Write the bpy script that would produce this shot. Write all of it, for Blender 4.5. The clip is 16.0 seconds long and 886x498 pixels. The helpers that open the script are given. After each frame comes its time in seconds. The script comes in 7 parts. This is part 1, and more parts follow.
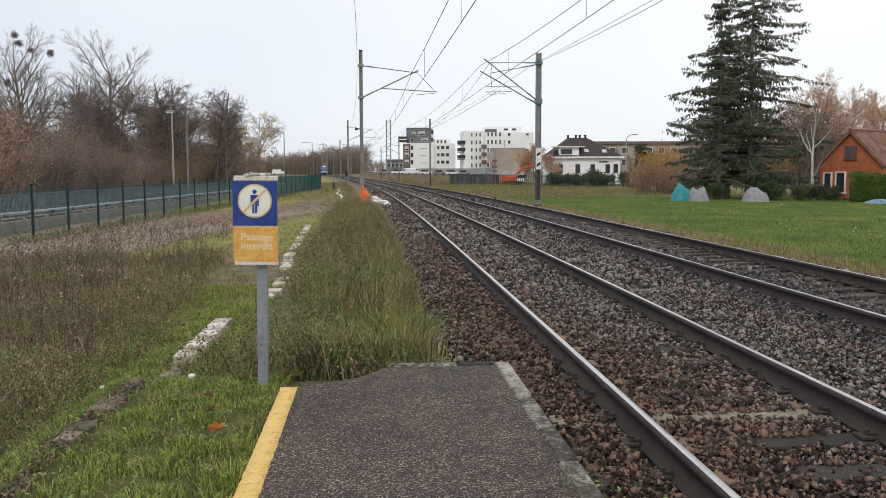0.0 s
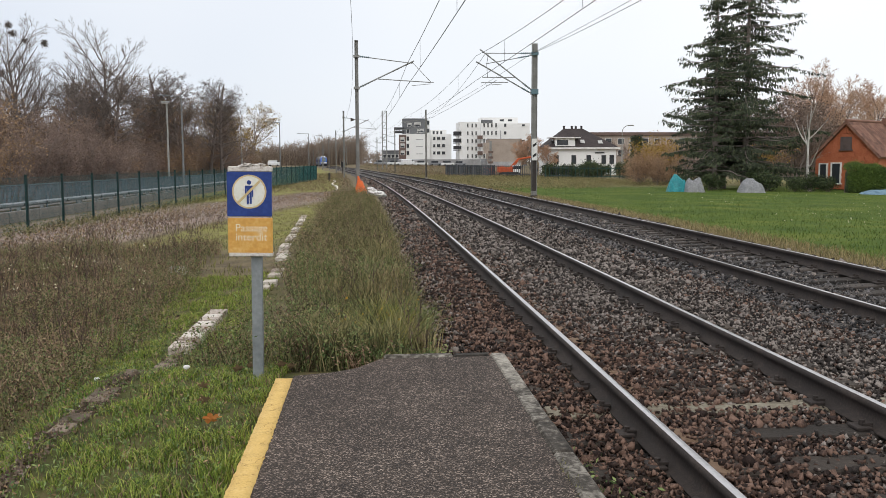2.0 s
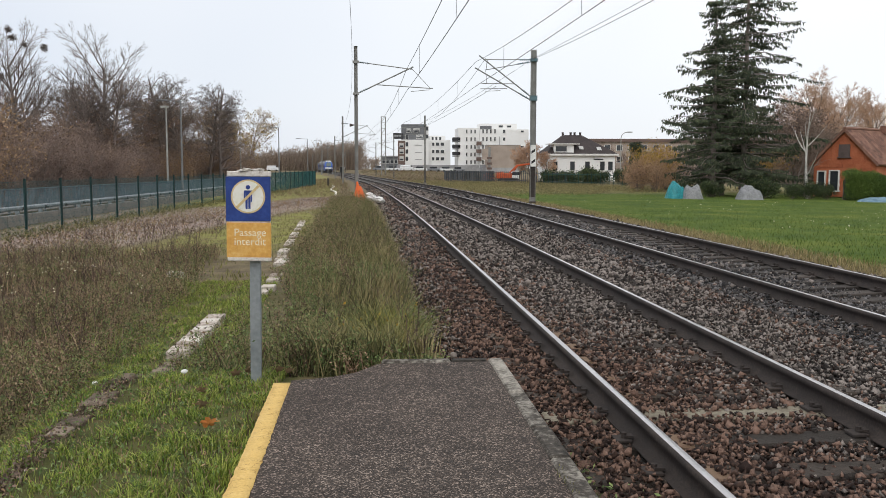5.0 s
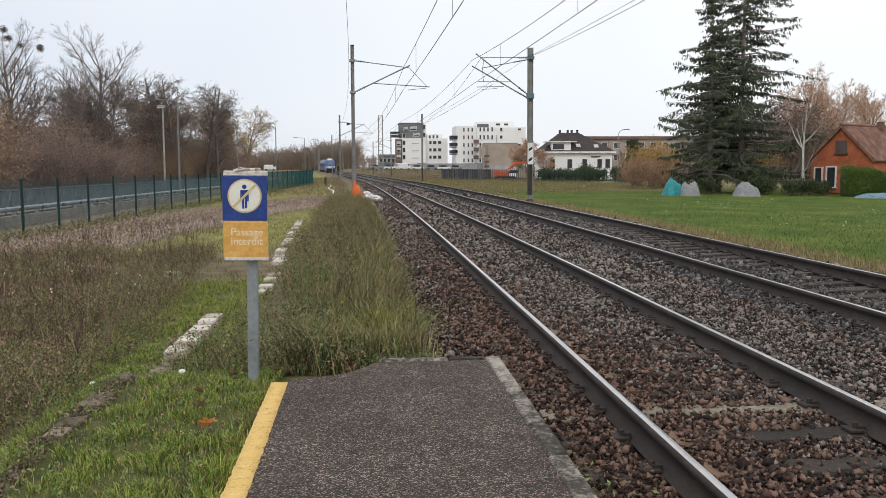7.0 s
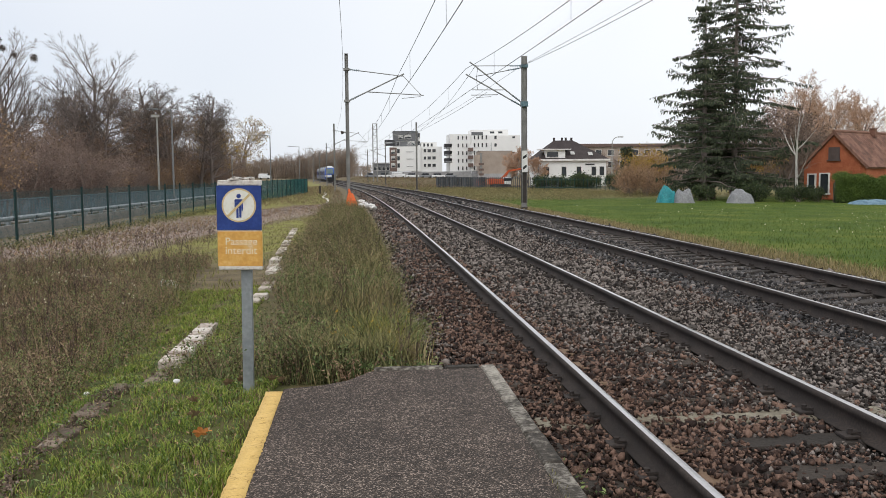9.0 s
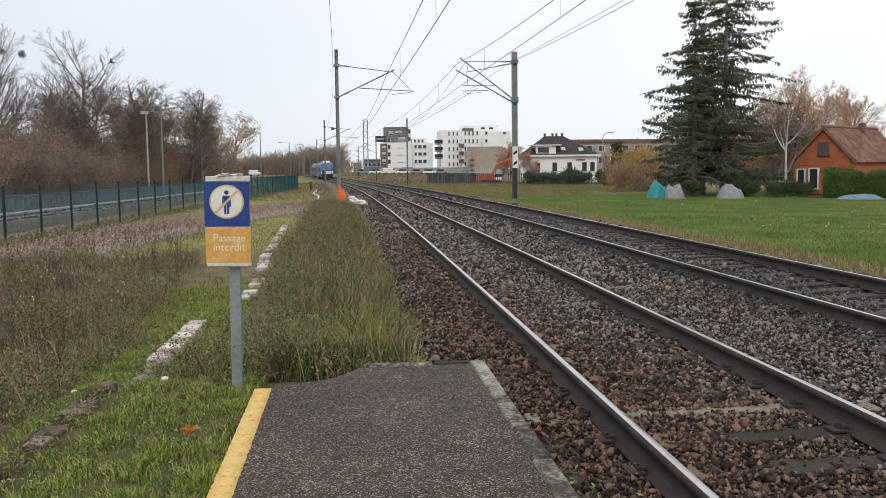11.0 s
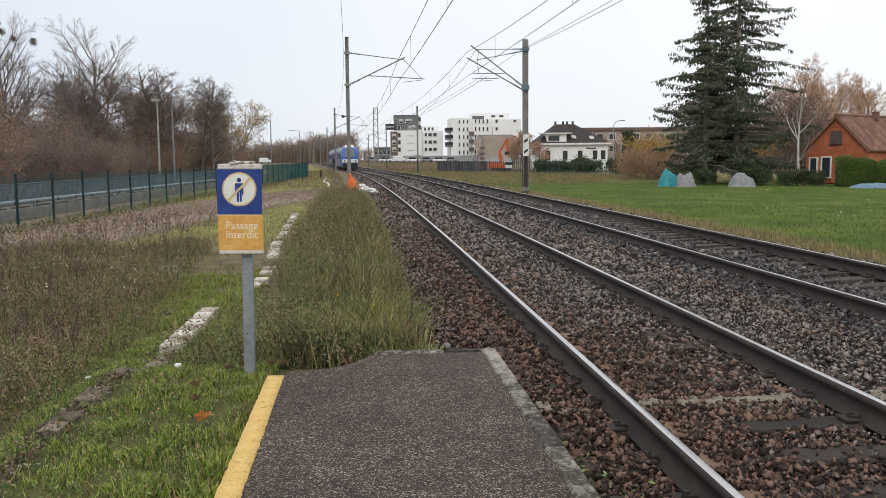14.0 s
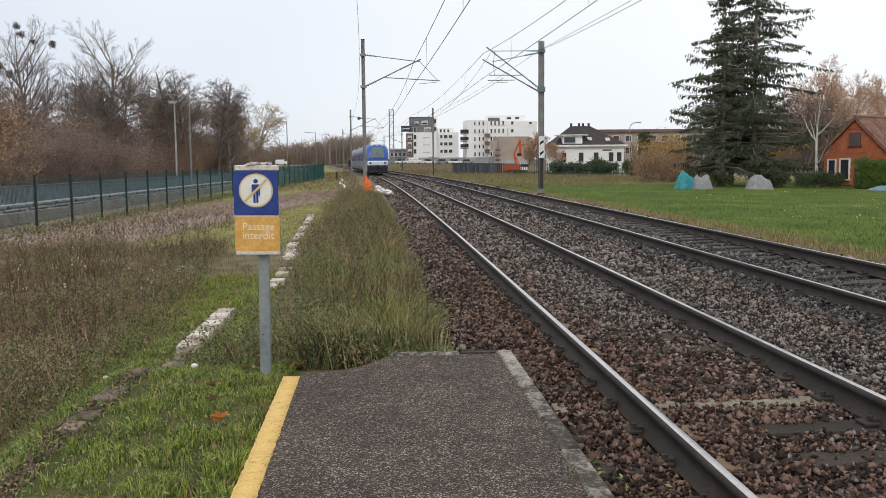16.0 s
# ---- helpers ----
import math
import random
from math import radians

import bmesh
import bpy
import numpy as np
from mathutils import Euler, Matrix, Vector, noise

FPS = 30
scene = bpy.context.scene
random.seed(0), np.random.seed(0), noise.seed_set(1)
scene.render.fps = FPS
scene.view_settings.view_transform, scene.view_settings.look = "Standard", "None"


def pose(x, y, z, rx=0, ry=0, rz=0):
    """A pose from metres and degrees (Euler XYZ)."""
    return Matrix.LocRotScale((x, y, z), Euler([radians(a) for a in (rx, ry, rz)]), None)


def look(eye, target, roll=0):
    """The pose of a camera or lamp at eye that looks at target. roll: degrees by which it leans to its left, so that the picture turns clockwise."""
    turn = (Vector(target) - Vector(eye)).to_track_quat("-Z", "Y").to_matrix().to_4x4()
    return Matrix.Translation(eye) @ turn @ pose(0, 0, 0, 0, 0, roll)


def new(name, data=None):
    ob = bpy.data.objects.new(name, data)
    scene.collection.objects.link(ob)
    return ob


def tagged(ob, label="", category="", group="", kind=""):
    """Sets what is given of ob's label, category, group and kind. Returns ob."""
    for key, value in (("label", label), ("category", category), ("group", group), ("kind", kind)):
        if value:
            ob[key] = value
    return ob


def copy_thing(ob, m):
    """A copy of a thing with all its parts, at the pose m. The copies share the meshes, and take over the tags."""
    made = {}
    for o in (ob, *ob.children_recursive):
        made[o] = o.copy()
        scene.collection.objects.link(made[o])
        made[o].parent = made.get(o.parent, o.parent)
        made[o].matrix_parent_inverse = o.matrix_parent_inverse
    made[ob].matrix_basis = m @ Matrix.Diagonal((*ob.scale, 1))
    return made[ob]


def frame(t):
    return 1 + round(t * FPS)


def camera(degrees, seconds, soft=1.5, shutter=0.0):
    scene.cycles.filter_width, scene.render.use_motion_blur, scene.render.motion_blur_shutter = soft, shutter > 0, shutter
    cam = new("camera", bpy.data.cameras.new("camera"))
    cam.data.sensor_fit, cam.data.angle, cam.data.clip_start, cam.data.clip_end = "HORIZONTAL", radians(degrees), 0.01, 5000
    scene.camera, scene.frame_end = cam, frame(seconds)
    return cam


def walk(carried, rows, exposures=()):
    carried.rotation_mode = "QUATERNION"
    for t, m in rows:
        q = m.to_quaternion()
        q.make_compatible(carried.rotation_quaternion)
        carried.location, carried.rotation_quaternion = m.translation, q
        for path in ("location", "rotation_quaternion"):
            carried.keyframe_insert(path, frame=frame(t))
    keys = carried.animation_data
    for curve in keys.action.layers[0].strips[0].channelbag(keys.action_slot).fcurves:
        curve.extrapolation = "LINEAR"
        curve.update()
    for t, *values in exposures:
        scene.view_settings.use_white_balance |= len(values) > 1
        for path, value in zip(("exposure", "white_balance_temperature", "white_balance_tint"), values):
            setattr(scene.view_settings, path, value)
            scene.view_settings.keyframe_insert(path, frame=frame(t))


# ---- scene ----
cam = camera(53.0, 16.0, 0.6)
PATH = [
    (0.0, pose(-0.000, 0.000, 1.514, 85.014, 0.205, -4.407)),
    (0.5, pose(0.002, 0.001, 1.512, 84.958, 0.248, -4.457)),
    (1.0, pose(-0.001, 0.003, 1.516, 85.039, 0.312, -4.524)),
    (1.5, pose(0.004, 0.012, 1.516, 84.831, 0.359, -4.533)),
    (2.0, pose(0.006, 0.015, 1.512, 84.433, 0.209, -4.666)),
    (2.5, pose(0.008, 0.020, 1.513, 84.313, 0.192, -4.731)),
    (3.0, pose(0.005, 0.019, 1.513, 84.542, 0.124, -4.658)),
    (3.5, pose(0.000, 0.018, 1.514, 84.786, -0.077, -4.627)),
    (4.0, pose(0.002, 0.010, 1.511, 84.782, -0.091, -4.633)),
    (6.5, pose(0.012, -0.004, 1.512, 84.846, 0.137, -4.991)),
    (7.0, pose(0.013, -0.002, 1.512, 84.698, 0.266, -4.910)),
    (7.5, pose(0.017, -0.006, 1.514, 84.746, 0.216, -4.914)),
    (8.0, pose(0.015, -0.009, 1.515, 84.926, 0.149, -4.858)),
    (10.5, pose(0.021, -0.003, 1.515, 85.336, 1.062, -6.060)),
    (11.0, pose(0.031, 0.001, 1.513, 84.951, 0.646, -5.846)),
    (11.5, pose(0.025, 0.001, 1.518, 84.852, 0.970, -6.824)),
    (12.0, pose(0.038, 0.021, 1.521, 84.188, 0.168, -6.461)),
    (12.5, pose(0.022, 0.042, 1.520, 84.679, 0.587, -6.846)),
    (13.0, pose(0.022, 0.009, 1.512, 84.053, 1.057, -5.816)),
    (13.5, pose(0.020, 0.011, 1.510, 84.062, 0.391, -5.579)),
    (14.0, pose(0.017, 0.001, 1.512, 84.196, 0.560, -5.198)),
    (14.5, pose(0.013, 0.005, 1.509, 84.359, 0.452, -4.837)),
    (15.0, pose(0.019, 0.003, 1.509, 84.034, 0.803, -3.917)),
    (15.5, pose(0.010, 0.009, 1.509, 84.222, 0.233, -4.523)),
    (16.0, pose(0.014, 0.005, 1.509, 84.323, 0.528, -4.201)),
]
walk(cam, PATH)

# ---- light: a bright overcast sky with a weak, wide sun ----
world = bpy.data.worlds.new("overcast_sky")
scene.world = world
world.use_nodes = True
_n = world.node_tree.nodes
_l = world.node_tree.links
_sky = _n.new("ShaderNodeTexSky")
_sky.sky_type, _sky.sun_disc = "NISHITA", False
_sky.sun_elevation, _sky.sun_rotation = radians(32), radians(200)
_gain = _n.new("ShaderNodeMix")
_gain.data_type, _gain.blend_type = "RGBA", "MULTIPLY"
_gain.inputs[0].default_value = 1.0
_gain.inputs[7].default_value = (0.10, 0.10, 0.10, 1)
_l.new(_sky.outputs[0], _gain.inputs[6])
_tc = _n.new("ShaderNodeTexCoord")
_cl = _n.new("ShaderNodeTexNoise")
_cl.inputs["Scale"].default_value, _cl.inputs["Detail"].default_value = 1.6, 3.0
_l.new(_tc.outputs["Generated"], _cl.inputs["Vector"])
_cr = _n.new("ShaderNodeValToRGB")
_cr.color_ramp.elements[0].position, _cr.color_ramp.elements[0].color = 0.3, (0.70, 0.745, 0.83, 1)
_cr.color_ramp.elements[1].position, _cr.color_ramp.elements[1].color = 0.7, (1.0, 1.0, 1.0, 1)
# brighter overhead and towards the field, greyer low over the road side
_dot = _n.new("ShaderNodeVectorMath")
_dot.operation = "DOT_PRODUCT"
_dot.inputs[1].default_value = (0.42, -0.1, 0.80)
_l.new(_tc.outputs["Generated"], _dot.inputs[0])
_ad = _n.new("ShaderNodeMath")
_ad.operation = "MULTIPLY_ADD"
_ad.inputs[1].default_value = 0.75
_l.new(_dot.outputs["Value"], _ad.inputs[0])
_ns = _n.new("ShaderNodeMath")
_ns.operation = "MULTIPLY_ADD"
_ns.inputs[1].default_value, _ns.inputs[2].default_value = 0.5, 0.18
_l.new(_cl.outputs["Fac"], _ns.inputs[0])
_l.new(_ns.outputs[0], _ad.inputs[2])
_l.new(_ad.outputs[0], _cr.inputs[0])
_mix = _n.new("ShaderNodeMix")
_mix.data_type = "RGBA"
_mix.inputs[0].default_value = 0.9
_l.new(_gain.outputs[2], _mix.inputs[6])
_l.new(_cr.outputs[0], _mix.inputs[7])
_bg = _n["Background"]
_bg.inputs["Strength"].default_value = 1.13
_l.new(_mix.outputs[2], _bg.inputs["Color"])

sun = new("sun", bpy.data.lights.new("sun", "SUN"))
sun.data.energy, sun.data.angle, sun.data.color = 0.9, radians(25), (1.0, 0.97, 0.93)
sun.matrix_world = look((-20, -40, 40), (0, 0, 0))
scene.view_settings.exposure = 0.0


# ---- materials ----
def srgb(r, g, b):
    f = lambda c: (c / 12.92 if c <= 0.04045 else ((c + 0.055) / 1.055) ** 2.4)
    return (f(r / 255), f(g / 255), f(b / 255), 1)


def material(name, base, dark=None, light=None, rough=0.8, metal=0.0, scale=6.0, fine=60.0, bump=0.2, island=0.0, objrand=0.0, spec=0.4, coord="pos", sheen=0.0):
    """A node material: two scales of noise between three colours, bump from the finer one."""
    m = bpy.data.materials.new(name)
    m.use_nodes = True
    n, l = m.node_tree.nodes, m.node_tree.links
    b = n["Principled BSDF"]
    b.inputs["Roughness"].default_value, b.inputs["Metallic"].default_value = rough, metal
    b.inputs["Specular IOR Level"].default_value = spec
    geo = n.new("ShaderNodeNewGeometry")
    if coord == "pos":
        vec = geo.outputs["Position"]
    else:
        vec = n.new("ShaderNodeTexCoord").outputs["Object"]
    base = (*base[:3], 1)
    dark = (*(dark or [c * 0.6 for c in base[:3]])[:3], 1)
    light = (*(light or [min(1, c * 1.35) for c in base[:3]])[:3], 1)
    big, small = n.new("ShaderNodeTexNoise"), n.new("ShaderNodeTexNoise")
    for tex, s in ((big, scale), (small, fine)):
        tex.inputs["Scale"].default_value, tex.inputs["Detail"].default_value, tex.inputs["Roughness"].default_value = s, 4.0, 0.6
        l.new(vec, tex.inputs["Vector"])
    add = n.new("ShaderNodeMath")
    add.operation = "MULTIPLY_ADD"
    l.new(small.outputs["Fac"], add.inputs[0])
    add.inputs[1].default_value = 0.5
    half = n.new("ShaderNodeMath")
    half.operation = "MULTIPLY"
    half.inputs[1].default_value = 0.5
    l.new(big.outputs["Fac"], half.inputs[0])
    l.new(half.outputs[0], add.inputs[2])
    value = add.outputs[0]
    for amount, node, out in ((island, geo, "Random Per Island"), (objrand, None, "Random")):
        if amount:
            src = node or n.new("ShaderNodeObjectInfo")
            mm = n.new("ShaderNodeMath")
            mm.operation = "MULTIPLY_ADD"
            l.new(src.outputs[out], mm.inputs[0])
            mm.inputs[1].default_value = amount
            sub = n.new("ShaderNodeMath")
            sub.operation = "ADD"
            sub.inputs[1].default_value = -amount / 2
            l.new(value, sub.inputs[0])
            l.new(sub.outputs[0], mm.inputs[2])
            value = mm.outputs[0]
    ramp = n.new("ShaderNodeValToRGB")
    e = ramp.color_ramp.elements
    e[0].position, e[0].color = 0.28, dark
    e[1].position, e[1].color = 0.72, light
    mid = e.new(0.5)
    mid.color = base
    l.new(value, ramp.inputs[0])
    l.new(ramp.outputs[0], b.inputs["Base Color"])
    if bump:
        bp = n.new("ShaderNodeBump")
        bp.inputs["Strength"].default_value, bp.inputs["Distance"].default_value = bump, 0.6 / fine
        l.new(small.outputs["Fac"], bp.inputs["Height"])
        l.new(bp.outputs[0], b.inputs["Normal"])
    return m



def chipped(name):
    """Dark asphalt with pale stone chippings of about a centimetre, and broad worn stains."""
    m = material(name, (0.060, 0.046, 0.038), (0.034, 0.026, 0.021), (0.104, 0.082, 0.067), 0.9, scale=1.6, fine=7, bump=0)
    n, l = m.node_tree.nodes, m.node_tree.links
    b = n["Principled BSDF"]
    pos = n.new("ShaderNodeNewGeometry").outputs["Position"]
    vor = n.new("ShaderNodeTexVoronoi")
    vor.inputs["Scale"].default_value = 150.0
    l.new(pos, vor.inputs["Vector"])
    sep = n.new("ShaderNodeSeparateColor")
    l.new(vor.outputs["Color"], sep.inputs[0])
    ramp = n.new("ShaderNodeValToRGB")
    e = ramp.color_ramp.elements
    e[0].position, e[0].color = 0.35, (0.45, 0.44, 0.43, 1)
    e[1].position, e[1].color = 1.0, (5.4, 5.5, 5.6, 1)
    e.new(0.78).color = (1.3, 1.26, 1.22, 1)
    l.new(sep.outputs[0], ramp.inputs[0])
    mul = n.new("ShaderNodeMix")
    mul.data_type, mul.blend_type = "RGBA", "MULTIPLY"
    mul.inputs[0].default_value = 1.0
    l.new(b.inputs["Base Color"].links[0].from_socket, mul.inputs[6])
    l.new(ramp.outputs[0], mul.inputs[7])
    l.new(mul.outputs[2], b.inputs["Base Color"])
    bp = n.new("ShaderNodeBump")
    bp.inputs["Strength"].default_value, bp.inputs["Distance"].default_value = 0.8, 0.004
    l.new(vor.outputs["Distance"], bp.inputs["Height"])
    bp.invert = True
    l.new(bp.outputs[0], b.inputs["Normal"])
    return m


def cracked_paint(name):
    """Thick pale yellow paint, crazed across by dark cracks and pitted with grime."""
    m = material(name, (0.70, 0.47, 0.15), (0.50, 0.31, 0.09), (0.80, 0.59, 0.25), 0.75, scale=7, fine=70, bump=0.6)
    n, l = m.node_tree.nodes, m.node_tree.links
    b = n["Principled BSDF"]
    pos = n.new("ShaderNodeNewGeometry").outputs["Position"]
    warp = n.new("ShaderNodeTexNoise")
    warp.inputs["Scale"].default_value, warp.inputs["Detail"].default_value = 9.0, 5.0
    l.new(pos, warp.inputs["Vector"])
    add = n.new("ShaderNodeMix")
    add.data_type = "VECTOR"
    add.inputs[0].default_value = 0.22
    l.new(pos, add.inputs[4])
    l.new(warp.outputs["Color"], add.inputs[5])
    flat = n.new("ShaderNodeMapping")
    flat.inputs["Scale"].default_value = (3.0, 12.0, 1.0)
    l.new(add.outputs[1], flat.inputs["Vector"])
    vor = n.new("ShaderNodeTexVoronoi")
    vor.feature = "DISTANCE_TO_EDGE"
    vor.inputs["Scale"].default_value = 1.3
    l.new(flat.outputs[0], vor.inputs["Vector"])
    ramp = n.new("ShaderNodeValToRGB")
    e = ramp.color_ramp.elements
    e[0].position, e[0].color = 0.003, (0.55, 0.45, 0.34, 1)
    e[1].position, e[1].color = 0.016, (1, 1, 1, 1)
    l.new(vor.outputs["Distance"], ramp.inputs[0])
    mul = n.new("ShaderNodeMix")
    mul.data_type, mul.blend_type = "RGBA", "MULTIPLY"
    mul.inputs[0].default_value = 1.0
    l.new(b.inputs["Base Color"].links[0].from_socket, mul.inputs[6])
    l.new(ramp.outputs[0], mul.inputs[7])
    l.new(mul.outputs[2], b.inputs["Base Color"])
    return m


M = {}
M["asphalt"] = chipped("platform_asphalt")
M["kerb"] = material("kerb_concrete", (0.058, 0.049, 0.040), (0.002, 0.002, 0.001), (0.40, 0.37, 0.32), 0.9, scale=9, fine=34, bump=0.6, objrand=0.25)
M["yellow_line"] = cracked_paint("worn_yellow_paint")
M["rail_side"] = material("rusty_rail_steel", (0.038, 0.030, 0.027), (0.020, 0.017, 0.016), (0.075, 0.056, 0.046), 0.85, 0.0, scale=3, fine=50, bump=0.2)
M["rail_top"] = material("polished_rail_head", (0.52, 0.51, 0.52), (0.38, 0.37, 0.38), (0.62, 0.62, 0.63), 0.28, 1.0, scale=2, fine=30, bump=0.03)
M["sleeper"] = material("weathered_sleeper", (0.046, 0.036, 0.029), (0.022, 0.018, 0.015), (0.095, 0.072, 0.055), 0.92, scale=3, fine=35, bump=0.6, objrand=0.3)


def rubbed_end(m):
    """Tan bare timber beside the platform-side rail, over the dark weathered rest."""
    n, l = m.node_tree.nodes, m.node_tree.links
    b = n["Principled BSDF"]
    sep = n.new("ShaderNodeSeparateXYZ")
    l.new(n.new("ShaderNodeTexCoord").outputs["Object"], sep.inputs[0])
    mp = n.new("ShaderNodeMath")
    mp.operation = "COMPARE"
    mp.inputs[1].default_value, mp.inputs[2].default_value = -0.60, 0.15
    l.new(sep.outputs[0], mp.inputs[0])
    mix = n.new("ShaderNodeMix")
    mix.data_type = "RGBA"
    l.new(mp.outputs[0], mix.inputs[0])
    l.new(b.inputs["Base Color"].links[0].from_socket, mix.inputs[6])
    mix.inputs[7].default_value = (0.19, 0.125, 0.082, 1)
    l.new(mix.outputs[2], b.inputs["Base Color"])


rubbed_end(M["sleeper"])
M["sleeper_pale"] = material("lime_streaked_sleeper", (0.20, 0.175, 0.13), (0.08, 0.066, 0.05), (0.36, 0.34, 0.27), 0.9, scale=5, fine=35, bump=0.6)
M["sleeper_grey"] = material("dark_grey_sleeper", (0.058, 0.049, 0.043), (0.03, 0.026, 0.023), (0.10, 0.085, 0.075), 0.92, scale=3, fine=35, bump=0.6, objrand=0.3)
M["ballast_rust"] = material("rust_stained_ballast", (0.084, 0.048, 0.035), (0.024, 0.013, 0.010), (0.22, 0.136, 0.102), 0.9, scale=1.2, fine=60, bump=0.7, island=0.85)
M["ballast_grey"] = material("grey_ballast", (0.088, 0.073, 0.064), (0.024, 0.019, 0.017), (0.29, 0.25, 0.225), 0.9, scale=1.2, fine=60, bump=0.7, island=0.85)
M["ballast_oily"] = material("oil_darkened_ballast", (0.058, 0.055, 0.056), (0.018, 0.017, 0.018), (0.16, 0.15, 0.15), 0.85, scale=1.2, fine=60, bump=0.7, island=0.85)
M["galv"] = material("galvanised_steel", (0.26, 0.285, 0.30), (0.18, 0.20, 0.215), (0.36, 0.385, 0.40), 0.55, 0.5, scale=5, fine=30, bump=0.1)
M["mast"] = material("weathered_mast_steel", (0.25, 0.25, 0.24), (0.15, 0.145, 0.14), (0.36, 0.36, 0.35), 0.75, 0.1, scale=2, fine=20, bump=0.1)
M["mast_dark"] = material("dark_tarred_foot", (0.05, 0.043, 0.040), (0.03, 0.026, 0.024), (0.09, 0.07, 0.06), 0.8, scale=3, fine=20)
M["wire"] = material("copper_oxide_wire", (0.10, 0.10, 0.105), rough=0.6, metal=0.3, bump=0)
M["insulator"] = material("blue_grey_insulator", (0.10, 0.17, 0.20), rough=0.35, scale=8, bump=0)
M["sign_blue"] = material("blue_sign_enamel", (0.016, 0.045, 0.22), (0.012, 0.034, 0.16), (0.03, 0.075, 0.30), 0.4, scale=7, fine=40, bump=0.08, coord="obj")
M["sign_white"] = material("aged_white_enamel", (0.74, 0.73, 0.66), (0.55, 0.50, 0.38), (0.82, 0.81, 0.77), 0.45, scale=14, fine=45, bump=0.08, coord="obj")
M["sign_cream"] = material("yellowed_cream_paint", (0.60, 0.47, 0.24), (0.42, 0.30, 0.13), (0.70, 0.60, 0.38), 0.5, scale=16, fine=60, bump=0.1, coord="obj")
M["sign_amber"] = material("faded_amber_enamel", (0.66, 0.36, 0.085), (0.52, 0.25, 0.055), (0.76, 0.50, 0.19), 0.45, scale=9, fine=40, bump=0.08, coord="obj")
M["sign_pale"] = material("pale_lettering", (0.78, 0.70, 0.52), rough=0.5, scale=30, bump=0, coord="obj")
M["flaked_white"] = material("flaked_white_wood", (0.62, 0.58, 0.54), (0.26, 0.19, 0.15), (0.76, 0.74, 0.71), 0.8, scale=14, fine=60, bump=0.6, coord="obj")
M["concrete"] = material("grey_concrete", (0.225, 0.205, 0.185), (0.11, 0.10, 0.088), (0.34, 0.315, 0.29), 0.9, scale=1.5, fine=18, bump=0.3)
M["white_stone"] = material("flaking_whitewashed_stone", (0.52, 0.46, 0.40), (0.15, 0.10, 0.075), (0.66, 0.62, 0.57), 0.9, scale=7, fine=30, bump=0.35, objrand=0.3)
M["fence_green"] = material("dark_green_coated_steel", (0.006, 0.026, 0.025), (0.004, 0.016, 0.016), (0.010, 0.042, 0.040), 0.7, scale=3, bump=0.05)
M["fence_wire"] = material("green_coated_wire", (0.009, 0.082, 0.088), (0.006, 0.056, 0.062), (0.014, 0.11, 0.115), 0.6, scale=3, bump=0)
M["rail_blue"] = material("blue_grey_railing_paint", (0.135, 0.17, 0.195), (0.09, 0.115, 0.135), (0.20, 0.24, 0.27), 0.5, scale=2, bump=0.05)
M["road"] = material("road_asphalt", (0.085, 0.083, 0.083), rough=0.9, scale=0.6, fine=30)
M["lamp"] = material("painted_lamp_post", (0.19, 0.195, 0.20), rough=0.6, scale=2, bump=0)
M["lamp_pale"] = material("pale_lamp_post", (0.32, 0.32, 0.30), rough=0.6, scale=2, bump=0)
M["lamp_glass"] = material("milky_lamp_glass", (0.72, 0.70, 0.62), rough=0.3, bump=0)
M["orange"] = material("orange_plastic_mesh", (0.70, 0.13, 0.025), (0.45, 0.07, 0.02), (0.85, 0.24, 0.06), 0.6, scale=6, fine=30, bump=0.4)
M["white_sack"] = material("white_plastic_sack", (0.72, 0.71, 0.70), (0.50, 0.48, 0.46), rough=0.5, scale=6, fine=30, bump=0.3)
M["render_white"] = material("white_facade_render", (0.80, 0.80, 0.79), (0.74, 0.74, 0.73), (0.85, 0.85, 0.84), 0.9, scale=0.25, fine=4, bump=0.05)
M["render_grey"] = material("grey_facade_cladding", (0.15, 0.155, 0.165), (0.11, 0.115, 0.12), (0.20, 0.205, 0.21), 0.8, scale=0.3, fine=4, bump=0.05)
M["render_brown"] = material("brown_facade_cladding", (0.15, 0.105, 0.09), rough=0.85, scale=0.4, fine=5, bump=0.05)
M["render_beige"] = material("beige_facade_render", (0.36, 0.30, 0.255), rough=0.9, scale=0.3, fine=5, bump=0.05)
M["plinth"] = material("grey_ground_floor", (0.34, 0.34, 0.345), rough=0.85, scale=0.3, fine=5, bump=0.05)
M["pane"] = material("dark_window_glass", (0.035, 0.04, 0.046), rough=0.12, scale=1, bump=0, spec=0.6)
M["shutter_white"] = material("pale_roller_shutter", (0.50, 0.50, 0.49), rough=0.7, scale=1, bump=0.05)
M["frame_white"] = material("white_window_frame", (0.72, 0.71, 0.69), rough=0.5, scale=2, bump=0)
M["balcony_dark"] = material("dark_balcony_panel", (0.04, 0.04, 0.045), rough=0.7, scale=1, bump=0)
M["roof_dark"] = material("dark_brown_roof_tile", (0.045, 0.036, 0.036), (0.025, 0.02, 0.02), (0.075, 0.06, 0.058), 0.85, scale=0.8, fine=9, bump=0.5)
M["roof_red"] = material("weathered_red_roof_tile", (0.17, 0.085, 0.06), (0.08, 0.045, 0.036), (0.28, 0.15, 0.11), 0.9, scale=0.9, fine=7, bump=0.3, objrand=0.2)
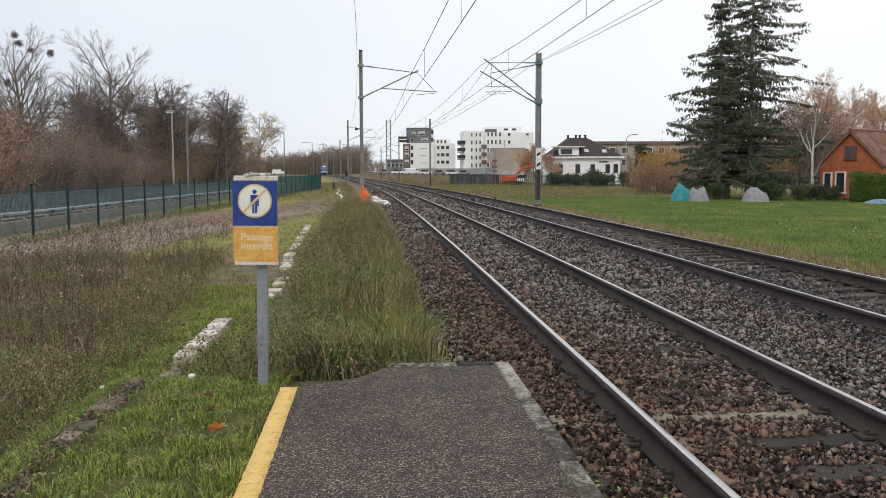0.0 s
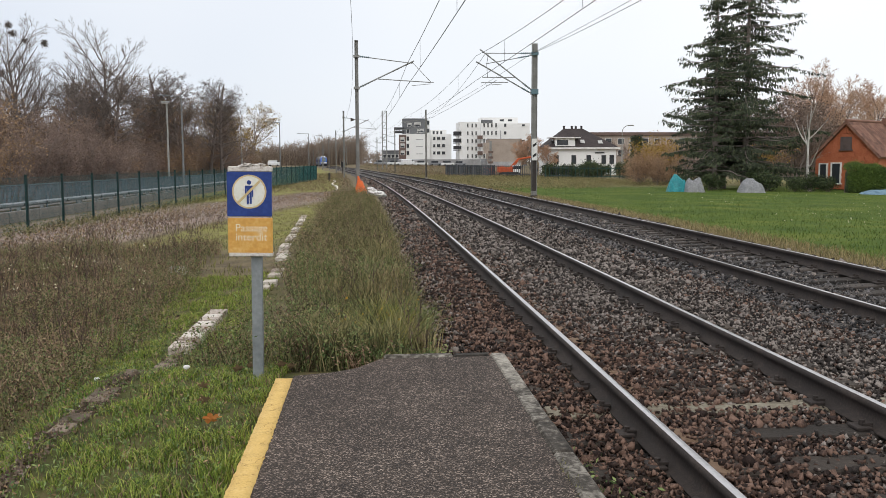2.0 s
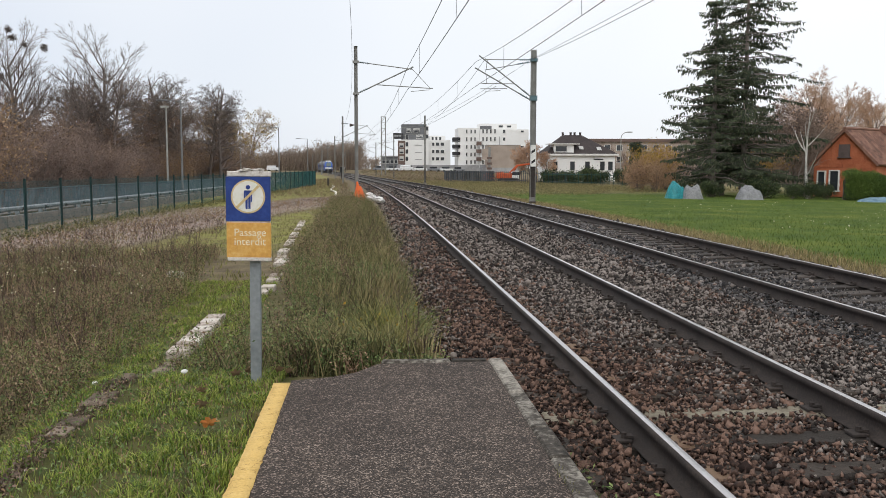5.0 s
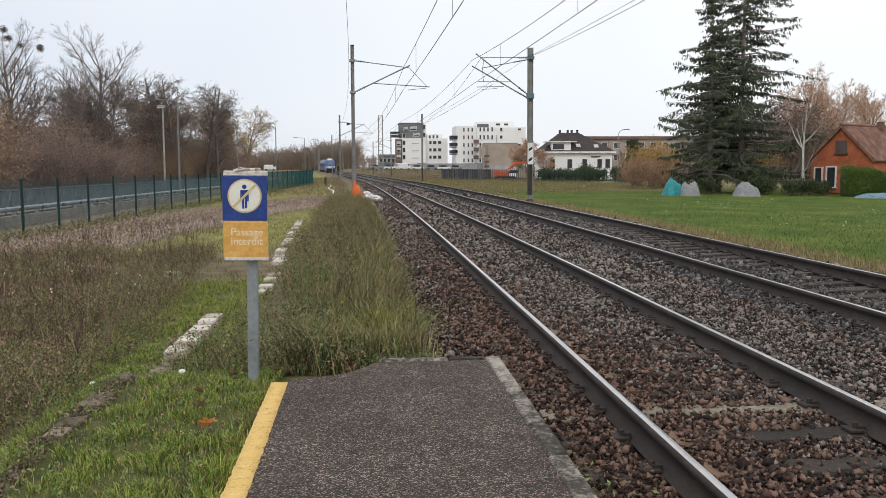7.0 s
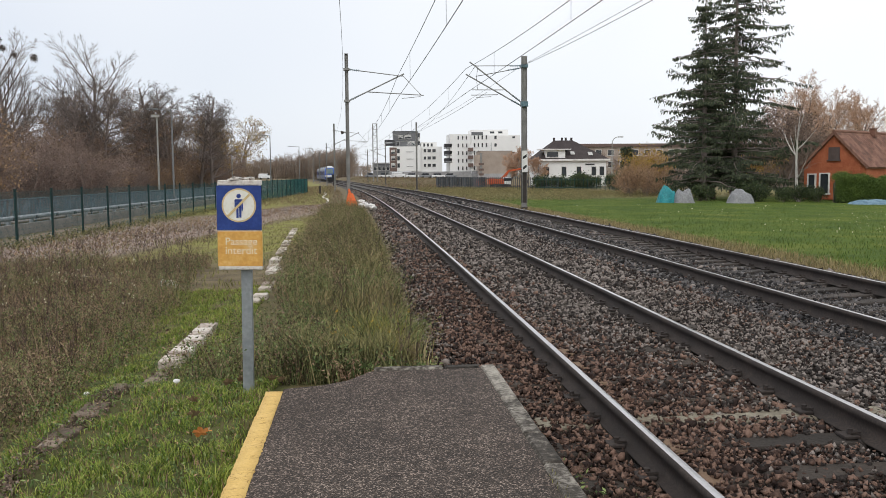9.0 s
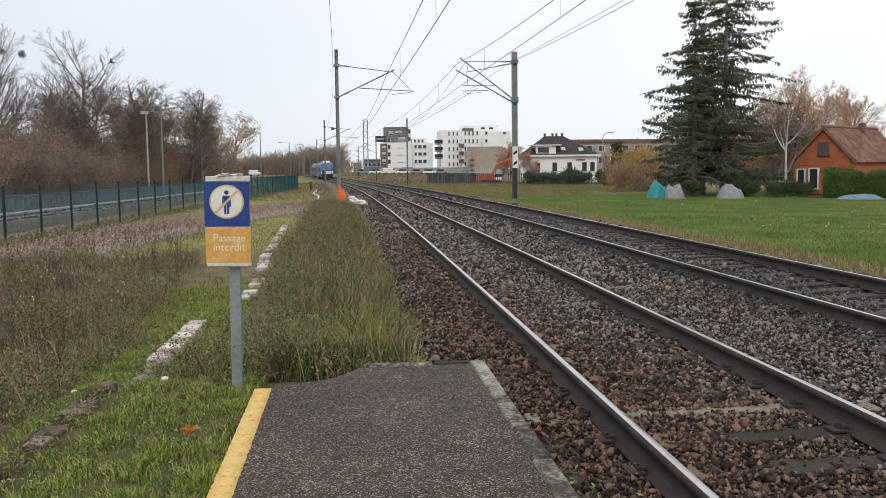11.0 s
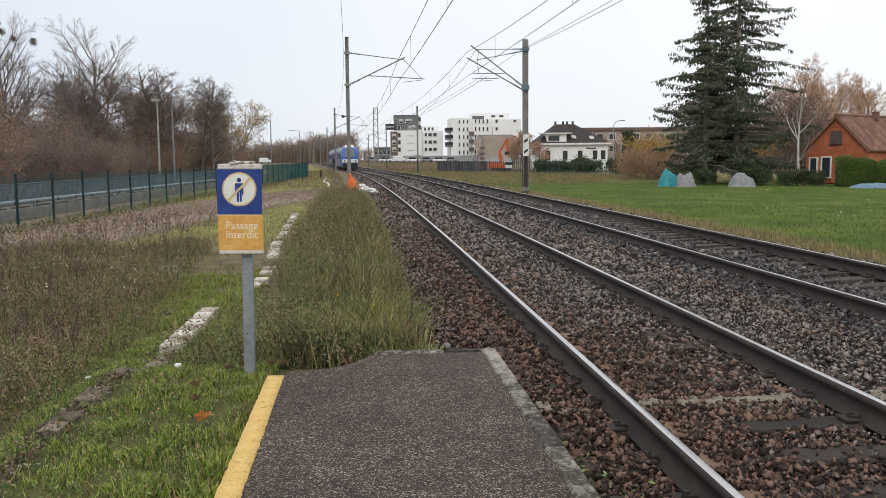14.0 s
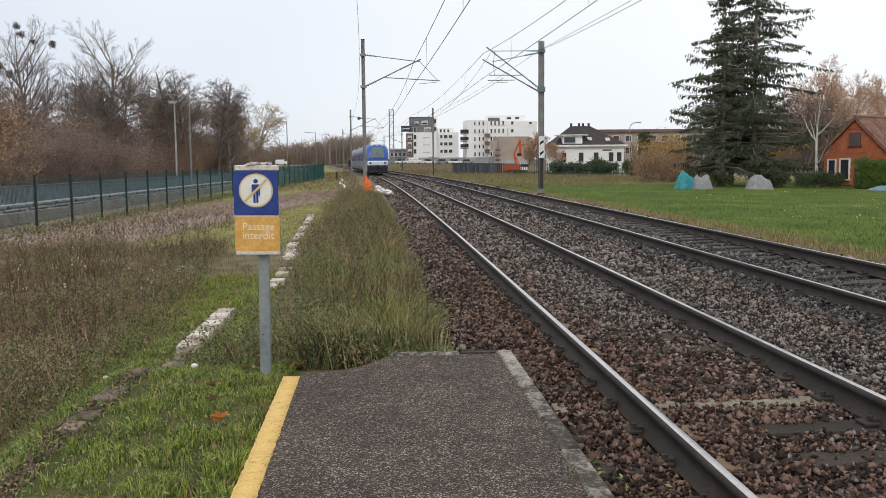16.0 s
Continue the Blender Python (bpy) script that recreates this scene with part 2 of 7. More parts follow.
M["house_orange"] = material("orange_hollow_brick", (0.40, 0.118, 0.055), (0.27, 0.075, 0.036), (0.48, 0.17, 0.085), 0.9, scale=1.1, fine=9, bump=0.4, objrand=0.14)
M["shutter_brown"] = material("grey_brown_shutter", (0.10, 0.075, 0.07), rough=0.8, scale=3, bump=0.1)
M["tarp_teal"] = material("teal_tarpaulin", (0.012, 0.22, 0.25), (0.008, 0.12, 0.15), (0.05, 0.34, 0.36), 0.45, scale=3, fine=12, bump=0.4)
M["tarp_grey"] = material("grey_tarpaulin", (0.22, 0.225, 0.235), (0.13, 0.13, 0.14), (0.34, 0.345, 0.35), 0.55, scale=3, fine=12, bump=0.4)
M["tarp_blue"] = material("blue_grey_tarpaulin", (0.12, 0.22, 0.30), (0.06, 0.11, 0.16), (0.25, 0.36, 0.43), 0.5, scale=3, fine=12, bump=0.4)
M["tarp_slate"] = material("slate_blue_tarpaulin", (0.05, 0.07, 0.10), (0.025, 0.035, 0.05), (0.11, 0.14, 0.18), 0.5, scale=3, fine=12, bump=0.4)
M["exc_orange"] = material("orange_machine_paint", (0.46, 0.085, 0.025), rough=0.45, scale=2, bump=0.05)
M["black_rubber"] = material("black_rubber", (0.025, 0.025, 0.026), rough=0.8, scale=4, bump=0.1)
M["train_white"] = material("white_train_paint", (0.66, 0.68, 0.70), (0.56, 0.58, 0.60), (0.72, 0.74, 0.76), 0.35, scale=1, fine=8, bump=0.02, coord="obj")
M["train_grey"] = material("grey_train_paint", (0.13, 0.14, 0.158), (0.09, 0.098, 0.11), (0.19, 0.20, 0.22), 0.4, scale=1, fine=8, bump=0.02, coord="obj")
M["train_blue"] = material("blue_train_paint", (0.025, 0.085, 0.36), (0.018, 0.06, 0.27), (0.04, 0.12, 0.44), 0.35, scale=1, fine=8, bump=0.02, coord="obj")
M["train_glass"] = material("tinted_train_glass", (0.03, 0.04, 0.05), rough=0.08, bump=0, spec=0.7, coord="obj")
M["train_screen"] = material("pale_green_windscreen", (0.12, 0.17, 0.17), rough=0.15, bump=0, spec=0.5, coord="obj")
M["train_dark"] = material("dark_underframe", (0.03, 0.03, 0.033), rough=0.8, scale=3, bump=0.1, coord="obj")
M["bark"] = material("grey_brown_bark", (0.20, 0.165, 0.150), (0.12, 0.097, 0.087), (0.28, 0.235, 0.215), 0.95, scale=1, fine=14, bump=0.5)
M["bark_red"] = material("reddish_twigs", (0.265, 0.195, 0.165), (0.16, 0.115, 0.098), (0.36, 0.275, 0.235), 0.95, scale=0.4, fine=8, bump=0)
M["bark_birch"] = material("white_birch_bark", (0.58, 0.55, 0.52), (0.16, 0.14, 0.13), (0.70, 0.68, 0.65), 0.85, scale=2.5, fine=14, bump=0.2)
M["bark_straw"] = material("straw_coloured_twigs", (0.50, 0.32, 0.215), (0.33, 0.20, 0.13), (0.62, 0.43, 0.30), 0.9, scale=0.5, fine=8, bump=0)
M["leaf_brown"] = material("dry_brown_leaves", (0.19, 0.135, 0.11), (0.11, 0.08, 0.068), (0.27, 0.195, 0.15), 0.9, scale=0.5, fine=6, bump=0, island=0.6)
M["leaf_rust"] = material("rust_leaves", (0.29, 0.185, 0.105), (0.17, 0.115, 0.07), (0.40, 0.27, 0.155), 0.9, scale=0.5, fine=6, bump=0, island=0.6)
M["leaf_yellow"] = material("yellow_autumn_leaves", (0.36, 0.22, 0.03), (0.20, 0.13, 0.025), (0.48, 0.33, 0.06), 0.9, scale=0.5, fine=6, bump=0, island=0.6)
M["leaf_dark"] = material("dark_alder_leaves", (0.11, 0.088, 0.076), (0.062, 0.049, 0.044), (0.165, 0.132, 0.113), 0.9, scale=0.5, fine=6, bump=0, island=0.6)
M["needle"] = material("dark_spruce_needles", (0.060, 0.076, 0.047), (0.030, 0.040, 0.027), (0.115, 0.135, 0.072), 0.85, scale=0.6, fine=8, bump=0, island=0.6)
M["hedge"] = material("bright_green_hedge_leaves", (0.070, 0.125, 0.018), (0.025, 0.052, 0.010), (0.15, 0.215, 0.035), 0.75, scale=1, fine=9, bump=0, island=0.7)
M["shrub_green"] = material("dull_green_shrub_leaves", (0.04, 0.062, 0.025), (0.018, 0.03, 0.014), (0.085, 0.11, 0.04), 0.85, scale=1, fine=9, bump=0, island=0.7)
M["lawn"] = material("green_lawn_blades", (0.195, 0.28, 0.038), (0.09, 0.145, 0.020), (0.37, 0.40, 0.09), 0.75, scale=0.9, fine=9, bump=0, island=0.6)
M["weed_brown"] = material("withered_brown_weeds", (0.180, 0.112, 0.070), (0.065, 0.041, 0.029), (0.37, 0.265, 0.175), 0.9, scale=0.9, fine=9, bump=0, island=0.7)
M["weed_olive"] = material("olive_weeds", (0.130, 0.130, 0.050), (0.055, 0.058, 0.024), (0.27, 0.25, 0.11), 0.9, scale=0.9, fine=9, bump=0, island=0.7)
M["weed_green"] = material("green_weed_leaves", (0.135, 0.20, 0.065), (0.075, 0.115, 0.04), (0.24, 0.30, 0.11), 0.8, scale=0.9, fine=9, bump=0, island=0.7)
M["flower"] = material("small_pale_flower_heads", (0.62, 0.58, 0.42), rough=0.8, bump=0)
M["maple"] = material("orange_brown_maple_leaf", (0.66, 0.24, 0.07), (0.50, 0.15, 0.04), (0.75, 0.38, 0.15), 0.7, scale=20, fine=60, bump=0.1)
# Lighter than the roadside bark, with distance haze put into the colour.
M["far_wood"] = material("far_brown_woodland", (0.29, 0.225, 0.18), (0.20, 0.155, 0.125), (0.38, 0.30, 0.225), 0.95, scale=0.15, fine=2, bump=0, island=0.5)
M["car_white"] = material("white_car_paint", (0.70, 0.71, 0.72), rough=0.3, bump=0)
M["car_grey"] = material("grey_car_paint", (0.22, 0.23, 0.25), rough=0.3, bump=0)
M["crow"] = material("black_feathers", (0.02, 0.02, 0.02), rough=0.7, bump=0)


# ---- builders ----
def mesh_of(bm, name):
    me = bpy.data.meshes.new(name)
    bm.normal_update()
    bm.to_mesh(me)
    bm.free()
    return me


def part(name, bm, mat, parent=None, label="", m=None):
    """Links a bmesh as one mesh object under a thing or a part."""
    me = bm if isinstance(bm, bpy.types.Mesh) else mesh_of(bm, name)
    if not me.materials:
        for one in (mat if isinstance(mat, (list, tuple)) else [mat]):
            me.materials.append(one)
    ob = new(name, me)
    if parent:
        ob.parent = parent
    if m is not None:
        ob.matrix_basis = m
    if label:
        ob["label"] = label
    return ob


def thing(name, m, label, category, group="", kind=""):
    ob = new(name)
    ob.empty_display_size = 0.2
    ob.matrix_basis = m
    return tagged(ob, label, category, group, kind)


def box(bm, cx, cy, cz, sx, sy, sz, m=None, bevel=0.0, mat=0):
    r = bmesh.ops.create_cube(bm, size=1.0, matrix=(m or Matrix()) @ Matrix.LocRotScale((cx, cy, cz), None, (sx, sy, sz)))
    fs = {f for v in r["verts"] for f in v.link_faces}
    for f in fs:
        f.material_index = mat
    if bevel:
        es = list({e for v in r["verts"] for e in v.link_edges})
        bmesh.ops.bevel(bm, geom=es, offset=bevel, segments=1, affect="EDGES")
    return bm


def boxes(*rows, bevel=0.0):
    bm = bmesh.new()
    for r in rows:
        box(bm, *r, bevel=bevel)
    return bm


def tube(bm, a, b, r0, r1=None, n=8, caps=True):
    a, b = Vector(a), Vector(b)
    d = b - a
    q = d.to_track_quat("Z", "Y").to_matrix().to_4x4()
    bmesh.ops.create_cone(bm, cap_ends=caps, segments=n, radius1=r0, radius2=r0 if r1 is None else r1, depth=d.length, matrix=Matrix.Translation((a + b) / 2) @ q)
    return bm


def tubes(*rows, n=8):
    bm = bmesh.new()
    for r in rows:
        tube(bm, *r, n=n)
    return bm


def mesh_np(name, v, f, mat, smooth=False, idx=None):
    """A mesh from numpy arrays of vertices and equal-sided faces."""
    me = bpy.data.meshes.new(name)
    k = f.shape[1]
    me.vertices.add(len(v))
    me.vertices.foreach_set("co", np.asarray(v, np.float32).ravel())
    me.loops.add(f.size)
    me.loops.foreach_set("vertex_index", np.asarray(f, np.int32).ravel())
    me.polygons.add(len(f))
    me.polygons.foreach_set("loop_start", np.arange(0, f.size, k, dtype=np.int32))
    for one in (mat if isinstance(mat, (list, tuple)) else [mat]):
        me.materials.append(one)
    if idx is not None:
        me.polygons.foreach_set("material_index", np.asarray(idx, np.int32))
    if smooth:
        me.polygons.foreach_set("use_smooth", np.ones(len(f), bool))
    me.update(calc_edges=True)
    return me


# ---- the plan: x across, y along the line, z up from the rail heads ----
RADIUS, RADIUS_FAR, CURVE_START, CURVE_EASE, TRACK_X, TRACK_GAP = 2330.0, 7000.0, 6.9, 150.0, 2.415, 3.58


def sink(y):
    """The line dips gently beyond the platform and climbs again further off."""
    y = np.asarray(y, float)
    a = np.clip(y, 15, 118) - 15
    return -1.9e-5 * a * a + 0.0014 * np.clip(y - 165, 0, 260)


def bend(y):
    """How far the line has swung to the left: a curve that eases after CURVE_EASE."""
    y = np.asarray(y, float)
    a = np.clip(y, CURVE_START, CURVE_EASE) - CURVE_START
    b = np.clip(y - CURVE_EASE, 0, 500)
    return -a * a / (2 * RADIUS) - b * (CURVE_EASE - CURVE_START) / RADIUS - b * b / (2 * RADIUS_FAR)


def track(s, off=0.0):
    """Place (x, y, z) and heading at s metres along the near track, off metres to its right."""
    th = (min(max(s, CURVE_START), CURVE_EASE) - CURVE_START) / RADIUS + max(s - CURVE_EASE, 0) / RADIUS_FAR
    x, y = TRACK_X + float(bend(s)) + off * math.cos(th), s + off * math.sin(th)
    return x, y, float(sink(y)), th


def step(a, b, v):
    t = np.clip((v - a) / (b - a), 0, 1)
    return t * t * (3 - 2 * t)


def ground_z(x, y):
    x, y = np.asarray(x, float), np.asarray(y, float)
    u = x - bend(y)
    z = -0.36 + 0.20 * step(-9.5, -2.6, u)
    lawn = step(-2.3, -1.7, u) * (1 - step(6.0, 7.2, y))
    z = z + 0.26 * lawn + 0.06 * step(-2.1, -1.4, u) * step(6.0, 7.2, y)
    z = z - step(0.42, 0.95, u) * (z + 0.34)
    z = z - 0.012 * np.clip(u - 10, 0, 40)
    z = z - 0.45 * step(-12.2, -13.2, u)
    z = z + 1.0 * step(170, 270, y) * step(8, 13, u) + 1.1 * step(150, 260, y) * step(-9, -14, u)
    return z + sink(y)


def sweep(name, profile, ss, off, mat, idx=None, zoff=0.0, closed=True):
    """A profile (across, up) swept along the track."""
    pts = [track(s, off) for s in ss]
    k, v, f, mi = len(profile), [], [], []
    for x, y, z, th in pts:
        c, s_ = math.cos(th), math.sin(th)
        v += [(x + u * c, y + u * s_, z + w + zoff) for u, w in profile]
    for i in range(len(pts) - 1):
        for j in range(k if closed else k - 1):
            a, b = i * k + j, i * k + (j + 1) % k
            f.append((a, b, b + k, a + k))
            mi.append(idx[j] if idx else 0)
    return mesh_np(name, np.array(v), np.array(f), mat, idx=mi)


# ---- ground: one sheet to the horizon ----
def build_ground():
    xs = np.concatenate([[-3000, -1200, -500, -250, -120, -80], np.arange(-60, -14, 2.0), np.arange(-14, 10, 0.35), np.arange(10, 70, 2.0), [80, 120, 250, 500, 1200, 3000]])
    ys = np.concatenate([[-1500, -400, -100, -40, -15], np.arange(-8, 30, 0.4), np.arange(30, 130, 2.0), [140, 160, 190, 230, 280, 350, 450, 600, 900, 1500, 3500]])
    X, Y = np.meshgrid(xs, ys)
    Z = ground_z(X, Y)
    near = np.exp(-((X / 25) ** 2 + ((Y - 10) / 25) ** 2))
    rng = np.random.default_rng(4)
    Z = Z + near * rng.normal(0, 0.012, X.shape) - 0.04 * near
    v = np.stack([X, Y, Z], -1).reshape(-1, 3)
    nx, ny = len(xs), len(ys)
    i, j = np.meshgrid(np.arange(nx - 1), np.arange(ny - 1))
    a = (j * nx + i).ravel()
    f = np.stack([a, a + 1, a + nx + 1, a + nx], 1)
    # gravel path across the waste ground, and the short green field
    line = np.array([(-9.5, 4), (-8.6, 14), (-8.0, 20), (-6.6, 29), (-4.6, 38), (-2.4, 47), (0.4, 54)], float)
    dist = np.full(len(v), 1e9)
    for p, q in zip(line[:-1], line[1:]):
        d = q - p
        t = np.clip(((v[:, :2] - p) @ d) / (d @ d), 0, 1)
        dist = np.minimum(dist, np.hypot(*(v[:, :2] - p - t[:, None] * d).T))
    gravel = 1 - step(1.6, 3.2, dist)
    u = v[:, 0] - bend(v[:, 1])
    gravel = np.maximum(gravel, (1 - step(5, 9, np.abs(v[:, 1] - 45))) * step(-4.5, -3, u) * (1 - step(0.4, 1.0, u)))
    xp = np.interp(v[:, 1], line[:, 1], line[:, 0])
    gravel = np.maximum(gravel, np.where((v[:, 0] < xp) & (v[:, 0] > -11.2) & (v[:, 1] > 4) & (v[:, 1] < 44), 0.78, 0.0))
    field = step(8.8, 10.2, u) * (1 - step(62, 92, v[:, 1] - 0.4 * np.clip(v[:, 0] - 20, 0, 60)))
    moss = (1 - gravel) * (1 - step(-2.0, -0.6, u)) * step(12, 22, v[:, 1]) * step(-11, -9, u)
    moss = np.maximum(moss, 0.75 * step(8.8, 10, u) * step(60, 80, v[:, 1]) * (1 - step(115, 150, v[:, 1])))
    lawn = np.maximum((1 - step(6.2, 7.4, v[:, 1])) * step(-2.6, -1.9, u), (1 - step(11, 15, v[:, 1])) * step(-2.7, -2.1, u) * (1 - step(-1.2, -0.8, u)))
    me = mesh_np("ground", v, f, ground_material(), smooth=True)
    for name, val in (("gravel", gravel), ("field", field), ("moss", moss), ("lawn", lawn)):
        at = me.attributes.new(name, "FLOAT", "POINT")
        at.data.foreach_set("value", val.astype(np.float32))
    tagged(new("ground", me), "uneven waste ground of grass, moss, soil and gravel", "ground", kind="structure")


def ground_material():
    m = bpy.data.materials.new("waste_ground")
    m.use_nodes = True
    n, l = m.node_tree.nodes, m.node_tree.links
    b = n["Principled BSDF"]
    b.inputs["Roughness"].default_value = 0.95
    b.inputs["Specular IOR Level"].default_value = 0.2
    pos = n.new("ShaderNodeNewGeometry").outputs["Position"]

    def noise_ramp(scale, detail, stops):
        t = n.new("ShaderNodeTexNoise")
        t.inputs["Scale"].default_value, t.inputs["Detail"].default_value, t.inputs["Roughness"].default_value = scale, detail, 0.65
        l.new(pos, t.inputs["Vector"])
        r = n.new("ShaderNodeValToRGB")
        e = r.color_ramp.elements
        e[0].position, e[0].color = stops[0][0], (*stops[0][1], 1)
        e[1].position, e[1].color = stops[-1][0], (*stops[-1][1], 1)
        for p, c in stops[1:-1]:
            e.new(p).color = (*c, 1)
        l.new(t.outputs["Fac"], r.inputs[0])
        return r.outputs[0], t.outputs["Fac"]

    soil, _ = noise_ramp(2.2, 8, [(0.3, (0.09, 0.068, 0.045)), (0.5, (0.15, 0.12, 0.07)), (0.7, (0.21, 0.17, 0.10))])
    gravel, gh = noise_ramp(16, 8, [(0.32, (0.12, 0.080, 0.062)), (0.5, (0.26, 0.195, 0.16)), (0.68, (0.50, 0.43, 0.39))])
    field, _ = noise_ramp(0.35, 14, [(0.32, (0.034, 0.070, 0.008)), (0.5, (0.072, 0.116, 0.013)), (0.66, (0.14, 0.160, 0.026))])
    moss, _ = noise_ramp(1.6, 10, [(0.3, (0.13, 0.10, 0.055)), (0.5, (0.21, 0.20, 0.06)), (0.7, (0.27, 0.27, 0.075))])
    lawn, _ = noise_ramp(3.0, 8, [(0.3, (0.050, 0.055, 0.020)), (0.5, (0.085, 0.090, 0.028)), (0.7, (0.14, 0.105, 0.055))])
    patch, pf = noise_ramp(0.9, 6, [(0.3, (0, 0, 0)), (0.7, (1, 1, 1))])
    col = soil
    for name, other in (("moss", moss), ("gravel", gravel), ("field", field), ("lawn", lawn)):
        at = n.new("ShaderNodeAttribute")
        at.attribute_name = name
        ad = n.new("ShaderNodeMath")
        ad.operation = "MULTIPLY_ADD"
        l.new(pf, ad.inputs[0])
        ad.inputs[1].default_value = 1.2
        sub = n.new("ShaderNodeMath")
        sub.operation = "MULTIPLY_ADD"
        l.new(at.outputs["Fac"], sub.inputs[0])
        sub.inputs[1].default_value, sub.inputs[2].default_value = 2.2, -1.7
        l.new(sub.outputs[0], ad.inputs[2])
        cl = n.new("ShaderNodeClamp")
        l.new(ad.outputs[0], cl.inputs[0])
        mx = n.new("ShaderNodeMix")
        mx.data_type = "RGBA"
        l.new(cl.outputs[0], mx.inputs[0])
        l.new(col, mx.inputs[6])
        l.new(other, mx.inputs[7])
        col = mx.outputs[2]
    l.new(col, b.inputs["Base Color"])
    bp = n.new("ShaderNodeBump")
    bp.inputs["Strength"].default_value, bp.inputs["Distance"].default_value = 0.7, 0.03
    l.new(gh, bp.inputs["Height"])
    l.new(bp.outputs[0], b.inputs["Normal"])
    return m


build_ground()


# ---- the two tracks ----
S_LINE = np.concatenate([np.arange(-6, 20, 1.0), np.arange(20, 120, 3.0), np.arange(120, 520, 8.0)])


def build_tracks():
    bed = [(-2.2, -0.40), (-1.55, -0.235), (-0.9, -0.215), (0.9, -0.215), (1.79, -0.24), (2.7, -0.21), (4.5, -0.19), (5.3, -0.20), (6.1, -0.36), (6.4, -0.47)]
    me = sweep("ballast_bed", bed, S_LINE, 0.0, [M["ballast_grey_far"]], closed=False)
    tagged(new("ballast_bed", me), "grey-brown crushed stone ballast bed under the tracks", "ballast", kind="structure")
    # flat-bottomed rail profile, head top at 0
    h = [(-0.036, -0.012), (-0.022, 0.0), (0.022, 0.0), (0.036, -0.012), (0.036, -0.04), (0.010, -0.055), (0.010, -0.145), (0.072, -0.158), (0.072, -0.170), (-0.072, -0.170), (-0.072, -0.158), (-0.010, -0.145), (-0.010, -0.055), (-0.036, -0.04)]
    idx = [0, 1, 0] + [0] * 11
    sl = bpy.data.meshes.new("sleeper")
    bm = bmesh.new()
    box(bm, 0, 0, -0.215, 2.5, 0.25, 0.12, bevel=0.012)
    bm.to_mesh(sl)
    bm.free()
    sl.materials.append(M["sleeper"])
    sl2 = sl.copy()
    sl2.materials[0] = M["sleeper_grey"]
    sl3 = sl.copy()
    sl3.materials[0] = M["sleeper_pale"]
    bm = bmesh.new()
    box(bm, 0.115, 0, -0.148, 0.10, 0.13, 0.02, bevel=0.004)
    tube(bm, (0.105, 0, -0.14), (0.105, 0, -0.105), 0.018, n=6)
    box(bm, 0.08, 0, -0.128, 0.06, 0.06, 0.014)
    clip = mesh_of(bm, "rail_fastening")
    clip.materials.append(M["rail_side"])
    for off, zl, zr, label in ((0.0, 0.0, 0.0, "near railway track with polished rails on half-buried sleepers"), (TRACK_GAP, 0.01, 0.07, "further railway track with dark rails on grey sleepers")):
        t = thing("railway_track", Matrix(), label, "railway track", "railway tracks")
        part("rail", sweep("rail", h, S_LINE, off - 0.7525, [M["rail_side"], M["rail_top"]], idx, zl), None, t)
        part("rail", sweep("rail", h, S_LINE, off + 0.7525, [M["rail_side"], M["rail_top"]], idx, zr), None, t)
        for i in range(-14, 84):
            s = 1.72 + 0.585 * i
            x, y, z, th = track(s, off)
            lean = math.degrees(math.atan2(zr - zl, 1.5))
            m = pose(x, y, z + (zl + zr) / 2 - 0.008, 0, -lean, math.degrees(th))
            part("sleeper", (sl3 if i == 7 else sl) if not off else sl2, None, t, m=m)
            if -2 < i < 34:
                for u in (-0.7525, 0.7525):
                    for turn in (0, 180):
                        part("rail_fastening", clip, None, t, m=m @ pose(u, 0, 0.008, 0, 0, turn))


# Bed toned darker than the loose stones; gap shade is put into its colour.
M["ballast_grey_far"] = material("grey_ballast_far", (0.066, 0.058, 0.054), (0.022, 0.018, 0.016), (0.17, 0.15, 0.14), 0.92, scale=3.0, fine=22, bump=1.0)
build_tracks()


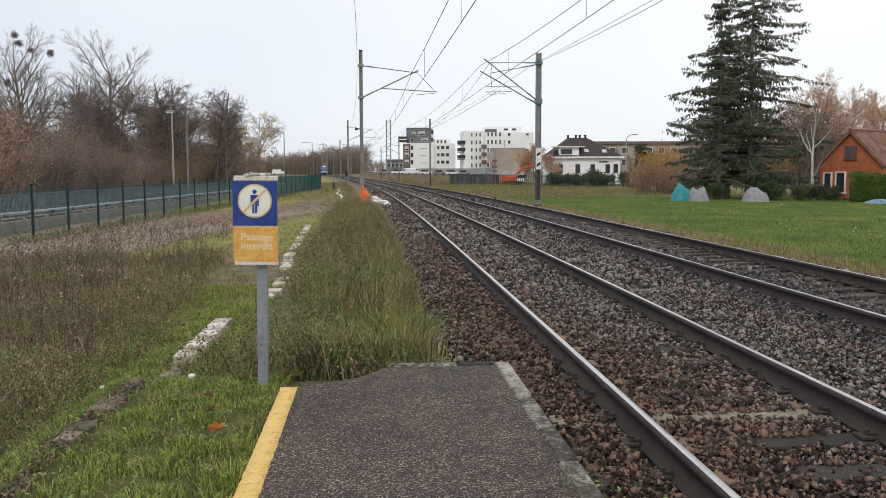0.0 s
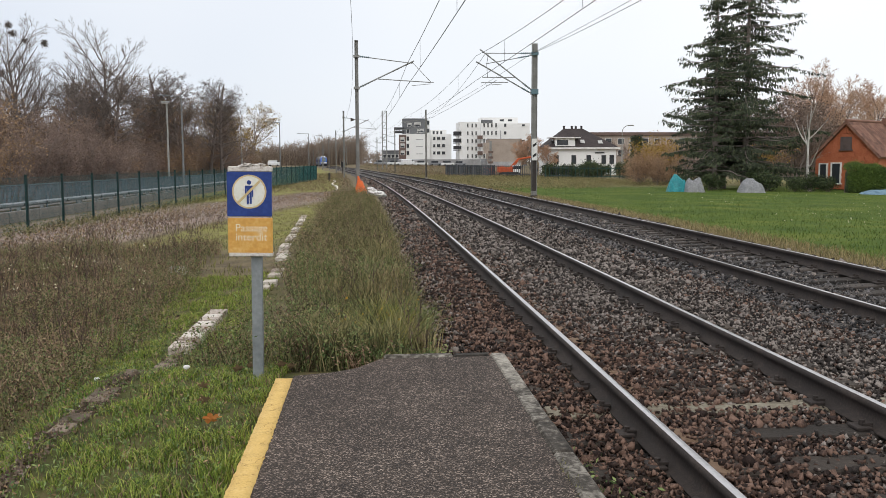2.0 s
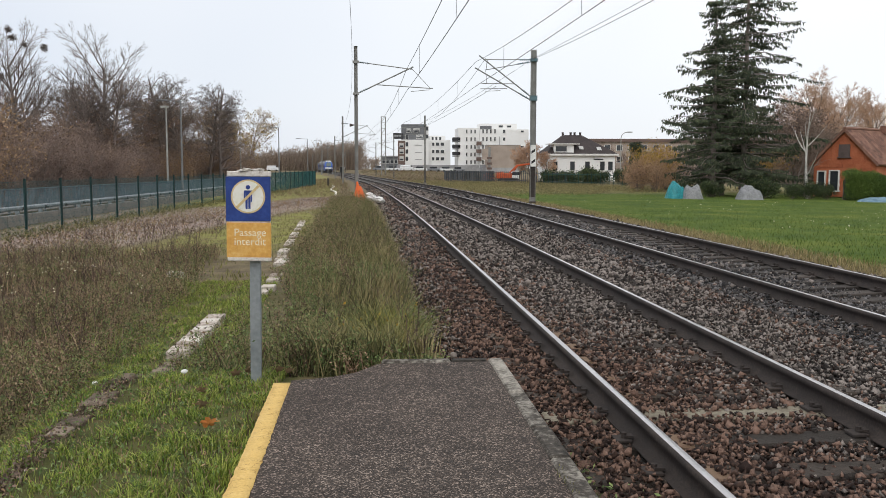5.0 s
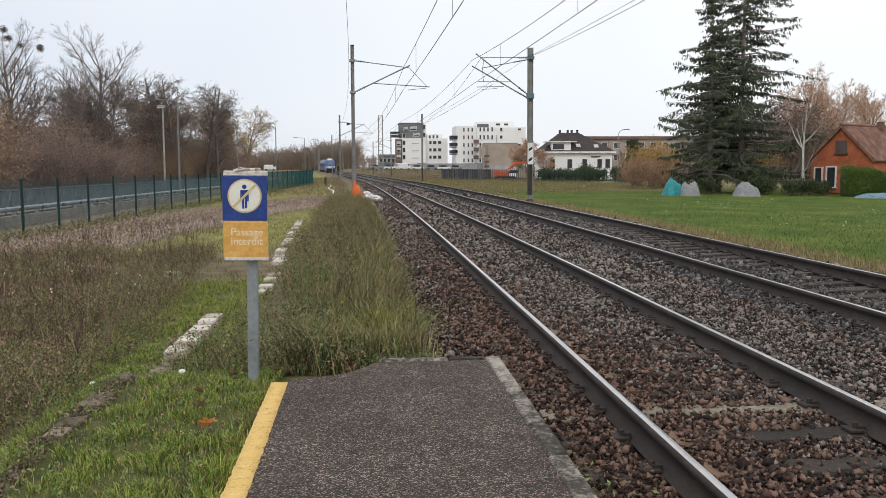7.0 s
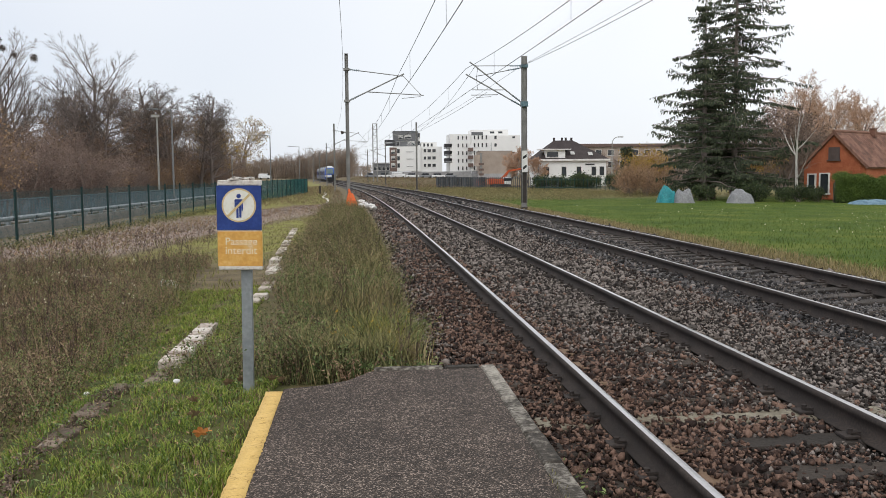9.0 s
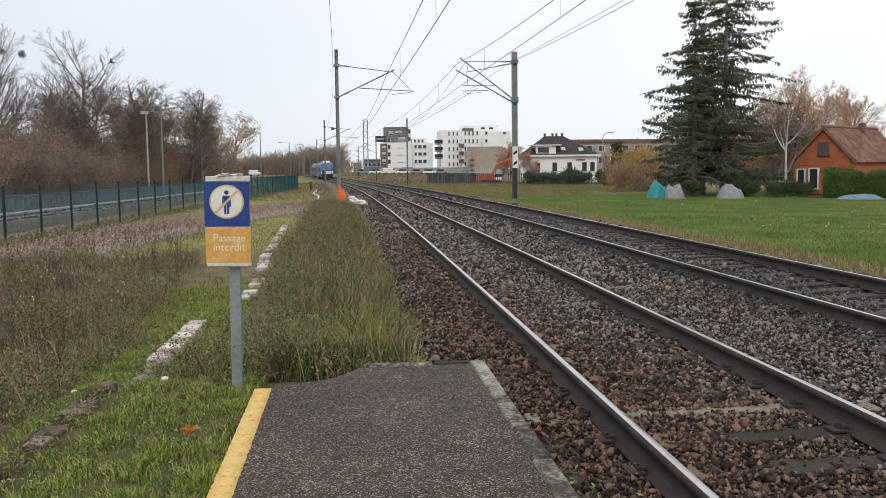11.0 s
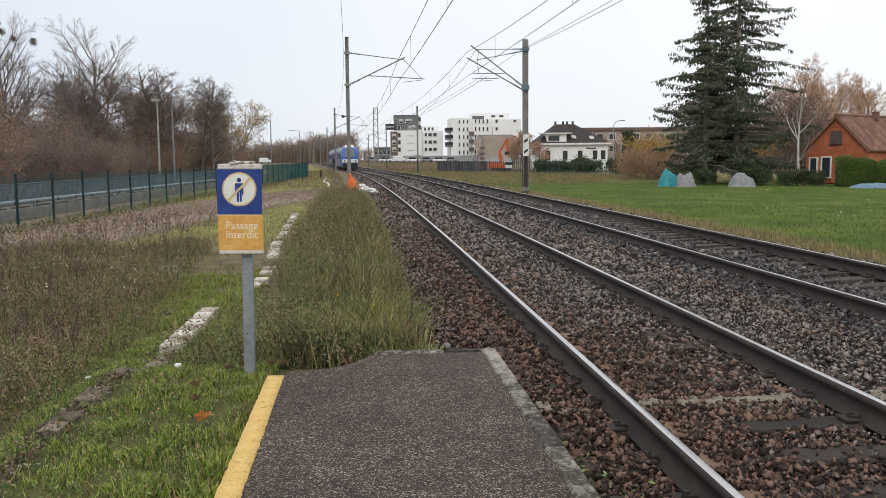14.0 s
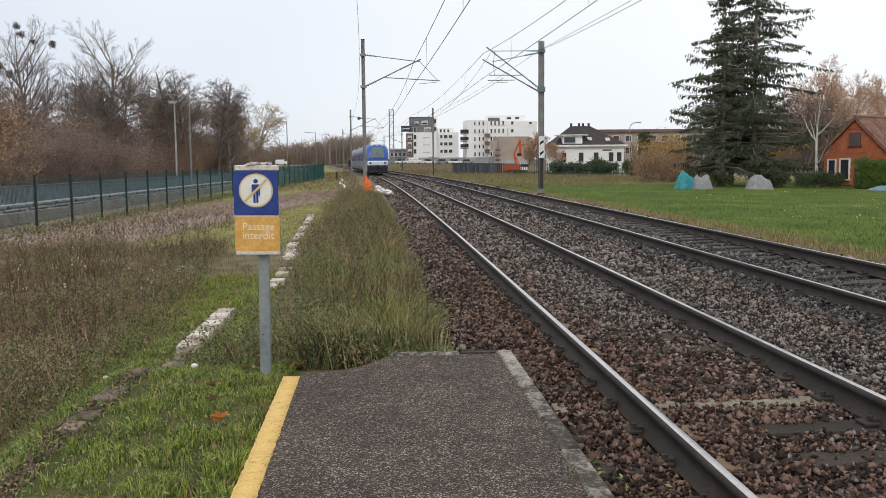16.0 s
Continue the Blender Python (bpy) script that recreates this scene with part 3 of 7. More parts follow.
# ---- loose ballast stones ----
def stones(name, x0, x1, y0, y1, n, size, mats, label, seed, top):
    rng = np.random.default_rng(seed)
    # a skewed prism of six corners
    corner = np.array([(-1, -0.9, -0.8), (1, -0.8, -0.9), (0.05, 1.1, -0.9), (-0.9, -0.7, 0.9), (1.0, -0.6, 0.8), (-0.1, 1.0, 0.9)])
    facets = np.array([(0, 2, 1), (3, 4, 5), (0, 1, 4), (0, 4, 3), (1, 2, 5), (1, 5, 4), (2, 0, 3), (2, 3, 5)])
    u = rng.uniform(x0, x1, n)
    y = y0 + (y1 - y0) * rng.uniform(0, 1, n) ** 1.25
    rail = np.min(np.abs(u[:, None] - (TRACK_X + np.array([-0.7525, 0.7525, TRACK_GAP - 0.7525, TRACK_GAP + 0.7525]))), 1)
    phase = np.abs(((y - 1.72) / 0.585 + 0.5) % 1 - 0.5) * 0.585
    on = (np.abs(u - TRACK_X) < 1.15) | (np.abs(u - TRACK_X - TRACK_GAP) < 1.15)
    clump = np.sin(u * 2.3 + y * 1.1) + np.sin(u * 1.1 - y * 1.9 + 2) + rng.normal(0, 0.7, n)
    w = u - TRACK_X
    between = (np.abs(u - TRACK_X) < 0.72) & (y < 9)
    keep = (rail > 0.095) & ~(on & (phase < 0.11) & ((clump > 2.9) | (between & (w < -0.50) & (clump > -0.6)) | (between & (w > 0.28) & (clump > 0.5)) | (between & (w > -0.05) & (y < 5.3) & (clump > -1.2)) | ((np.abs(w - 0.05) < 0.62) & (np.abs(y - 5.80 - 0.05 * w) < 0.045))))
    keep &= ~((u < 1.02) & (y < 6.35))
    u, y = u[keep], y[keep]
    n = len(u)
    z = top(u, y) + sink(y) + ((0.014 + 0.006 * (np.abs(w) > 0.75)) * (on & (phase < 0.13)) + 0.005)[keep]
    half = size * np.exp(rng.normal(0, 0.28, n))[:, None] * rng.uniform(0.42, 1.05, (n, 3))
    q = rng.normal(size=(n, 4))
    q /= np.linalg.norm(q, axis=1)[:, None]
    w, a, b, c = q.T
    R = np.stack([1 - 2 * (b * b + c * c), 2 * (a * b - c * w), 2 * (a * c + b * w), 2 * (a * b + c * w), 1 - 2 * (a * a + c * c), 2 * (b * c - a * w), 2 * (a * c - b * w), 2 * (b * c + a * w), 1 - 2 * (a * a + b * b)], -1).reshape(n, 3, 3)
    v = (corner[None] * (1.08 - 0.30 * rng.uniform(0, 1, (n, 6, 1))) + rng.normal(0, 0.22, (n, 6, 3))) * half[:, None]
    v = np.einsum("nij,nkj->nki", R, v)
    v += np.stack([u + bend(y), y, z + rng.uniform(-1.7, 0.55, n) * size], -1)[:, None]
    f = (facets[None] + 6 * np.arange(n)[:, None, None]).reshape(-1, 3)
    # rust stain is strongest beside the rails and nearest the platform
    r = np.exp(-((u - 1.3) / 0.75) ** 2) * 0.95 + np.exp(-((u - 2.4) / 0.9) ** 2) * 0.75 * (1 - step(6.0, 11.0, y)) + 0.35 * np.exp(-((u - 5.0) / 0.8) ** 2)
    kind = (rng.uniform(0, 1, n) < r * (1 - 0.6 * step(9, 22, y))).astype(int)
    # oil-darkened stones under the further track
    kind = np.where((np.abs(u - TRACK_X - TRACK_GAP) < 1.25) & (rng.uniform(0, 1, n) < 0.75), 2, kind)
    idx = np.repeat(kind, 8)
    me = mesh_np(name, v.reshape(-1, 3), f, mats, idx=idx)
    tagged(new(name, me), label, "ballast", kind="stuff")


def bed_top(u, y):
    w = u - TRACK_X
    z = np.full_like(u, -0.175)
    z = np.where(w < -1.55, -0.19 - (-1.55 - w) * 0.26, z)
    z = np.where((w > 0.9) & (w < 2.7), -0.175 - 0.02 * np.sin((w - 0.9) / 1.8 * math.pi), z)
    z = np.where((w >= 2.7), -0.155, z)
    z = np.where(w > 5.3, -0.16 - (w - 5.3) * 0.22, z)
    return z


BALLAST = [M["ballast_grey"], M["ballast_rust"], M["ballast_oily"]]
stones("ballast_stone", 0.45, 8.4, 2.6, -7.0, 30000, 0.034, BALLAST, "ballast stones beside the platform", 4, bed_top)
stones("ballast_stone", 0.45, 8.4, 2.5, 12.5, 135000, 0.0172, BALLAST, "angular rust-brown and grey ballast stones", 1, bed_top)
stones("ballast_stone", 0.40, 8.5, 12.0, 24.0, 52000, 0.0255, BALLAST, "grey angular ballast stones between the rails", 2, bed_top)
stones("ballast_stone", 0.35, 8.6, 23.5, 50.0, 30000, 0.040, BALLAST, "grey ballast stones along the line", 3, bed_top)
stones("ballast_stone", 0.35, 8.6, 49.5, 110.0, 14000, 0.062, BALLAST, "grey ballast stones far along the line", 5, bed_top)


# ---- platform end ----
def build_platform():
    t = thing("platform", Matrix(), "low asphalt platform end with worn concrete kerbs and a yellow line", "platform", kind="structure")
    top = 0.15
    outline = [(-0.50, -4.0), (0.845, -4.0), (0.845, 6.14), (0.06, 6.12), (0.02, 6.05), (-0.10, 5.86), (-0.26, 5.75), (-0.50, 5.68)]
    bm = bmesh.new()
    vs = [bm.verts.new((x, y, top)) for x, y in outline]
    f = bm.faces.new(vs)
    r = bmesh.ops.extrude_face_region(bm, geom=[f])
    bmesh.ops.translate(bm, verts=[v for v in r["geom"] if isinstance(v, bmesh.types.BMVert)], vec=(0, 0, -0.5))
    bmesh.ops.recalc_face_normals(bm, faces=bm.faces)
    part("asphalt", bm, M["asphalt"], t, "dark speckled asphalt")
    rng = random.Random(3)
    y = 6.26
    while y > -4:
        n = rng.choice((0.5, 0.98, 1.0, 0.75))
        bm = boxes((0.90 + rng.uniform(-0.004, 0.004), y - n / 2, top - 0.18 + rng.uniform(-0.006, 0.007), 0.108, n - 0.022, 0.37), bevel=0.014)
        part("kerb_stone", bm, M["kerb"], t)
        y -= n
    x = 0.84
    for n in (0.26, 0.5):
        bm = boxes((x - n / 2, 6.19, top - 0.18 + rng.uniform(0.0, 0.006), n - 0.012, 0.09, 0.37), bevel=0.012)
        part("kerb_stone", bm, M["kerb"], t)
        x -= n
    # yellow line with ragged paint edges
    rg = np.random.default_rng(5)
    ys = np.arange(-3.6, 5.62, 0.025)
    v, f = [], []
    for i, yy in enumerate(ys):
        for x0 in (-0.604, -0.500):
            v.append((x0 + rg.normal(0, 0.0022), yy, top + 0.006))
    top_n = len(v)
    v += [(a, b, c - 0.09) for a, b, c in v]
    for i in range(len(ys) - 1):
        a = 2 * i
        f += [(a, a + 1, a + 3, a + 2), (a + top_n, a, a + 2, a + 2 + top_n), (a + 1, a + 1 + top_n, a + 3 + top_n, a + 3)]
    e = 2 * (len(ys) - 1)
    f += [(e, e + 1, e + 1 + top_n, e + top_n)]
    part("yellow_line", mesh_np("yellow_line", np.array(v), np.array(f), M["yellow_line"]), None, t, "worn yellow safety line")


build_platform()


# ---- the sign beside the platform ----
def text_mesh(body, size):
    cu = bpy.data.curves.new("letters", "FONT")
    cu.body, cu.size, cu.extrude, cu.align_x, cu.space_line = body, size, 0.0008, "LEFT", 0.86
    ob = bpy.data.objects.new("letters", cu)
    scene.collection.objects.link(ob)
    me = bpy.data.meshes.new_from_object(ob.evaluated_get(bpy.context.evaluated_depsgraph_get()))
    bpy.data.objects.remove(ob)
    bpy.data.curves.remove(cu)
    return me


def disc(bm, x, z, r, y0, y1, n=40, squash=1.0):
    bmesh.ops.create_cone(bm, cap_ends=True, segments=n, radius1=r, radius2=r, depth=abs(y1 - y0), matrix=Matrix.Translation((x, (y0 + y1) / 2, z)) @ Matrix.Diagonal((1, 1, squash, 1)) @ Matrix.Rotation(radians(90), 4, "X"))
    return bm


def build_sign():
    t = thing("warning_sign", pose(-0.793, 5.92, 0.118, 0, 0.6, -3) @ Matrix.Diagonal((0.97, 1, 0.967, 1)), "blue and amber no-passage sign with flaking frame on steel post", "sign")
    bm = bmesh.new()
    for x in (0.002, 0.066):
        box(bm, x, 0.046, 0.62, 0.006, 0.045, 1.40)
    box(bm, 0.034, 0.026, 0.62, 0.07, 0.006, 1.40)
    box(bm, 0.034, 0.066, 0.62, 0.022, 0.006, 1.40)
    part("post", bm, M["galv"], t, "grey galvanised steel channel post")
    part("back_board", boxes((0, 0.0, 1.115, 0.288, 0.026, 0.585), bevel=0.003), M["flaked_white"], t, "flaking white wooden board")
    part("top_rail", boxes((0.004, 0.004, 1.402, 0.292, 0.05, 0.036), bevel=0.005), M["flaked_white"], t)
    part("bottom_rail", boxes((0.004, 0.002, 0.825, 0.294, 0.045, 0.030), bevel=0.005), M["flaked_white"], t)
    part("blue_panel", boxes((0, -0.0165, 1.233, 0.300, 0.008, 0.300), bevel=0.002), M["sign_blue"], t, "blue enamel panel")
    part("amber_panel", boxes((0.003, -0.0165, 0.954, 0.300, 0.008, 0.238), bevel=0.002), M["sign_amber"], t, "faded amber enamel panel")
    ring = disc(bmesh.new(), 0.0, 1.250, 0.1145, -0.0205, -0.0240)
    part("cream_ring", ring, M["sign_cream"], t)
    part("white_disc", disc(bmesh.new(), 0.0, 1.250, 0.104, -0.0205, -0.0255), M["sign_white"], t)
    y0, y1 = -0.0255, -0.0272
    bm = bmesh.new()
    yc, yd = (y0 + y1) / 2, y0 - y1
    disc(bm, 0.0, 1.312, 0.0150, y0, y1, 24)
    box(bm, 0.0, yc, 1.284, 0.050, yd, 0.014, bevel=0.0)
    box(bm, 0.0, yc, 1.256, 0.034, yd, 0.046)
    box(bm, -0.023, yc, 1.256, 0.010, yd, 0.062, m=Matrix.Rotation(0, 4, "Y"))
    box(bm, 0.023, yc, 1.250, 0.010, yd, 0.072)
    box(bm, -0.0095, yc, 1.200, 0.0145, yd, 0.070)
    box(bm, 0.0095, yc, 1.203, 0.0145, yd, 0.072)
    part("pictogram", bm, M["sign_blue"], t, "blue pictogram")
    bm = bmesh.new()
    box(bm, 0, -0.0282, 0, 0.206, 0.0014, 0.016, m=Matrix.Translation((0, 0, 1.250)) @ Matrix.Rotation(radians(-45), 4, "Y"))
    part("diagonal_bar", bm, M["sign_cream"], t, "yellowed diagonal bar")
    part("lettering", text_mesh("Passage\ninterdit", 0.072), M["sign_pale"], t, "pale lettering", m=pose(-0.098, -0.0212, 0.982, 90))
    # flakes of peeling paint on the top edge
    rg = random.Random(8)
    bm = bmesh.new()
    for i in range(16):
        box(bm, 0, 0, 0, rg.uniform(0.015, 0.05), 0.03, 0.006, m=pose(rg.uniform(-0.06, 0.10), rg.uniform(-0.012, 0.012), 1.424 + rg.uniform(-0.003, 0.010), rg.uniform(-25, 25), rg.uniform(-25, 25), rg.uniform(0, 180)))
    part("peeling_flake", bm, M["flaked_white"], t)


build_sign()


# ---- old whitewashed kerb line in the grass ----
M["brown_stone"] = material("earthy_broken_stone", (0.16, 0.12, 0.088), (0.08, 0.06, 0.042), (0.27, 0.215, 0.165), 0.95, scale=9, fine=35, bump=0.7, objrand=0.4)


def build_old_kerb():
    t = thing("old_kerb_line", Matrix(), "broken row of old whitewashed edging stones sunk in grass", "kerb", kind="structure")
    rng = random.Random(11)
    y = 4.2
    while y < 30:
        white = y > 7.68
        n = rng.uniform(0.10, 0.20) if not white else rng.uniform(0.20, 0.34) if y < 14 else rng.uniform(0.4, 0.9)
        gap = (9.75 < y < 11.3) or (13.6 < y < 15.2 and rng.random() < 0.6) or rng.random() < (0.45 if y > 11 else 0.0 if white else 0.15 if y > 6.2 else 0.75)
        if not gap:
            x = -1.675 + (0.30 * step(9.6, 12, y) - 0.32 * step(12.5, 18, y)) - 0.04 * (y - 18 if y > 18 else 0) + rng.uniform(-0.008, 0.008)
            w_ = rng.uniform(0.17, 0.19) if white else rng.uniform(0.08, 0.17)
            bm = boxes((0, 0, 0, w_, n - 0.012, 0.10), bevel=0.007)
            lift = -0.035 if y > 11 else -0.016 if white else -0.058
            part("edging_stone", bm, M["white_stone"] if white else M["brown_stone"], t, m=pose(float(x), y + n / 2, float(ground_z(x, y + n / 2)) + lift + rng.uniform(-0.004, 0.006), rng.uniform(-1, 1), rng.uniform(-1.5, 1.5), rng.uniform(-2, 2)))
        y += n


build_old_kerb()


# ---- overhead line masts ----
def insulator(bm, a, b, n=5):
    a, b = Vector(a), Vector(b)
    tube(bm, a, b, 0.022, n=6)
    for i in range(n):
        p = a.lerp(b, (i + 0.5) / n)
        d = (b - a).normalized() * 0.012
        tube(bm, p - d, p + d, 0.055, n=8)


def build_mast(side, height=7.4, dark=False):
    """A mast at its own origin; the track lies to +x (side 1) or -x (side -1)."""
    e = side
    t = thing("catenary_mast", Matrix(), "tall grey steel overhead line mast with cantilever arms beside the track", "catenary mast", "overhead line masts")
    bm = bmesh.new()
    for x in (-0.08, 0.08):
        box(bm, x, 0, height / 2 - 0.2, 0.016, 0.18, height + 0.4)
    box(bm, 0, 0, height / 2 - 0.2, 0.16, 0.012, height + 0.4)
    box(bm, 0, 0, height + 0.006, 0.19, 0.19, 0.012)
    part("mast", bm, M["mast"], t)
    part("foot", boxes((0, 0, -0.16, 0.36, 0.36, 0.3), bevel=0.03), M["concrete"], t)
    if dark:
        bm = boxes((-0.092, 0, 0.8, 0.006, 0.19, 1.7), (0.092, 0, 0.8, 0.006, 0.19, 1.7), (0, -0.03, 0.8, 0.16, 0.006, 1.7))
        part("tarred_base", bm, M["mast_dark"], t, "dark stained lower shaft")
    # upper stay, diagonal strut, registration arm with steady arm
    part("top_stay", tubes(((e * 0.1, 0, 6.66), (e * 2.72, 0, 6.34), 0.022)), M["mast"], t)
    part("diagonal_strut", tubes(((e * 0.1, 0, 5.16), (e * 2.80, 0, 6.46), 0.032)), M["mast"], t)
    part("registration_arm", tubes(((e * 1.0, 0, 5.58), (e * 3.75, 0, 5.42), 0.022)), M["mast"], t)
    part("steady_arm", tubes(((e * 3.6, 0.02, 5.36), (e * 2.68, 0.05, 5.27), 0.013)), M["mast"], t)
    part("drop_bracket", tubes(((e * 2.70, 0, 6.40), (e * 3.62, 0, 5.44), 0.014)), M["mast"], t)
    for a, b in (((e * 0.16, 0, 6.655), (e * 0.62, 0, 6.60)), ((e * 0.18, 0, 5.20), (e * 0.60, 0, 5.40))):
        bm = bmesh.new()
        insulator(bm, a, b)
        part("insulator", bm, M["insulator"], t, "blue-grey ribbed insulator")
    for z in (6.66, 5.14):
        part("clamp", boxes((0, 0, z, 0.30, 0.26, 0.11)), M["mast"], t)
    return t


def mast_pose(s, off):
    x, y, z, th = track(s, off)
    return pose(x, y, z, 0, 0, math.degrees(th))


def build_twin_mast():
    """The mast on the field side: two stacked cantilevers, for an overlap of two sets of wires."""
    t = thing("catenary_mast", Matrix(), "grey steel overhead mast with twin cantilevers and a striped warning plate", "catenary mast", "overhead line masts")
    h = 7.62
    bm = bmesh.new()
    for x in (-0.125, 0.125):
        box(bm, x, 0, h / 2 - 0.2, 0.02, 0.24, h + 0.4)
    box(bm, 0, 0, h / 2 - 0.2, 0.25, 0.014, h + 0.4)
    part("mast", bm, M["mast"], t)
    part("foot", boxes((0, 0, -0.34, 0.34, 0.34, 0.3), bevel=0.03), M["mast_dark"], t)
    part("tarred_base", boxes((-0.139, 0, 0.9, 0.006, 0.25, 1.75), (0.139, 0, 0.9, 0.006, 0.25, 1.75), (0, -0.03, 0.9, 0.25, 0.006, 1.75)), M["mast_dark"], t, "dark stained lower shaft")
    part("plate", boxes((0, -0.135, 2.18, 0.30, 0.012, 1.12), bevel=0.003), M["frame_white"], t, "white warning plate")
    bm = bmesh.new()
    for z in (2.40, 1.86):
        bm = bmesh.new()
        vs = [bm.verts.new(p) for p in ((-0.10, -0.145, z - 0.12), (0.10, -0.145, z + 0.02), (0.10, -0.145, z + 0.16), (-0.10, -0.145, z + 0.02))]
        f = bm.faces.new(vs)
        r = bmesh.ops.extrude_face_region(bm, geom=[f])
        bmesh.ops.translate(bm, verts=[v for v in r["geom"] if isinstance(v, bmesh.types.BMVert)], vec=(0, 0.004, 0))
        bmesh.ops.recalc_face_normals(bm, faces=bm.faces)
        part("stripe", bm, M["black_rubber"], t, "black diagonal stripe")
    part("top_stay", tubes(((-0.12, 0, 7.12), (-2.55, 0, 7.10), 0.02), ((-0.12, 0.1, 7.02), (-2.50, 0.3, 6.60), 0.02)), M["mast"], t)
    part("diagonal_strut", tubes(((-0.12, 0, 5.22), (-2.85, 0, 7.30), 0.034)), M["mast"], t)
    part("diagonal_strut", tubes(((-0.12, 0.1, 5.06), (-3.0, 0.4, 6.72), 0.034)), M["mast"], t)
    part("registration_arm", tubes(((-0.98, 0, 5.88), (-2.72, 0, 5.88), 0.02), ((-1.35, 0.2, 5.65), (-2.74, 0.35, 5.64), 0.02)), M["mast"], t)
    part("steady_arm", tubes(((-1.7, 0.2, 5.55), (-2.5, 0.2, 5.50), 0.013)), M["mast"], t)
    part("drop_wire", tubes(((-2.42, 0, 7.1), (-2.50, 0, 6.5), 0.012), ((-2.50, 0, 6.5), (-2.45, 0, 5.9), 0.012)), M["wire"], t)
    for a, b in (((-0.2, 0, 7.12), (-0.75, 0, 7.11)), ((-0.25, 0.1, 7.00), (-0.85, 0.14, 6.90)), ((-0.25, 0, 5.32), (-0.62, 0, 5.60)), ((-0.25, 0.1, 5.14), (-0.65, 0.14, 5.36))):
        bm = bmesh.new()
        insulator(bm, a, b)
        part("insulator", bm, M["insulator"], t, "blue-grey ribbed insulator")
    for z, h2 in ((7.1, 0.16), (5.15, 0.26)):
        part("clamp", boxes((0, 0, z, 0.36, 0.32, h2)), M["insulator"], t)
    return t


LEFT_MASTS = [-16.0, 44.0, 101.0, 160.0, 218.0, 276.0, 335.0, 395.0]
RIGHT_MASTS = [-14.0, 46.0, 104.0, 168.0, 214.0, 276.0, 335.0]
_lm = build_mast(1)
_lm.matrix_basis = mast_pose(LEFT_MASTS[1], -2.72)
for s in LEFT_MASTS:
    if s != LEFT_MASTS[1]:
        copy_thing(_lm, mast_pose(s, -3.42 if s > 60 else -2.72))
part("speaker_arm", tubes(((-0.08, 0, 3.62), (-0.26, 0, 3.62), 0.02), n=6), M["mast"], _lm)
part("loudspeaker", tubes(((-0.16, 0, 3.62), (-0.32, 0, 3.62), 0.04, 0.085), n=12), M["mast_dark"], _lm, "dark horn loudspeaker")
_rm = build_twin_mast()
_rm.matrix_basis = mast_pose(RIGHT_MASTS[1], 6.45)
_rm2 = build_mast(-1, 7.75, True)
_rm2.matrix_basis = mast_pose(RIGHT_MASTS[2], 6.15)
for s, off in ((RIGHT_MASTS[0], 6.25), (RIGHT_MASTS[3], 7.8), (RIGHT_MASTS[4], 7.9), (RIGHT_MASTS[5], 7.0), (RIGHT_MASTS[6], 7.0)):
    copy_thing(_rm2, mast_pose(s, off))


# ---- wires ----
def wire(name, label, pts_, r=0.011, droppers=()):
    """A wire through points, and its droppers as parts."""
    t = thing(name, Matrix(), label, "overhead wire", "overhead wires")
    # one unbroken tube of five sides
    ring = [(r * math.cos(k * 1.2566), r * math.sin(k * 1.2566)) for k in range(5)]
    v = np.array([(a + u, b, c + w) for a, b, c in pts_ for u, w in ring])
    f = np.array([(5 * i + j, 5 * i + (j + 1) % 5, 5 * i + 5 + (j + 1) % 5, 5 * i + 5 + j) for i in range(len(pts_) - 1) for j in range(5)])
    part("wire", mesh_np("wire", v, f, M["wire"]), None, t)
    for a, b in droppers:
        part("dropper", tubes((a, b, 0.006), n=4), M["wire"], t)
    return t


def sagging(s0, s1, off0, off1, z0, z1, sag, n=14):
    out = []
    for i in range(n + 1):
        k = i / n
        x, y, z, _ = track(s0 + (s1 - s0) * k, off0 + (off1 - off0) * k)
        out.append((x, y, z + z0 + (z1 - z0) * k - sag * 4 * k * (1 - k)))
    return out


for masts, off, zc, zm, ft, fz in ((LEFT_MASTS, -0.1, 5.25, 6.27, -2.90, 7.44), (RIGHT_MASTS, TRACK_GAP, 5.72, 6.95, 6.36, 7.15)):
    for i, (a, b) in enumerate(zip(masts[:-1], masts[1:])):
        st = 0.18 if i % 2 else -0.18
        lift = 0.55 if (i == 0 and off < 1) else 0.0
        mess = sagging(a, b, off - st, off + st, zm + lift, zm + 0.01, 0.05 if lift else (0.7 if i == 0 else 0.35))
        cont = sagging(a, b, off - st, off + st, zc, zc, 0.02)
        dr = [(mess[k], cont[k]) for k in (2, 5, 9, 12)] if i < 4 else []
        wire("catenary_wire", "thin dark messenger wire with droppers above the track", mess, 0.012, dr)
        wire("contact_wire", "thin dark contact wire above the track", cont, 0.012)
        wire("feeder_wire", "thin dark feeder wire strung between mast tops", sagging(a, b, ft + (1.3 if i == 0 and off > 1 else 0.0), ft, fz, fz, 0.15), 0.009)
# the second set of wires of the overlap, and the return feeders, over the far track
wire("overlap_wire", "dark wire of the overlapping section", sagging(46, -14, 6.3, 6.5, 7.1, 7.1, 0.55), 0.011)
wire("overlap_wire", "dark wire of the overlapping section", sagging(46, 104, TRACK_GAP + 0.35, 6.1, 7.15, 6.6, 0.4), 0.011)
wire("overlap_wire", "dark wire of the overlapping section", sagging(46, 104, TRACK_GAP + 0.9, TRACK_GAP + 0.2, 5.75, 5.55, 0.15), 0.011)


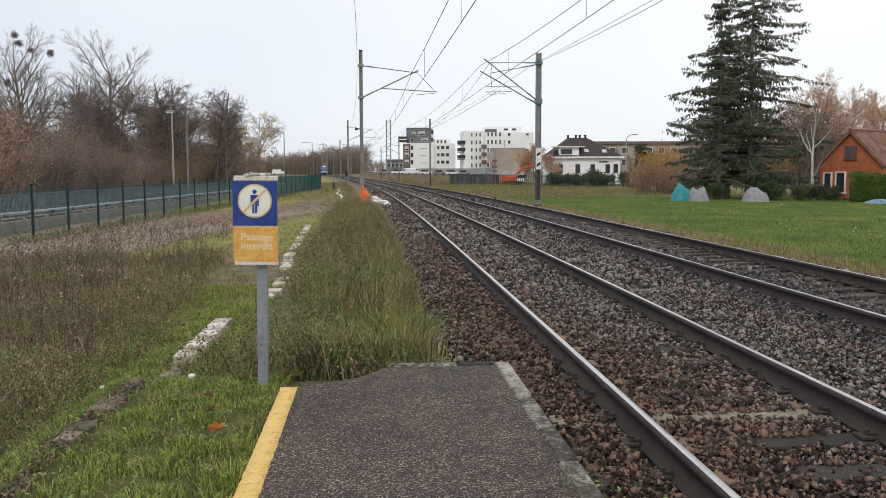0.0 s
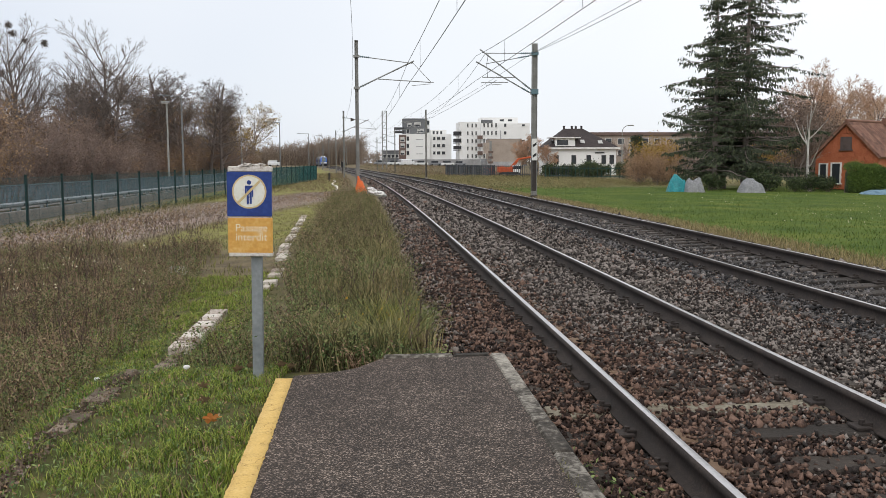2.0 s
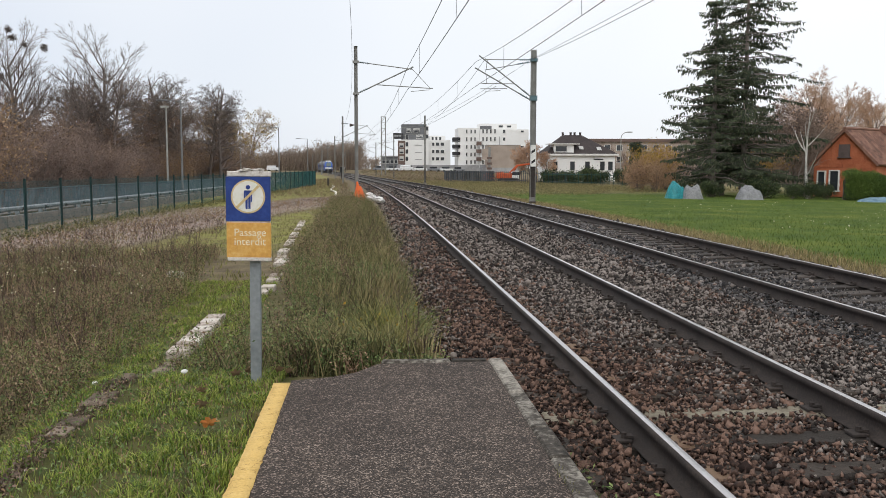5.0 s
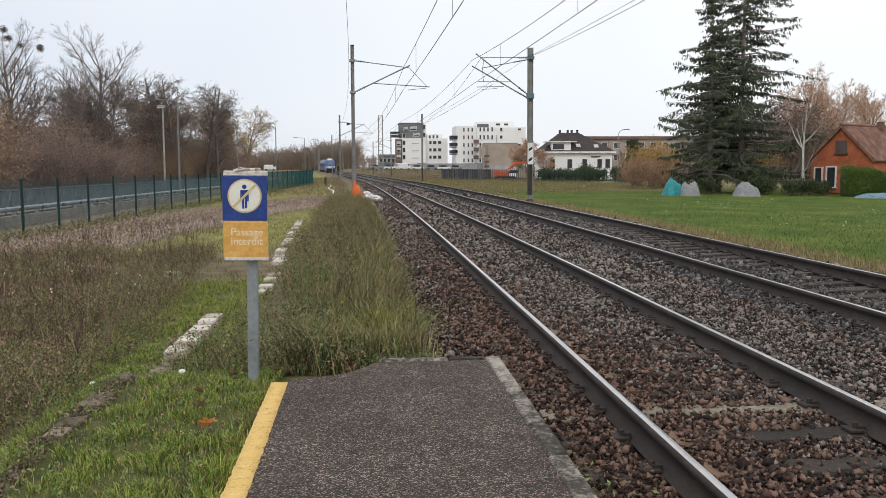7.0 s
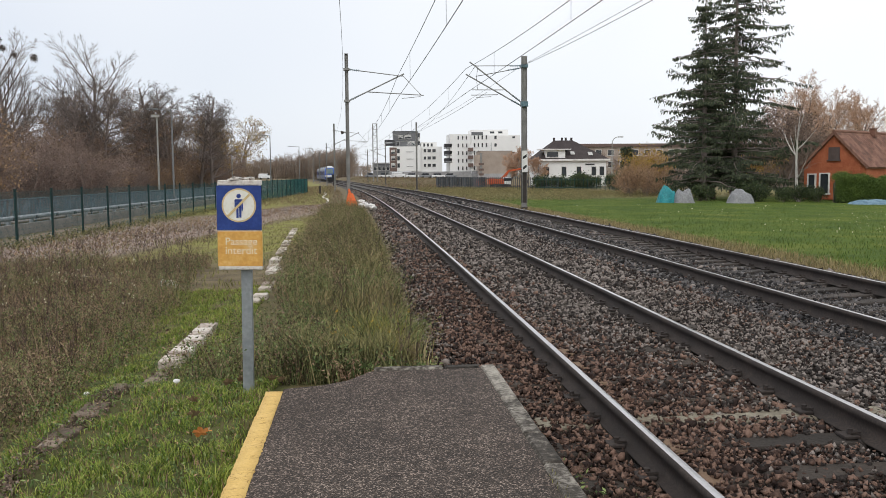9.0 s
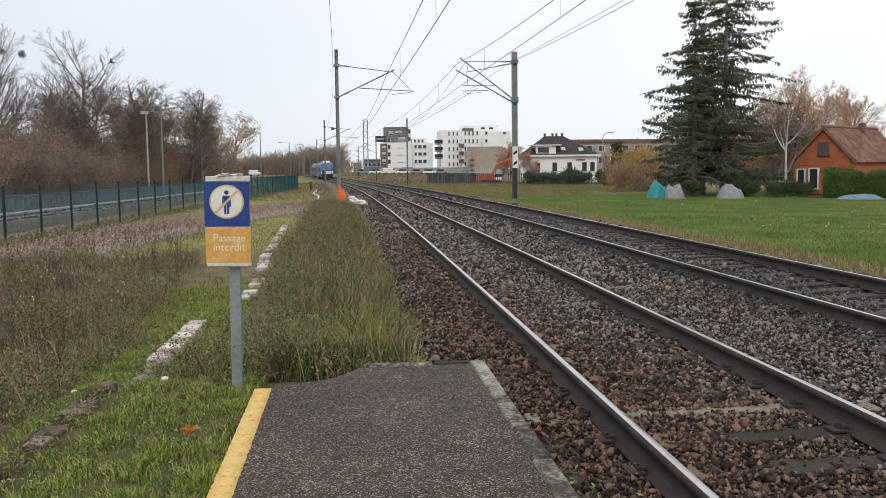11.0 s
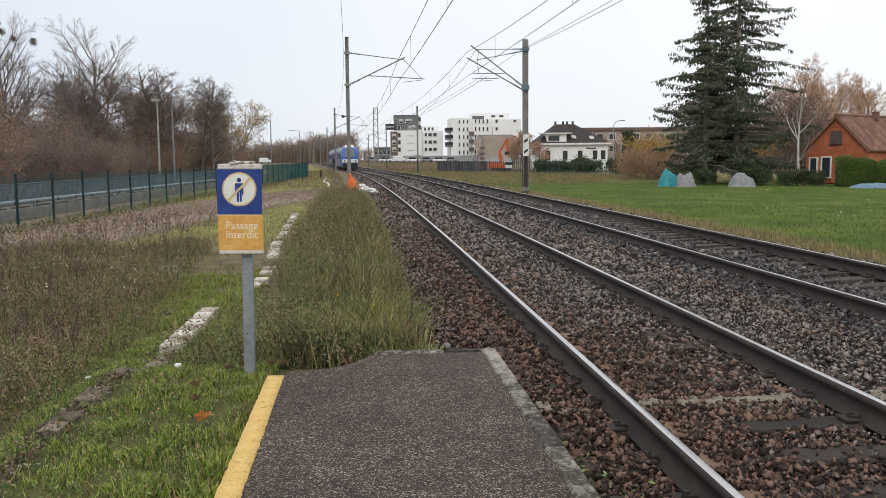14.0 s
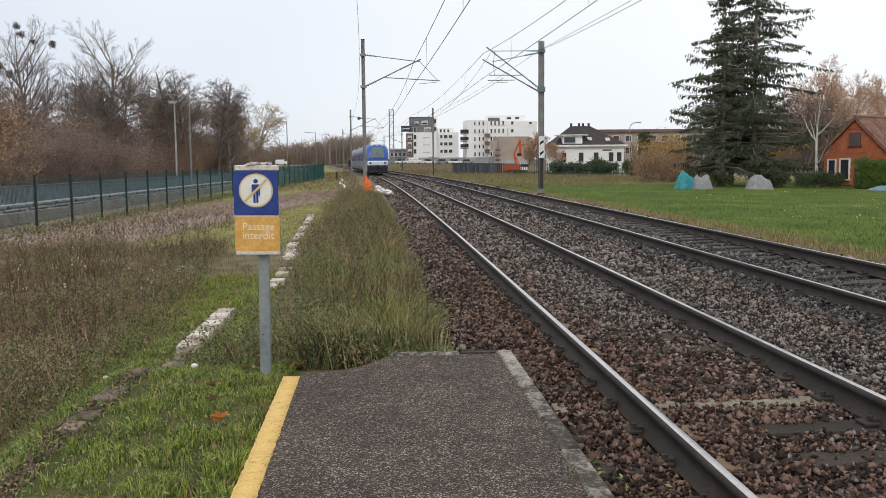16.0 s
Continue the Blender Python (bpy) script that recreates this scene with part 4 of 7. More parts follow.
# ---- lattice mast far down the line ----
def build_lattice():
    t = thing("lattice_mast", pose(3.5, 215, -0.6), "tall narrow steel lattice mast far down the line", "lattice mast")
    for x, y in ((-0.5, 0), (0.5, 0)):
        part("leg", tubes(((x, y, 0), (x, y, 14.4), 0.14), n=6), M["mast"], t)
    bm = bmesh.new()
    for i in range(10):
        z = 0.4 + i * 1.4
        tube(bm, (-0.5, 0, z), (0.5, 0, z + (1.4 if i % 2 else 0)), 0.06, n=5)
        tube(bm, (-0.5, 0, z + 1.4), (0.5, 0, z + 1.4), 0.05, n=5)
    part("bracing", bm, M["mast"], t)


build_lattice()


def build_line_details():
    x, y, z, th = track(150, -2.6)
    t = thing("railway_signal", pose(x, y, z - 0.3), "small dark dwarf signal beside the line", "signal")
    part("pole", tubes(((0, 0, 0), (0, 0, 1.3), 0.06), n=8), M["mast_dark"], t)
    part("plate", boxes((0, 0, 1.75, 0.55, 0.06, 0.95), bevel=0.03), M["black_rubber"], t)
    for dz in (1.55, 1.9):
        part("lens", disc(bmesh.new(), 0, dz, 0.09, -0.03, -0.06, 12), M["pane"], t)
    # marker post on the bank, and a pale pipe lying down the slope
    x = -3.9
    t = thing("marker_post", pose(x, 86, float(ground_z(x, 86))), "short dark wooden marker post on the bank", "post")
    part("post", boxes((0, 0, 0.35, 0.2, 0.16, 0.9), bevel=0.02), M["mast_dark"], t)
    pts_ = [(-3.6 + 1.5 * k + 0.16 * math.sin(9 * k), 88 - 34 * k) for k in np.linspace(0, 1, 13)]
    pts_ = [(a, b, float(ground_z(a, b)) + 0.07) for a, b in pts_]
    bm = bmesh.new()
    for a, b in zip(pts_[:-1], pts_[1:]):
        tube(bm, a, b, 0.06, n=8)
    tagged(part("cable_pipe", bm, M["lamp_glass"]), "pale plastic pipe lying along the weedy bank", "pipe")


build_line_details()


# ---- green mesh fence, crash barrier and railing by the road ----
def fence_line(i, step_=2.5):
    s = 26.0 + 0.998 * step_ * i
    return -9.67 + (s - 26) * 0.0612, s


def build_mesh_fence():
    t = thing("mesh_fence", Matrix(), "dark green welded mesh fence with square posts along waste ground", "fence")
    post = mesh_of(boxes((0, 0, 0.68, 0.065, 0.065, 1.75), (0, 0, 1.565, 0.075, 0.075, 0.02)), "post")
    post.materials.append(M["fence_green"])
    prev = None
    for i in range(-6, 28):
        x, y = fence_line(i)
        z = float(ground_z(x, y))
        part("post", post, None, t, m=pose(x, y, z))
        if prev:
            a, b = Vector(prev), Vector((x, y, z))
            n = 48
            v, f = [], []
            def bar(p, q, r):
                k = len(v)
                d = (q - p).normalized()
                s1 = d.orthogonal().normalized() * r
                s2 = d.cross(s1)
                for c in (p, q):
                    v.extend([tuple(c + s1), tuple(c - 0.5 * s1 + 0.87 * s2), tuple(c - 0.5 * s1 - 0.87 * s2)])
                f.extend([(k, k + 1, k + 4, k + 3), (k + 1, k + 2, k + 5, k + 4), (k + 2, k, k + 3, k + 5)])
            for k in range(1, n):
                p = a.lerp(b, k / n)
                # Bars of the far panels are thickened so that stretch reads as denser green.
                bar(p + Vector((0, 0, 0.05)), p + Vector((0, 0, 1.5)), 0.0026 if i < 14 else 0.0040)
            for k in range(9):
                h = 0.06 + k * 0.178
                bar(a + Vector((0, 0, h)), b + Vector((0, 0, h)), 0.0035)
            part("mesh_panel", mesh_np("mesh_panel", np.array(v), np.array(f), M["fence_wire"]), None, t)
        prev = (x, y, z)


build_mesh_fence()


def road_x(y, off):
    return -off + (y - 26) * 0.03 - max(y - 60, 0) ** 2 / 2400.0


def build_roadside():
    # concrete wall in lengths
    t = thing("retaining_wall", Matrix(), "low grey concrete wall of short panels beside the road", "wall", kind="structure")
    for i in range(36):
        y = 10 + i * 2.4
        x0, x1 = road_x(y, 11.6), road_x(y + 2.4, 11.6)
        a = math.degrees(math.atan2(x0 - x1, 2.4))
        part("wall_panel", boxes((0, 0, 0.12, 0.16, 2.37, 0.46), bevel=0.01), M["concrete"], t, m=pose((x0 + x1) / 2, y + 1.2, -0.36 + float(sink(y)), 0, 0, a))
    t = thing("crash_barrier", Matrix(), "galvanised tubular crash barrier on short posts", "crash barrier")
    for i in range(28):
        y = 8 + i * 4.0
        p, q = Vector((road_x(y, 12.2), y, 0.13 + float(sink(y)))), Vector((road_x(y + 4, 12.2), y + 4, 0.13 + float(sink(y + 4))))
        part("beam", tubes((p, q, 0.085), n=10), M["galv"], t)
        for k in (0.0, 0.5):
            c = p.lerp(q, k)
            part("barrier_post", boxes((c.x - 0.16, c.y, c.z - 0.3, 0.12, 0.12, 0.7)), M["galv"], t)
            part("bracket", boxes((c.x - 0.02, c.y, c.z - 0.02, 0.2, 0.32, 0.12)), M["mast_dark"], t)
    # blue-grey railing in panels of 2 m, each end field with a crossed brace
    bm = bmesh.new()
    box(bm, 0, 1.0, 1.05, 0.06, 2.0, 0.05)
    box(bm, 0, 1.0, 0.12, 0.04, 2.0, 0.04)
    for k in range(16):
        box(bm, 0, 0.0625 + k * 0.125, 0.58, 0.022, 0.022, 0.9)
    panel = mesh_of(bm, "railing_panel")
    panel.materials.append(M["rail_blue"])
    bm = bmesh.new()
    box(bm, 0, 0, 0.5, 0.07, 0.07, 1.12)
    for sgn in (-1, 1):
        tube(bm, (0.03, 0, 0.95 if sgn > 0 else 0.15), (0.03, 0.6, 0.15 if sgn > 0 else 0.95), 0.022, n=4)
    box(bm, 0, 0.6, 0.55, 0.05, 0.05, 1.0)
    post = mesh_of(bm, "railing_post")
    post.materials.append(M["rail_blue"])
    t = thing("bridge_railing", Matrix(), "blue-grey steel railing with close balusters beside the road", "railing")
    for i in range(60):
        y = 8 + i * 2.0
        x0, x1 = road_x(y, 16.0), road_x(y + 2, 16.0)
        a = math.degrees(math.atan2(x0 - x1, 2.0))
        m = pose(x0, y, -0.46 + float(sink(y)), 0, 0, a)
        part("railing_panel", panel, None, t, m=m)
        if i % 2 == 0:
            part("railing_post", post, None, t, m=m)
    ys = np.arange(-20, 200, 5.0)
    v = np.array([(road_x(y, o), y, -0.55 + float(sink(y))) for y in ys for o in (12.6, 15.8)])
    v2 = np.array([(road_x(y, o), y, -0.43 + float(sink(y))) for y in ys for o in (15.8, 18.6)])
    f = np.array([(2 * i, 2 * i + 2, 2 * i + 3, 2 * i + 1) for i in range(len(ys) - 1)])
    tagged(new("road", mesh_np("road", v + np.array([0, 0, -0.10]), f[:, ::-1], M["road"])), "grey asphalt road behind the fence", "road", kind="structure")
    tagged(new("pavement", mesh_np("pavement", v2, f[:, ::-1], M["concrete"])), "grey footway beside the road", "pavement", kind="structure")


build_roadside()


def build_lamp(x, y, top, reach, mat, drop_head=False):
    z = float(ground_z(x, y))
    t = thing("street_lamp", pose(x, y, z), "slim grey street lamp with a flat head beside the road", "street lamp", "street lamps")
    h = top - z
    part("pole", tubes(((0, 0, 0), (0, 0, h), 0.09, 0.05), n=10), mat, t)
    part("base", boxes((0, 0, 0.05, 0.3, 0.3, 0.1)), mat, t)
    if drop_head:
        part("head", boxes((-0.12, 0, h + 0.02, 0.62, 0.26, 0.16), bevel=0.04), M["lamp_pale"], t, "pale lamp head")
        part("lens", boxes((-0.14, 0, h - 0.07, 0.48, 0.2, 0.03)), M["lamp_glass"], t)
    else:
        part("arm", tubes(((0, 0, h - 0.05), (reach, 0, h + 0.05), 0.035), n=8), mat, t)
        part("head", boxes((reach * 1.15, 0, h + 0.06, 0.7, 0.26, 0.09), bevel=0.02), mat, t)


build_lamp(-15.4, 70, 6.15, 0, M["lamp_pale"], True)
build_lamp(-14.3, 70, 6.62, -1.2, M["lamp"])
build_lamp(-15.5, 110, 6.25, 0, M["lamp_pale"], True)
build_lamp(-10.9, 110, 6.43, -1.4, M["lamp"])
build_lamp(-11.5, 170, 7.0, -1.5, M["lamp"])
build_lamp(-12.4, 235, 8.6, -1.3, M["lamp"])


# ---- orange netting and sacks by the mast ----
def build_cone_heap():
    x, y = -0.48, 43.3
    z = float(ground_z(x, y))
    t = thing("orange_marker", pose(x, y, z), "crumpled orange plastic netting heaped by the mast", "traffic marker")
    # A crumpled cone stands in for the draped netting.
    bm = bmesh.new()
    bmesh.ops.create_cone(bm, cap_ends=True, segments=14, radius1=0.40, radius2=0.10, depth=0.75, matrix=pose(0, 0, 0.38, 0, -6))
    for v in bm.verts:
        v.co += 0.12 * Vector((noise.noise(v.co * 4), noise.noise(v.co * 4 + Vector((5, 0, 0))), 0.5 * noise.noise(v.co * 3)))
    part("body", bm, M["orange"], t)
    part("tip", tubes(((-0.05, 0, 0.72), (-0.10, 0, 0.98), 0.08, 0.04), n=10), M["orange"], t)
    t2 = thing("white_sack", pose(0, 0, 0), "crumpled white plastic sacks lying on ballast", "sack", "white sacks")
    t2.matrix_basis = pose(0.12, 43.0, float(ground_z(0.12, 43)) + 0.04)
    for k, (dx, dz, r) in enumerate(((0, 0.16, 0.26), (0.32, 0.08, 0.24), (-0.1, 0.34, 0.16), (0.5, 0.02, 0.16))):
        bm = bmesh.new()
        bmesh.ops.create_icosphere(bm, subdivisions=3, radius=r)
        for v in bm.verts:
            v.co *= 1 + 0.55 * noise.noise(v.co * 7 + Vector((k * 7, 0, 0))) + 0.25 * noise.noise(v.co * 17 + Vector((k * 3, 0, 0)))
            v.co.z *= 0.55
        part("sack", bm, M["white_sack"], t2, m=pose(dx, 0.1 * k, dz))


build_cone_heap()


# ---- buildings ----
def window(parent, x, z, w, h, y, shutter=False):
    f = 0.09
    bm = boxes((x - w / 2, y, z, f, 0.16, h + f), (x + w / 2, y, z, f, 0.16, h + f), (x, y, z + h / 2, w, 0.16, f), (x, y, z - h / 2, w + 0.2, 0.24, f))
    ob = part("window", bm, M["frame_white"], parent)
    part("pane", boxes((x, y + 0.03, z, w - f, 0.06, h - f)), M["pane"], ob)
    if shutter:
        part("shutter", boxes((x, y - 0.02, z + h * 0.2, w - f, 0.06, h * 0.55)), M["shutter_white"], ob)


def block(name, x, y, z, yaw, label):
    return thing(name, pose(x, y, z, 0, 0, yaw), label, "apartment building", "apartment buildings")


def build_block_a():
    t = block("apartment_building", 10.6, 330, -1.2, 0, "white stepped apartment block with a grey upper storey and balconies")
    part("wall", boxes((6.0, 6, 8.6, 11.2, 12, 9.2), bevel=0.02), M["render_white"], t)
    part("wall", boxes((14.2, 7, 8.4, 10.8, 12, 9.4)), M["render_white"], t)
    part("wall", boxes((10.1, 9.0, 11.2, 3.0, 12, 14.4)), M["render_white"], t)
    part("upper_storey", boxes((6.2, 7.0, 16.0, 8.9, 10, 5.6), bevel=0.03), M["render_grey"], t, "dark grey clad upper storey")
    part("roof_storey", boxes((15.0, 8, 13.9, 6.0, 8, 1.8)), M["render_white"], t)
    part("corner_panel", boxes((1.4, -0.12, 8.4, 2.6, 0.3, 8.8)), M["render_brown"], t, "brown clad corner bay")
    part("plinth", boxes((11, 6.5, 1.9, 22, 13, 3.9)), M["plinth"], t, "grey ground floor")
    part("roof", boxes((6.2, 7, 18.85, 9.1, 10.2, 0.2)), M["render_grey"], t)
    for k in range(4):
        z = 6.2 + k * 2.65
        window(t, 3.35, z, 1.0, 1.6, -0.06)
        part("shutter_band", boxes((7.6, -0.05, z - 0.3, 2.6, 0.12, 0.22)), M["plinth"], t)
    for k in range(5):
        window(t, 11.1, 5.8 + k * 2.9, 0.9, 1.5, 2.96)
    for k in range(3):
        for j, x in enumerate((13.2, 14.8, 16.6)):
            window(t, x, 6.2 + k * 2.7, 1.3 if j else 0.9, 1.2, 0.96)
    for x in (13.2, 14.6, 16.0):
        window(t, x, 13.8, 0.8, 1.2, 3.96)
    for x, z, w in ((7.0, 16.8, 2.4), (4.2, 16.6, 1.6), (8.2, 14.4, 2.4)):
        window(t, x, z, w, 1.4, 1.94, True)
    for z in (15.2, 14.0):
        part("balcony", boxes((0.2, 2.2, z, 3.6, 3.0, 0.9)), M["balcony_dark"], t)
    for z in (6.3, 8.9, 11.2):
        window(t, 1.4, z, 1.4, 1.5, -0.3, True)


def build_block_b():
    t = block("apartment_building", 32.2, 320, -1.2, 0, "tall white apartment block with dark balconies and a roof terrace")
    part("wall", boxes((4.0, 8, 10.2, 8.0, 14, 14.0)), M["render_white"], t)
    part("wall", boxes((16.3, 5.5, 9.8, 17.6, 14, 13.6)), M["render_white"], t)
    part("roof_storey", boxes((14.6, 6.5, 17.7, 13.6, 9, 2.2)), M["render_white"], t)
    part("terrace_rail", boxes((9.6, -1.3, 17.2, 4.2, 0.1, 1.2)), M["render_grey"], t)
    part("plinth", boxes((12, 6.5, 2.0, 25, 13.4, 3.6)), M["plinth"], t, "grey ground floor")
    part("downpipe", tubes(((14.6, -1.6, 4), (14.6, -1.6, 14), 0.12)), M["plinth"], t)
    for k in range(5):
        z = 4.9 + k * 2.75
        for x in (3.0, 4.6, 6.0):
            window(t, x, z, 0.55, 1.4, 0.94)
        for x in (8.6, 10.0, 11.4, 12.9):
            window(t, x, z, 0.6, 1.5, -1.56)
        if k in (2, 3, 4):
            window(t, 16.2, z, 0.9, 1.2, -1.56)
            if k != 3:
                window(t, 22.8, z, 1.1, 0.7, -1.56)
    for x in (15.5, 18.5):
        window(t, x, 17.8, 1.6, 0.8, 1.94)
    for z in (8.0, 10.6, 13.2):
        part("balcony", boxes((-0.6, 3.0, z, 2.6, 4.0, 1.2)), M["balcony_dark"], t, "dark balcony")
        part("balcony_floor", boxes((-0.6, 3.0, z - 0.9, 2.6, 4.0, 0.3)), M["render_grey"], t)
    for z in (6.0, 8.8, 11.6):
        part("balcony", boxes((7.2, -1.0, z, 1.6, 2.4, 1.3)), M["render_brown"], t, "brown balcony")


def build_beige():
    t = thing("commercial_building", pose(40.3, 300, -1.0), "plain beige flat-roofed building behind the fence", "building")
    part("wall", boxes((5.5, 5, 5.4, 11, 10, 9.8)), M["render_beige"], t)
    part("roof", boxes((5.5, 5, 10.35, 11.2, 10.2, 0.15)), M["plinth"], t)
    part("silo", tubes(((-1.0, -1.2, 5.4), (-1.0, -1.2, 9.0), 1.3), n=14), M["render_beige"], t)
    part("plinth", boxes((2.5, -0.3, 1.4, 16, 0.5, 2.6)), M["plinth"], t)
    # low glazed hall between the blocks and the line
    t = thing("low_building", pose(4, 345, -1.4), "low pale flat-roofed hall far down the line", "building")
    part("wall", boxes((4, 4, 4.2, 6.6, 8, 6.4)), M["render_grey"], t)
    part("roof", boxes((4, 4, 7.5, 7.2, 9, 0.4)), M["plinth"], t)
    for k in range(4):
        window(t, 1.6 + k * 1.6, 5.4, 1.1, 1.3, -0.06)


def slope(bm, pts_, thick=0.14):
    vs = [bm.verts.new(p) for p in pts_]
    f = bm.faces.new(vs)
    bmesh.ops.recalc_face_normals(bm, faces=[f])
    f.normal_update()
    nrm = f.normal.copy()
    if nrm.z < 0:
        nrm = -nrm
    r = bmesh.ops.extrude_face_region(bm, geom=[f])
    bmesh.ops.translate(bm, verts=[v for v in r["geom"] if isinstance(v, bmesh.types.BMVert)], vec=-nrm * thick)
    return bm


def build_white_house():
    t = thing("white_house", pose(30.4, 150, -0.7), "white house with a steep dark hipped roof and a broad dormer", "house", "houses")
    w, d, e, r = 11.6, 9.0, 4.6, 8.0
    part("wall", boxes((w / 2, d / 2, e / 2, w, d, e)), M["render_white"], t)
    bm = bmesh.new()
    o = 0.5
    A, B, C, D = (-o, -o, e), (w + o, -o, e), (w + o, d + o, e), (-o, d + o, e)
    R1, R2 = (3.4, d / 2, r), (6.8, d / 2, r)
    for f in ((A, B, R2, R1), (B, C, R2), (C, D, R1, R2), (D, A, R1)):
        slope(bm, f)
    bmesh.ops.recalc_face_normals(bm, faces=bm.faces)
    part("roof", bm, M["roof_dark"], t, "dark tiled hipped roof")
    part("cornice", boxes((w / 2, -0.42, e - 0.08, w + 1.1, 0.3, 0.3)), M["frame_white"], t)
    dm = part("dormer", boxes((2.7, 1.4, 5.5, 3.4, 3.0, 1.5)), M["render_white"], t)
    part("dormer_roof", boxes((2.7, 1.2, 6.33, 5.2, 3.6, 0.16)), M["frame_white"], dm)
    window(t, 2.2, 5.5, 2.0, 1.0, -0.14)
    for x in (1.2, 4.2, 6.8, 9.4, 10.8):
        window(t, x, 2.6, 0.9, 1.6, -0.04)
    for x in (3.5, 4.9, 5.6, 6.6):
        part("chimney", boxes((x, d / 2 + 0.2, r + 0.05, 0.30, 0.4, 0.8), (x, d / 2 + 0.2, r + 0.46, 0.38, 0.48, 0.06)), M["roof_dark"], t)
    for x, z in ((5.9, 5.7), (9.0, 5.6)):
        yy = (z - e) / (r - e) * (d / 2 + o) - o - 0.16
        part("skylight", boxes((0, 0, 0, 0.75, 0.9, 0.1), bevel=0.01), M["shutter_white"], t, m=pose(x, yy, z, 36))
    part("sign_bar", boxes((8.7, -0.06, 3.75, 1.6, 0.06, 0.2)), M["black_rubber"], t)


def build_orange_house():
    # gable faces the line, ridge runs away to the right
    t = thing("orange_house", pose(34.1, 66, -0.62, 0, 0, -55), "small orange brick house with a weathered red tiled roof", "house", "houses")
    w, ln, e, r = 4.75, 9.0, 2.70, 5.10
    bm = bmesh.new()
    vs = [bm.verts.new(p) for p in ((0, 0, 0), (w, 0, 0), (w, 0, e), (w / 2, 0, r - 0.1), (0, 0, e))]
    f = bm.faces.new(vs)
    ex = bmesh.ops.extrude_face_region(bm, geom=[f])
    bmesh.ops.translate(bm, verts=[v for v in ex["geom"] if isinstance(v, bmesh.types.BMVert)], vec=(0, ln, 0))
    bmesh.ops.recalc_face_normals(bm, faces=bm.faces)
    wall = part("wall", bm, M["house_orange"], t, "orange hollow-brick wall")
    # courses of hollow bricks on the gable
    rng = random.Random(2)
    bw, bh = 0.50, 0.245
    brick = mesh_of(boxes((0, 0, 0, bw - 0.014, 0.05, bh - 0.014), bevel=0.004), "brick")
    brick.materials.append(M["house_orange"])
    row = 0
    z = bh / 2
    while z < r - 0.3:
        lo = 0.0 if z < e else (z - e) / (r - e) * w / 2
        hi = w - lo
        x = lo + bw / 2 + (bw / 2 if row % 2 else 0)
        while x + bw / 2 < hi:
            win = (abs(z - 1.3) < 0.95 and (0.25 < x < 2.2)) or (abs(x - 2.35) < 0.8 and abs(z - 3.45) < 0.70)
            if not win:
                part("brick", brick, None, wall, m=pose(x, -0.026 + rng.uniform(-0.004, 0.004), z))
            x += bw
        z += bh
        row += 1
    bm = bmesh.new()
    o = 0.28
    slope(bm, ((-o, -o, e - 0.30), (w / 2, -o, r), (w / 2, ln, r), (-o, ln, e - 0.30)), 0.16)
    slope(bm, ((w + o, -o, e - 0.30), (w / 2, -o, r), (w / 2, ln, r), (w + o, ln, e - 0.30)), 0.16)
    bmesh.ops.recalc_face_normals(bm, faces=bm.faces)
    roof = part("roof", bm, M["roof_red"], t, "weathered red tiled roof")
    # rows of tiles on the two slopes
    for sgn in (-1, 1):
        k = math.atan2(r - e + 0.30, w / 2 + o)
        ln_s = math.hypot(r - e + 0.30, w / 2 + o)
        tile = mesh_of(boxes((0, 0, 0, 0.34, 0.345, 0.03), bevel=0.006), "tile")
        tile.materials.append(M["roof_red"])
        for i in range(int(ln_s / 0.3)):
            for j in range(25 if sgn > 0 else 8):
                s = (i + 0.5) * 0.3
                xx = w / 2 + sgn * (ln_s - s) * math.cos(k)
                zz = e - 0.30 + s * math.sin(k)
                part("tile", tile, None, roof, m=pose(xx, -o + 0.18 + j * 0.355, zz + 0.035, 0, sgn * (math.degrees(k) + 3)))
    part("ridge", tubes(((w / 2, -o, r + 0.02), (w / 2, ln, r + 0.02), 0.12), n=10), M["roof_red"], t)
    part("chimney", boxes((w / 2 + 0.3, 5.6, r + 0.0, 0.42, 0.42, 0.62), (w / 2 + 0.3, 5.6, r + 0.33, 0.52, 0.52, 0.06)), M["roof_red"], t)
    window(t, 0.66, 1.2, 0.60, 1.45, -0.07)
    window(t, 1.66, 1.2, 0.72, 1.55, -0.07)
    part("gable_shutter", boxes((2.35, -0.07, 3.45, 0.85, 0.08, 0.95), (2.35, -0.08, 2.94, 1.05, 0.14, 0.08)), M["shutter_brown"], t, "closed grey-brown shutters")


build_block_a()
build_block_b()
build_beige()
build_white_house()
build_orange_house()


# ---- excavator behind the fence ----
BOOM_TIP = (2.0 + 2.3 * math.cos(radians(38)), 0.0, -2.3 * math.sin(radians(38)))


